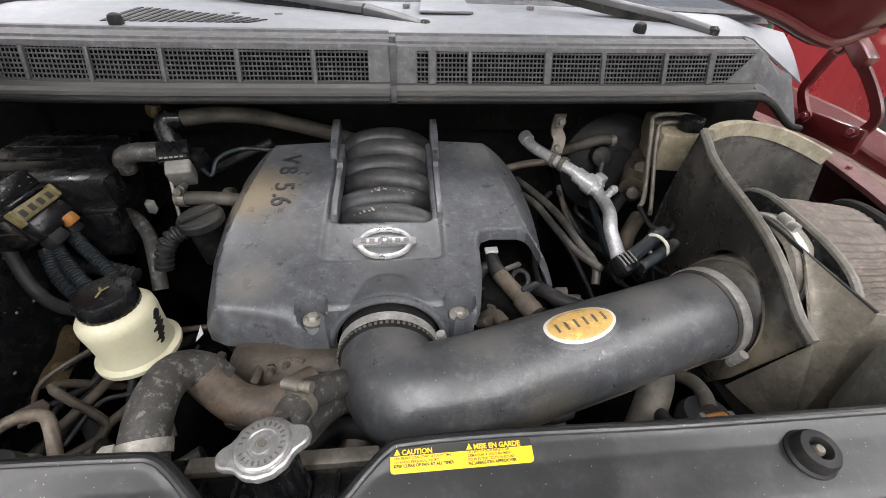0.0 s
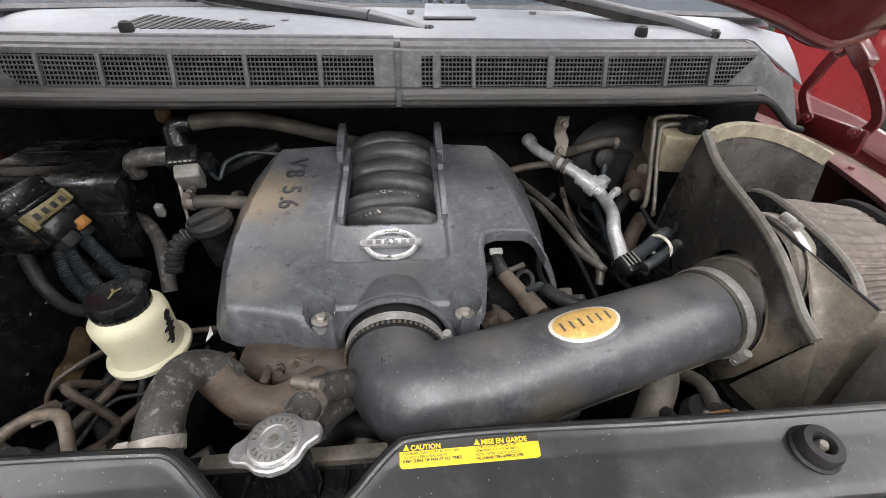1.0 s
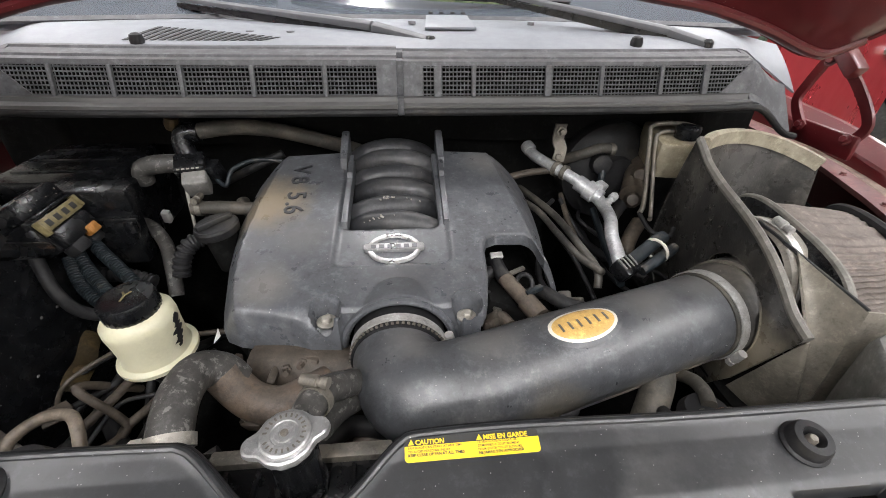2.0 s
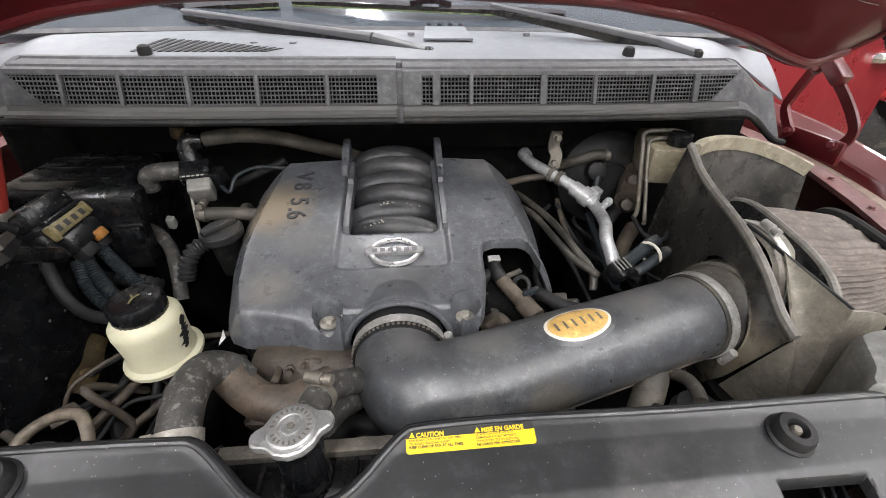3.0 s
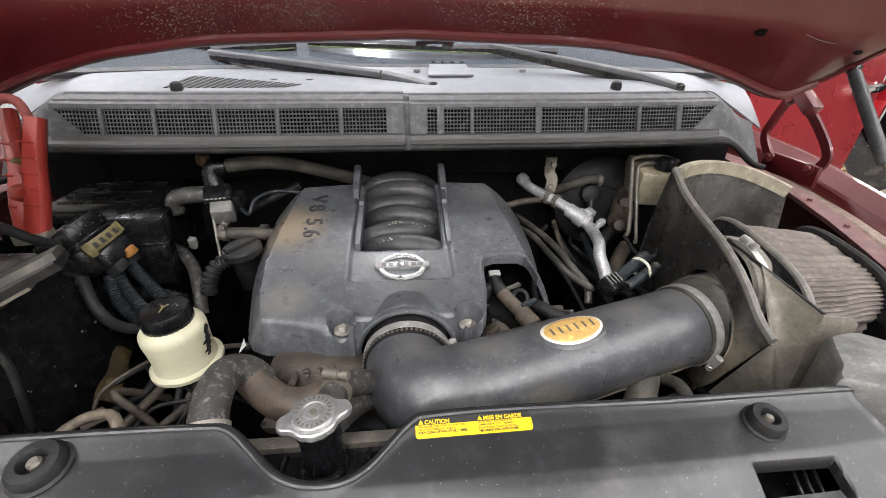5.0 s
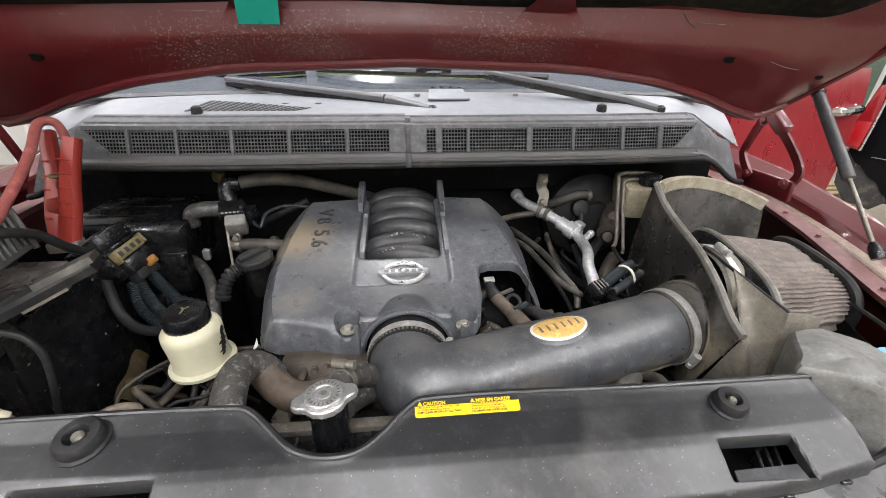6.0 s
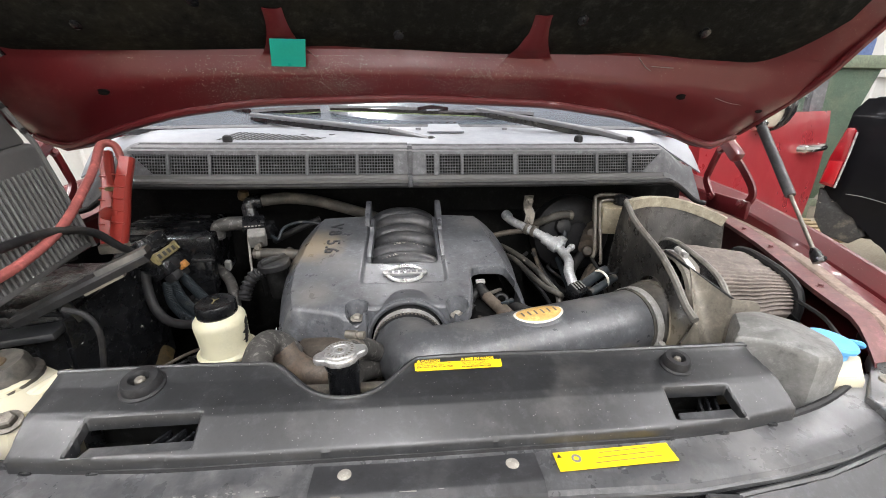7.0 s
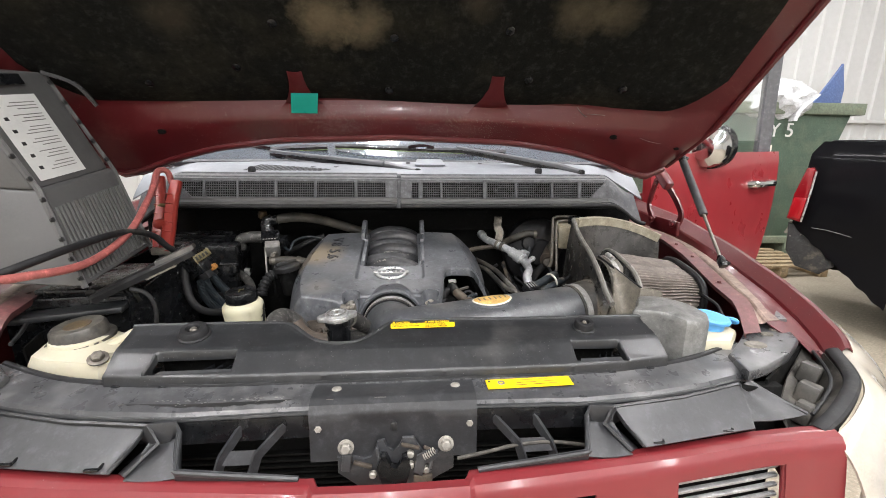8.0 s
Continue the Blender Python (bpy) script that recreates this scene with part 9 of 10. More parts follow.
def ac_line():
    o = thing("coolant_gas_line", (0.35, 0.8, 1.1), "bare aluminium air-conditioning line with clamp bracket", "pipe")
    pts = [(0.297, 0.94, 1.18), (0.305, 0.915, 1.172), (0.335, 0.86, 1.165), (0.365, 0.825, 1.155), (0.395, 0.79, 1.14), (0.41, 0.755, 1.125), (0.405, 0.70, 1.12), (0.385, 0.645, 1.115), (0.378, 0.60, 1.105), (0.372, 0.565, 1.095)]
    bm = bmesh.new()
    sweep(bm, pts, 0.0125, 16, 6)
    part("pipe", bm, M_ALU, o)
    bm = bmesh.new()
    lathe(bm, [(0.0, -0.03), (0.017, -0.03), (0.017, -0.006), (0.021, -0.005), (0.021, 0.016), (0.016, 0.018), (0.016, 0.03), (0, 0.03)], along((0.392, 0.79, 1.141), (0.6, -0.7, -0.3)), 20)
    part("union", bm, M_ALU, o, "machined union nut")
    bm = bmesh.new()
    box(bm, (0.412, 0.785, 1.148), (0.028, 0.022, 0.026), (20, 10, 40), bevel=0.004)
    part("union_block", bm, M_ALU, o)
    bm = bmesh.new()
    lathe(bm, [(0.008, 0), (0.008, 0.012), (0.0065, 0.013), (0.0065, 0.018), (0.009, 0.019), (0.009, 0.03), (0.006, 0.034), (0, 0.034)], along((0.412, 0.745, 1.13), (0.75, 0.45, 0.35)), 14)
    part("service_port", bm, M_ALU, o)
    # bracket to the firewall
    bm = bmesh.new()
    sweep(bm, [(0.34, 0.862, 1.18), (0.345, 0.868, 1.205), (0.337, 0.872, 1.225), (0.338, 0.868, 1.26)], 0.013, n=5, ring=[(-1, -0.18), (1, -0.18), (1, 0.18), (-1, 0.18)])
    part("bracket", bm, M_DULL, o, "dull steel bracket")
    for z in (1.19, 1.245):
        hexbolt(o, (0.339, 0.862, z), (0, -1, 0.2), 0.007, M_DULL)
    for dx in (-0.011, 0.011):
        bm = bmesh.new()
        d = Vector((0.6, -0.75, -0.1)).normalized()
        lathe(bm, [(0.0125, -0.005), (0.0165, -0.005), (0.0165, 0.005), (0.0125, 0.005)], along(Vector((0.345, 0.848, 1.162)) + d * dx, d), 24)
        part("pipe_clip", bm, M_DULL, o, "grey rubber-lined pipe clip")
    bm = bmesh.new()
    lathe(bm, [(0.0, -0.01), (0.0155, -0.01), (0.0155, 0.008), (0.013, 0.012), (0, 0.012)], along((0.296, 0.943, 1.181), (0.2, -0.9, -0.2)), 18)
    part("firewall_collar", bm, M_ALU, o)
    return o


ac_line()


def connector():
    o = thing("wire_connector", (0.375, 0.56, 1.09), "black wire connector with taped loom and cable tie", "connector")
    bm = bmesh.new()
    box(bm, (0.368, 0.55, 1.108), (0.04, 0.034, 0.03), (25, 0, 30), bevel=0.006)
    part("shell", bm, M_BLACK, o)
    for k in range(4):
        bm = bmesh.new()
        box(bm, (0.356 + k * 0.008, 0.541 + 0.004 * k, 1.1235), (0.0025, 0.022, 0.003), (25, 0, 30), bevel=0.001)
        part("latch_rib", bm, M_PALE, o)
    for pts, r, mt in (([(0.385, 0.565, 1.112), (0.42, 0.585, 1.122), (0.445, 0.60, 1.13), (0.46, 0.605, 1.134)], 0.0115, M_CONDUIT),
                       ([(0.40, 0.552, 1.10), (0.44, 0.57, 1.112), (0.475, 0.59, 1.12)], 0.0095, M_CONDUIT)):
        bm = bmesh.new()
        sweep(bm, pts, r, 12, 6)
        part("loom", bm, mt, o)
    bm = bmesh.new()
    d = Vector((0.85, 0.45, 0.2)).normalized()
    sweep(bm, [Vector((0.436, 0.582, 1.120)) + Matrix.Rotation(a, 3, d) @ Vector((0.005, -0.012, 0.017)) * 1.0 for a in np.linspace(0, 2 * math.pi, 15)[:-1]], 0.0028, 6, 1, closed=True)
    part("cable_tie", bm, M_CREAM, o, "cream plastic cable tie")
    return o


connector()
hose([(0.272, 0.90, 1.10), (0.290, 0.83, 1.104), (0.312, 0.74, 1.104), (0.325, 0.64, 1.098), (0.338, 0.585, 1.085), (0.335, 0.56, 1.06)], 0.0072, M_COUPLER, "black coolant hose loop", name="hose")
hose([(0.262, 0.86, 1.09), (0.284, 0.787, 1.098), (0.300, 0.70, 1.094), (0.318, 0.62, 1.088), (0.334, 0.572, 1.092), (0.346, 0.58, 1.08)], 0.0068, M_COUPLER, "black rubber coolant hose", name="hose")
hose([(0.36, 0.86, 1.10), (0.365, 0.80, 1.06), (0.385, 0.75, 1.02), (0.41, 0.72, 1.0)], 0.006, M_GRIME, "grimy brown steel pipe", name="pipe")
hose([(0.22, 0.86, 1.14), (0.28, 0.87, 1.15), (0.34, 0.87, 1.155)], 0.008, M_GRIME, "grimy brown strap pipe", name="pipe")
hose([(0.405, 0.78, 1.10), (0.402, 0.70, 1.07), (0.40, 0.64, 1.05), (0.39, 0.58, 1.05)], 0.007, M_CONDUIT, "blue-grey taped wire loom", name="wire")
hose([(0.50, 0.75, 1.08), (0.47, 0.72, 1.06), (0.45, 0.69, 1.03)], 0.016, M_GRIME, "brown grimy rubber hose", name="hose")
hose([(0.48, 0.80, 1.10), (0.44, 0.76, 1.07), (0.42, 0.70, 1.02)], 0.013, M_RUBBER, "black rubber hose in the bay", name="hose")


rnd = random.Random(31)
for k in range(5):
    x0, y0 = rnd.uniform(0.26, 0.42), rnd.uniform(0.78, 0.9)
    pts = [(x0, y0, rnd.uniform(1.02, 1.1)), (x0 + rnd.uniform(-0.04, 0.05), y0 - rnd.uniform(0.05, 0.09), rnd.uniform(1.02, 1.09)), (x0 + rnd.uniform(-0.02, 0.08), y0 - rnd.uniform(0.11, 0.17), rnd.uniform(1.0, 1.07)), (x0 + rnd.uniform(0.0, 0.12), y0 - rnd.uniform(0.18, 0.26), rnd.uniform(0.95, 1.03))]
    mt, text, nm = ((M_RUBBER, "thin black rubber hose beside the engine", "hose"), (M_RUBBER, "grimy black metal pipe beside the engine", "pipe"), (M_RUBBER, "black wire loom beside the engine", "wire"), (M_RUBBER, "dusty black hose beside the engine", "hose"))[k % 4]
    hose(pts, rnd.uniform(0.004, 0.009), mt, text, name=nm)


def injector_rail():
    o = thing("injector_wiring", (0.17, 0.52, 1.08), "dusty injector connector cluster in the cover cut-out", "connector")
    for pts, r, mt in (([(0.150, 0.590, 1.105), (0.150, 0.575, 1.113), (0.152, 0.555, 1.112), (0.158, 0.535, 1.108)], 0.0125, M_RUBBER),
                       ([(0.158, 0.538, 1.108), (0.172, 0.510, 1.102), (0.190, 0.478, 1.094)], 0.0125, M_GRIME),
                       ([(0.152, 0.560, 1.108), (0.135, 0.556, 1.105), (0.125, 0.545, 1.095), (0.123, 0.52, 1.07)], 0.011, M_RUBBER),
                       ([(0.183, 0.49, 1.098), (0.198, 0.462, 1.090)], 0.0155, M_GRIME),
                       ([(0.205, 0.545, 1.07), (0.222, 0.52, 1.088), (0.245, 0.49, 1.09), (0.285, 0.475, 1.085)], 0.011, M_RUBBER),
                       ([(0.130, 0.49, 1.05), (0.140, 0.475, 1.08), (0.150, 0.452, 1.082)], 0.011, M_GRIME)):
        bm = bmesh.new()
        sweep(bm, pts, r, 12, 6)
        part("hose_piece", bm, mt, o)
    bm = bmesh.new()
    sweep(bm, [Vector((0.192 + 0.013 * math.cos(a), 0.535 + 0.010 * math.sin(a), 1.098 + 0.010 * math.sin(a))) for a in np.linspace(0, 2 * math.pi, 13)[:-1]], 0.004, 8, 2, closed=True)
    part("wire_loop", bm, M_RUBBER, o)
    rnd = random.Random(12)
    for k in range(30):
        bm = bmesh.new()
        p = (rnd.uniform(0.12, 0.27), rnd.uniform(0.43, 0.56), rnd.uniform(1.04, 1.088))
        box(bm, p, (rnd.uniform(0.012, 0.03), rnd.uniform(0.012, 0.03), rnd.uniform(0.012, 0.03)), (rnd.uniform(-40, 40), rnd.uniform(-40, 40), rnd.uniform(-60, 60)), bevel=0.004)
        part("plug", bm, (M_COUPLER, M_GRIME, M_RUBBER)[k % 3], o)
    bm = bmesh.new()
    box(bm, (0.151, 0.577, 1.126), (0.022, 0.012, 0.006), (20, 0, 4), bevel=0.002)
    part("wire_clip", bm, M_STEEL, o, "bright wire clip")
    bm = bmesh.new()
    box(bm, (0.180, 0.545, 1.116), (0.028, 0.008, 0.006), (0, -8, 20), bevel=0.002)
    part("latch_bar", bm, M_COUPLER, o)
    bm = bmesh.new()
    box(bm, (0.196, 0.497, 1.112), (0.030, 0.009, 0.008), (0, -8, 24), bevel=0.002)
    part("latch_bar", bm, M_CONDUIT, o)
    return o


injector_rail()


# below the tube
hose([(0.305, 0.31, 0.88), (0.315, 0.322, 0.99), (0.335, 0.348, 1.03), (0.361, 0.384, 1.035), (0.38, 0.42, 1.01)], 0.022, M_OLDHOSE, "pale grey rubber hose under the intake tube", name="hose", seg=20)
hose([(0.395, 0.40, 1.02), (0.397, 0.365, 1.045), (0.390, 0.335, 1.058), (0.382, 0.312, 1.060)], 0.0095, M_OLDHOSE, "dusty grey hose to the fitting", name="hose")
hose([(0.335, 0.36, 1.0), (0.335, 0.33, 1.03), (0.325, 0.30, 1.05)], 0.010, M_RUBBER, "black rubber hose in the bay", name="hose")
hose([(0.14, 0.35, 1.0), (0.18, 0.33, 1.03), (0.215, 0.335, 1.035), (0.225, 0.36, 1.0)], 0.007, M_RUBBER, "thin black hose loop", name="hose")


def alternator():
    o = thing("pulley_housing", (0.12, 0.36, 0.95), "brown dusty cast accessory housing", "housing")
    bm = bmesh.new()
    lathe(bm, [(0.05, -0.05), (0.075, -0.04), (0.078, 0.03), (0.055, 0.05), (0.03, 0.052), (0, 0.05)], along((0.15, 0.36, 0.955), (0.1, -0.5, 0.85)), 28)
    part("casting", bm, M_GRIME, o)
    for k in range(6):
        a = k * math.pi / 3
        hexbolt(o, (0.15 + 0.06 * math.cos(a), 0.335 + 0.03 * math.sin(a), 0.995 + 0.03 * math.sin(a)), (0.1, -0.5, 0.85), 0.007, M_GRIME)
    return o


alternator()
hose([(-0.02, 0.36, 0.98), (-0.08, 0.36, 1.0), (-0.12, 0.33, 1.0), (-0.15, 0.32, 0.97)], 0.014, M_RUBBER, "black coolant hose under the elbow", name="hose")
hose([(0.0, 0.40, 0.95), (-0.05, 0.37, 0.97), (-0.07, 0.34, 0.96)], 0.02, M_GRIME, "grimy brown metal pipe", name="pipe")


def washer_tank():
    o = thing("washer_tank", (0.6, 0.27, 1.05), "dirty grey washer fluid tank with blue cap", "tank")
    bm = bmesh.new()
    out = [(0.492, 0.242), (0.51, 0.262), (0.54, 0.31), (0.60, 0.325), (0.648, 0.295), (0.655, 0.235), (0.62, 0.185), (0.565, 0.172), (0.545, 0.205)]
    ring = [(lerp(q[0], x, 0.5), lerp(q[1], y, 0.5)) for q, x, y in ((a.lerp(b, f), p.x, p.y) for (a, b, f), p in zip(((Vector(out[i]), Vector(out[(i + 1) % len(out)]), j / 4) for i in range(len(out)) for j in range(4)), spline([(x, y, 0) for x, y in out], 4, True)))]
    cx, cy = 0.585, 0.245
    rows = []
    for k, z in ((0.99, 1.06), (1.0, 1.09), (1.0, 1.142), (0.99, 1.150), (0.965, 1.156), (0.93, 1.159), (0.6, 1.163), (0.3, 1.166)):
        rows.append([bm.verts.new((cx + (x - cx) * k, cy + (y - cy) * k, z + (0.018 * (0.66 - x) / 0.15 - 0.014 * max(0, (0.53 - x) / 0.05)) * (z > 1.12))) for x, y in ring])
    for a, b in zip(rows, rows[1:]):
        for i in range(len(ring)):
            bm.faces.new((a[i], a[(i + 1) % len(ring)], b[(i + 1) % len(ring)], b[i]))
    bm.faces.new(rows[-1])
    bm.faces.new(rows[0][::-1])
    part("shoulder", bm, M_WASH, o)
    bm = bmesh.new()
    out = [(0.62, 0.20), (0.60, 0.32), (0.68, 0.345), (0.74, 0.31), (0.74, 0.25), (0.69, 0.20)]
    prism(bm, out, 0.11, pose(0, 0, 1.005), 0.012)
    part("bottle", bm, M_TANK, o, "pale translucent tank bottle")
    m = pose(0.685, 0.265, 1.112, 3, 6, 0)
    bm = bmesh.new()
    lathe(bm, [(0.028, 0.0), (0.028, 0.02), (0.036, 0.021), (0.037, 0.026), (0.034, 0.030), (0.012, 0.031), (0, 0.029)], m, 32)
    part("cap", bm, M_BLUE, o, "bright blue flip cap")
    bm = bmesh.new()
    sweep(bm, [m @ Vector((0.034, 0.0, 0.026)), m @ Vector((0.048, -0.004, 0.026)), m @ Vector((0.06, -0.002, 0.020)), m @ Vector((0.052, 0.01, 0.016)), m @ Vector((0.036, 0.008, 0.020))], 0.005, 8, 4)
    part("cap_strap", bm, M_BLUE, o)
    return o


washer_tank()


# ---- beyond the truck ----
def open_door():
    a, b = Vector((1.06, 1.28, 0)), Vector((2.19, 1.87, 0))
    d = (b - a).normalized()
    n = Vector((d.y, -d.x, 0))

    def skin(u, v):
        s = (b - a).length * u
        bow = 0.035 * math.sin(v * math.pi) ** 0.7
        edge = -0.22 * max(0.0, u - 0.8) / 0.2 * v ** 1.5
        return a + d * (s + edge) + n * bow + Vector((0, 0, lerp(1.46 + 0.015 * u, 0.52, v)))

    bm = bmesh.new()
    sheet(bm, skin, 24, 20, 0.04)
    o = part("open_door", bm, M_RED, the_cab, "open red door with chrome handle and mirror")
    bm = bmesh.new()
    for p, q, w in ((skin(1, 0) - d * 0.13, skin(1, 0) - d * 0.19 + Vector((0, 0, 0.62)), 0.035), (skin(0.12, 0), skin(0.12, 0) + d * 0.45 + Vector((0, 0, 0.62)), 0.02), (skin(0.12, 0) + d * 0.43 + Vector((0, 0, 0.61)), skin(1, 0) - d * 0.17 + Vector((0, 0, 0.61)), 0.025)):
        sweep(bm, [p, q], w, n=1, ring=[(-1, -0.6), (1, -0.6), (1, 0.6), (-1, 0.6)], smooth=False)
    part("window_frame", bm, M_COWL, o, "grey window pillar")
    bm = bmesh.new()
    g = [skin(0.12, 0), skin(0.88, 0), skin(0.88, 0) - d * 0.06 + Vector((0, 0, 0.6)), skin(0.12, 0) + d * 0.43 + Vector((0, 0, 0.6))]
    sheet(bm, lambda u, v: g[0].lerp(g[1], u).lerp(g[3].lerp(g[2], u), v), 4, 4, 0.004)
    glass = part("window_glass", bm, M_GLASS, o)
    glass.visible_shadow = False
    h = skin(0.82, 0.175) + n * 0.03
    bm = bmesh.new()
    sweep(bm, [h - d * 0.125, h - d * 0.10 + n * 0.03, h + d * 0.10 + n * 0.03, h + d * 0.125], 0.026, 10, 3, flat=0.8)
    part("handle", bm, M_BRIGHT, o, "chrome door handle")
    bm = bmesh.new()
    lathe(bm, [(0.062, 0.0), (0.055, 0.004), (0, 0.001)], along(skin(0.815, 0.195) + n * 0.006, n) @ Matrix.Diagonal((1.4, 1.4, 1, 1)), 24)
    part("handle_cup", bm, M_RED, o)
    bm = bmesh.new()
    m = along((1.465, 1.42, 1.50), (0.82, 0.55, 0.05))
    lathe(bm, [(0, -0.075), (0.05, -0.07), (0.085, -0.035), (0.095, 0.02), (0.09, 0.05), (0, 0.05)], m @ Matrix.Diagonal((0.95, 1.05, 1, 1)), 32)
    part("mirror_housing", bm, M_BRIGHT, o, "chrome mirror housing")
    bm = bmesh.new()
    lathe(bm, [(0.09, 0.03), (0.1, 0.035), (0.102, 0.08), (0.09, 0.085), (0, 0.07)], m @ Matrix.Diagonal((0.95, 1.05, 1, 1)), 32)
    part("mirror_rim", bm, M_BLACK, o)
    bm = bmesh.new()
    sweep(bm, [skin(0.42, 0.02), (1.485, 1.44, 1.47)], 0.03, 10, 3)
    part("mirror_arm", bm, M_BLACK, o)
    bm = bmesh.new()
    sweep(bm, [a + Vector((-0.02, -0.01, 1.30)), a + Vector((-0.02, -0.01, 0.62))], 0.03, 10, 1, smooth=False)
    part("hinge_post", bm, M_REDIN, o)
    return o


open_door()


def black_truck():
    o = thing("black_pickup", (3.27, 2.66, 0), "black pickup truck bed with red tail light, bumper missing", "pickup truck")

    def low(x):
        a = max(0.30, 0.90 - 0.92 * (x - 3.27)) + 0.008 * math.sin(x * 60)
        return max(a, 0.45 + math.sqrt(0.25 - (x - 4.42) ** 2)) if abs(x - 4.42) < 0.5 else a

    def side(u, v):
        x = lerp(3.27, 6.2, u)
        z = lerp(1.55, low(x), v)
        w = min(1.0, (1.55 - z) / 0.93)
        bulge = 0.05 * math.sin(min(1, w * 1.1) * math.pi) + 0.03 * min(1, w / 0.12)
        tuck = 0.042 * max(0, 1 - (x - 3.27) / 0.12) * (0.3 + w)
        return Vector((x - 0.05 * w + 0.05 * max(0, 1 - w / 0.1), 2.66 - bulge + tuck, z))

    bm = bmesh.new()
    sheet(bm, side, 140, 34, 0.02)
    part("bed_side", bm, M_BLACKCAR, o)
    bm = bmesh.new()
    box(bm, (3.30, 3.4, 1.08), (0.06, 1.45, 0.85), bevel=0.02)
    part("tailgate", bm, M_BLACKCAR, o)
    bm = bmesh.new()
    box(bm, (4.80, 2.70, 1.535), (2.9, 0.11, 0.07), bevel=0.03, seg=3)
    part("bed_rail", bm, M_BLACKCAR, o)
    bm = bmesh.new()
    box(bm, (4.75, 4.1, 1.1), (2.9, 0.1, 0.9), bevel=0.03)
    part("far_bed_side", bm, M_BLACKCAR, o)
    bm = bmesh.new()
    box(bm, (4.75, 3.4, 0.75), (2.9, 1.4, 0.08), bevel=0.01)
    part("bed_floor", bm, M_DARK, o)
    bm = bmesh.new()
    out = [(-0.01, -0.20), (0.085, -0.225), (0.105, 0.0), (0.115, 0.19), (0.10, 0.215), (0.055, 0.21), (0.012, 0.0)]
    prism(bm, out, 0.10, axes((3.20, 2.64, 1.145), (1, 0.0, 0), (0, 0, 1)), 0.015)
    t = part("tail_light", bm, M_TAIL, o, "tall red tail light")
    bm = bmesh.new()
    prism(bm, [(-0.008, -0.14), (0.072, -0.155), (0.085, 0.02), (0.008, 0.02)], 0.012, axes((3.208, 2.545, 1.10), (1, 0.0, 0), (0, 0, 1)), 0.006)
    part("reflector", bm, M_TAILLOW, t, "brighter red lower half")
    bm = bmesh.new()
    sweep(bm, [(3.288, 2.54, 0.925), (3.308, 2.54, 1.145), (3.318, 2.54, 1.33)], 0.007, 8, 4)
    part("lamp_edge", bm, M_CHROME, t, "pale worn edge")
    bm = bmesh.new()
    out = [(0.0, 0.06), (0.14, 0.05), (0.22, -0.06), (0.34, -0.26), (0.26, -0.34), (0.10, -0.30), (0.02, -0.18)]
    prism(bm, out, 0.12, axes((3.2, 2.74, 0.84), (1, 0, 0), (0, 0, 1)), 0.03)
    part("lower_corner", bm, M_TYRE, o, "broken black lower corner")
    rnd = random.Random(8)
    for k in range(9):
        bm = bmesh.new()
        p = Vector((3.22 + rnd.uniform(0, 0.12), 2.66, 0.86 + rnd.uniform(-0.06, 0.06)))
        sweep(bm, [p, p + Vector((rnd.uniform(-0.06, 0.06), rnd.uniform(-0.05, 0.0), rnd.uniform(-0.12, 0.0)))], 0.02, n=2, ring=[(-1, -0.2), (1, -0.2), (1, 0.2), (-1, 0.2)])
        part("torn_shred", bm, M_DULL, o, "torn plastic shred")
    bm = bmesh.new()
    sweep(bm, [(4.42 + 0.505 * math.cos(a), 2.615, 0.45 + 0.505 * math.sin(a)) for a in np.linspace(0.35, math.pi - 0.1, 20)], 0.028, n=2, ring=[(-1, -0.5), (1, -0.5), (1, 0.5), (-1, 0.5)])
    part("arch_lip", bm, M_DUSTYBOX, o, "muddy wheel arch lip")
    bm = bmesh.new()
    sweep(bm, [(3.36, 2.565, 0.885), (3.44, 2.562, 0.88), (3.52, 2.56, 0.865), (3.60, 2.562, 0.845)], 0.006, 6, 4, flat=0.4)
    part("paint_scrape", bm, M_PALE, o, "long pale scrape")
    bm = bmesh.new()
    lathe(bm, [(0.2, -0.13), (0.36, -0.13), (0.40, -0.08), (0.40, 0.08), (0.36, 0.13), (0.2, 0.13)], along((4.42, 2.82, 0.40), (0, 1, 0)), 40)
    w = part("tyre", bm, M_TYRE, o)
    bm = bmesh.new()
    lathe(bm, [(0.21, -0.10), (0.2, -0.02), (0.08, -0.05), (0, -0.05)], along((4.42, 2.82, 0.40), (0, -1, 0)) @ Matrix.Diagonal((1, 1, -1, 1)), 28)
    part("rim", bm, M_ALU, w)
    bm = bmesh.new()
    box(bm, (4.8, 3.4, 0.55), (3.0, 0.9, 0.12), bevel=0.02)
    part("chassis", bm, M_DARK, o)
    bm = bmesh.new()
    box(bm, (6.9, 3.4, 1.25), (1.4, 1.6, 1.3), bevel=0.15, seg=4)
    part("cab", bm, M_BLACKCAR, o)
    for x, y in ((4.42, 3.98), (7.2, 2.82), (7.2, 3.98)):
        bm = bmesh.new()
        lathe(bm, [(0.0, -0.13), (0.36, -0.13), (0.40, -0.08), (0.40, 0.08), (0.36, 0.13), (0, 0.13)], along((x, y, 0.40), (0, 1, 0)), 32)
        part("tyre", bm, M_TYRE, o)
    o.rotation_euler = (0, 0, radians(-50))
    return o


black_truck()


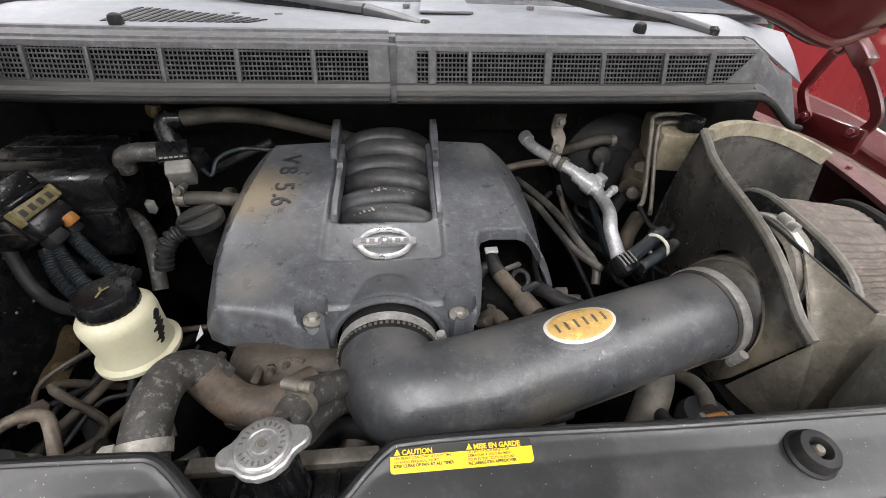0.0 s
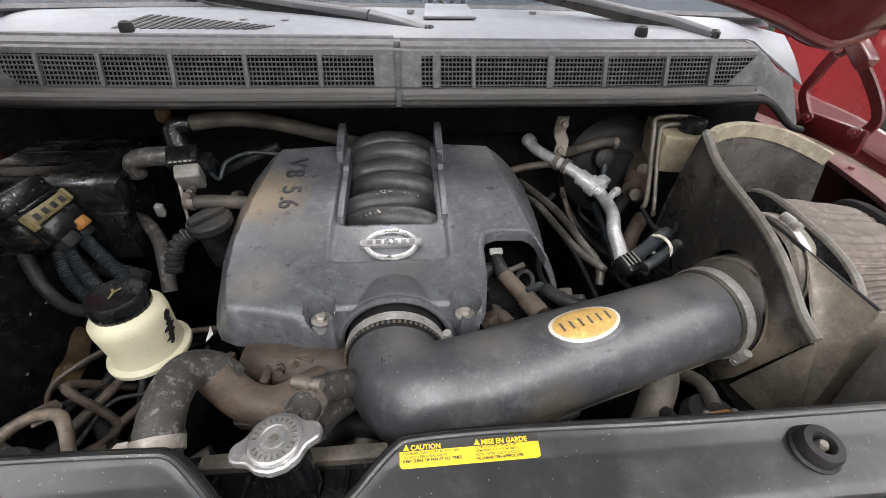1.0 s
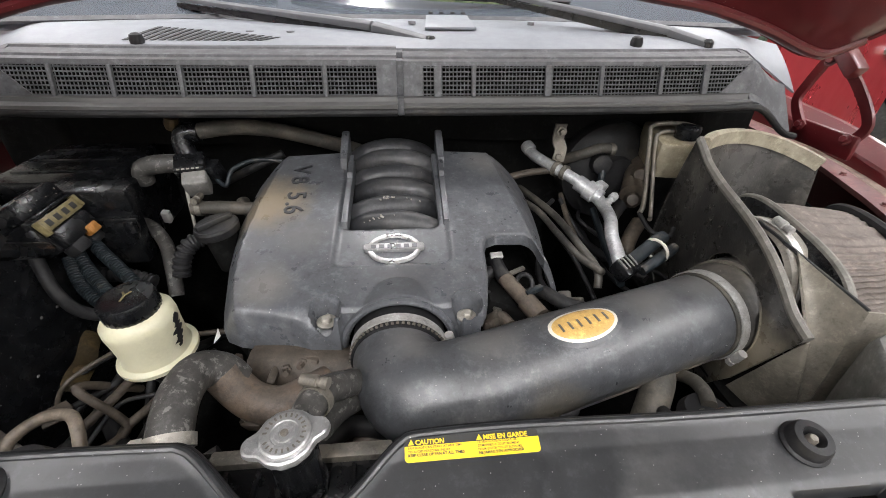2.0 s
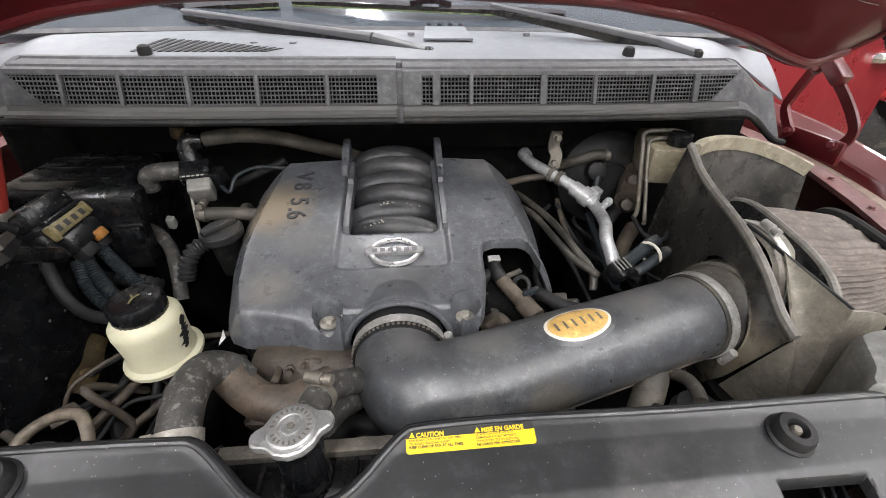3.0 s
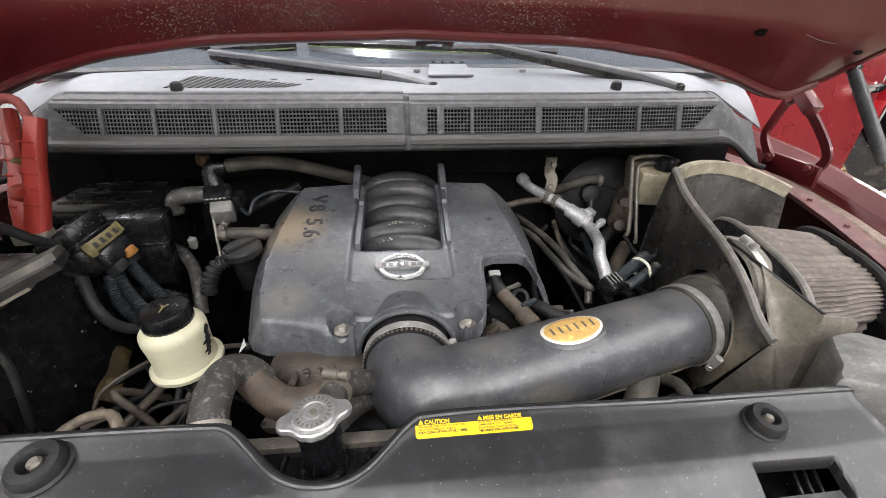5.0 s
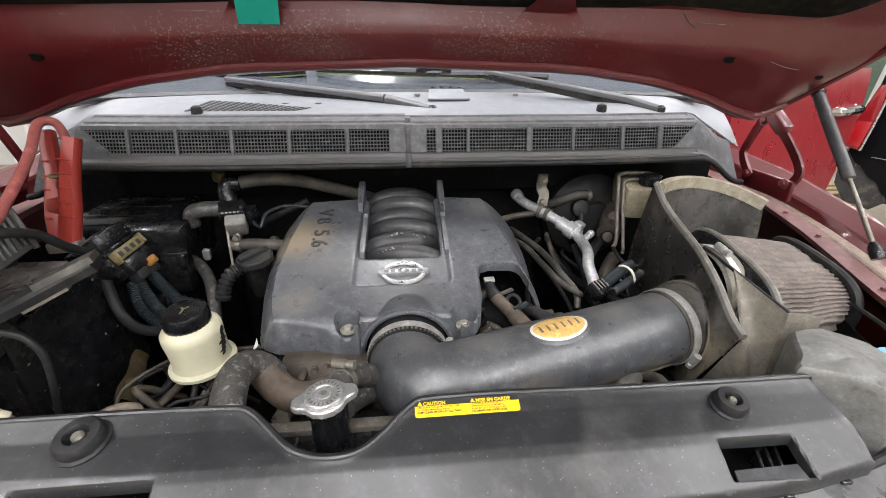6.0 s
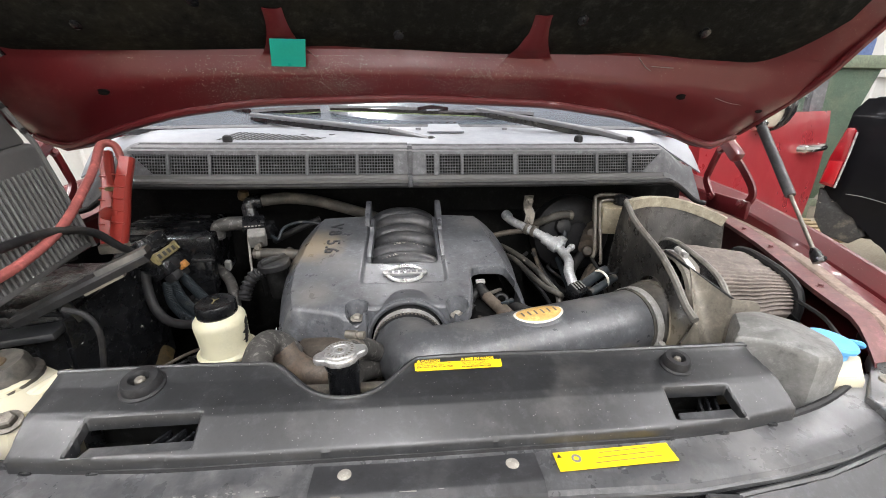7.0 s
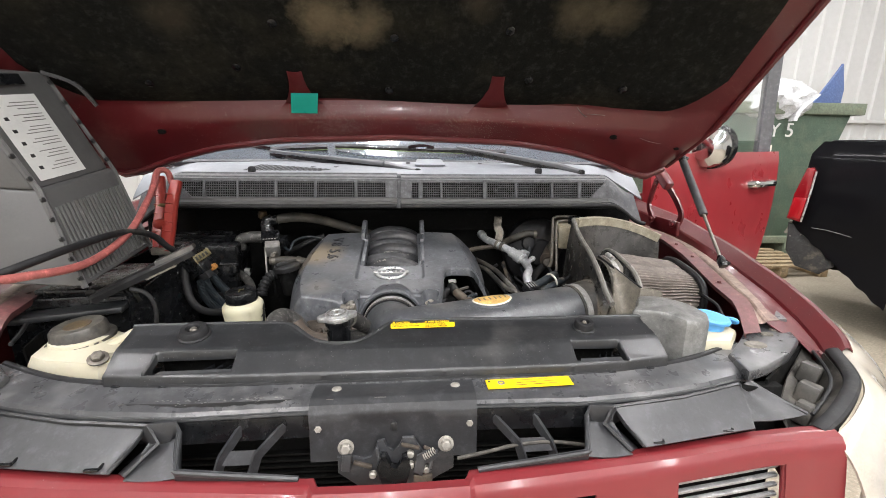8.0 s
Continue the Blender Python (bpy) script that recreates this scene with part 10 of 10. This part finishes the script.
def dumpster():
    o = thing("dumpster", (5.0, 5.5, 0), "battered green steel dumpster full of rubbish", "dumpster")
    bm = bmesh.new()
    out = [(3.3, 2.06), (6.12, 2.06), (5.93, 1.5), (5.82, 0.2), (3.5, 0.2)]
    prism(bm, out, 1.35, axes((0, 5.02, 0), (1, 0, 0), (0, 0, 1)) @ Matrix.Diagonal((1, 1, -1, 1)), 0.01)
    part("body", bm, M_BIN, o)
    bm = bmesh.new()
    box(bm, (4.72, 5.0, 2.03), (3.0, 0.1, 0.15), bevel=0.012)
    part("front_rim", bm, M_BINRIM, o, "worn pale green rim")
    bm = bmesh.new()
    box(bm, (6.17, 5.68, 2.03), (0.1, 1.4, 0.15), bevel=0.012)
    part("side_rim", bm, M_BINRIM, o)
    bm = bmesh.new()
    box(bm, (4.7, 5.0, 0.23), (2.4, 0.1, 0.1), bevel=0.01)
    part("foot_rail", bm, M_BINRIM, o)
    for x in (3.6, 4.2):
        bm = bmesh.new()
        box(bm, (x, 4.99, 1.1), (0.07, 0.06, 1.7), bevel=0.01)
        part("stiffener", bm, M_BIN, o)
    for x in (3.8, 5.5):
        bm = bmesh.new()
        box(bm, (x, 5.5, 0.1), (0.14, 1.1, 0.2), bevel=0.01)
        part("skid", bm, M_BINRIM, o)
    lettering("Y 5", 0.26, axes((4.86, 4.943, 1.66), (1, 0, 0), (0, 0, 1)), M_WHITE, o, 0.004, "painted_writing")
    bm = bmesh.new()
    box(bm, (4.90, 4.99, 1.5), (0.17, 0.006, 0.10), bevel=0.001)
    part("warning_plate", bm, M_CREAM, o, "small faded warning plate")
    return o


dumpster()


def rubbish():
    for cx, cy, s in ((4.75, 5.3, 0.42), (5.15, 5.25, 0.38), (4.4, 5.4, 0.36)):
        bm = bmesh.new()
        bmesh.ops.create_icosphere(bm, subdivisions=4, radius=s)
        for v in bm.verts:
            k = noise.noise(v.co * 6 + Vector((cx * 9, 0, 0))) * 0.22 + noise.noise(v.co * 17) * 0.07
            v.co = Vector((cx, cy, 2.14)) + Vector((v.co.x * (1 + k), v.co.y * (1 + k), v.co.z * 0.75 * (1 + k)))
        single("rubbish_bag", bm, M_BAG, "crumpled clear plastic rubbish bag in the dumpster", "bag", "bags in the dumpster", smooth=0.4)
    bm = bmesh.new()
    sweep(bm, [(5.42, 4.93, 2.2), (5.32, 4.92, 2.12), (5.2, 4.925, 2.0), (5.15, 4.925, 1.86)], 0.06, n=5, ring=[(-1, -0.1), (-0.3, 0.12), (0.4, -0.08), (1, 0.1), (0.4, 0.0), (-0.3, 0.2)])
    single("plastic_strip", bm, M_BAG, "white plastic film hanging over the dumpster rim", "film")
    bm = bmesh.new()
    prism(bm, [(-0.3, 0.0), (0.22, 0.0), (0.26, 0.2), (0.2, 0.55), (0.0, 0.32)], 0.03, axes((5.82, 5.15, 2.1), (1, 0.2, 0), (0, 0.1, 1)), 0.004)
    single("blue_board", bm, M_BLUEBOX, "blue folded cardboard sheet sticking out of the dumpster", "cardboard")
    bm = bmesh.new()
    lathe(bm, [(0.05, 0), (0.05, 0.1), (0.03, 0.12), (0, 0.12)], pose(4.86, 5.1, 2.5, 20, 10, 0), 16)
    single("blue_bottle_cap", bm, M_BLUE, "small blue plastic lid among the rubbish", "lid")
    bm = bmesh.new()
    box(bm, (7.0, 6.5, 1.95), (0.18, 0.16, 0.3), bevel=0.02)
    single("wall_box", bm, M_DULL, "small grey metal box on the wall", "wall box")
    bm = bmesh.new()
    box(bm, (8.0, 6.54, 1.98), (1.8, 0.06, 0.06), bevel=0.01)
    single("wall_rail", bm, M_WALL, "white metal rail along the wall", "rail")


rubbish()


def pallet():
    o = thing("pallet", (4.6, 4.4, 0), "worn wooden pallet on the concrete floor", "pallet")
    for k in range(6):
        bm = bmesh.new()
        box(bm, (4.5, 4.0 + k * 0.16, 0.13), (1.2, 0.1, 0.022), bevel=0.003)
        part("board", bm, M_WOOD, o)
    for x in (3.98, 4.5, 5.02):
        bm = bmesh.new()
        box(bm, (x, 4.4, 0.06), (0.09, 0.95, 0.118), bevel=0.004)
        part("bearer", bm, M_WOOD, o)
    return o


pallet()
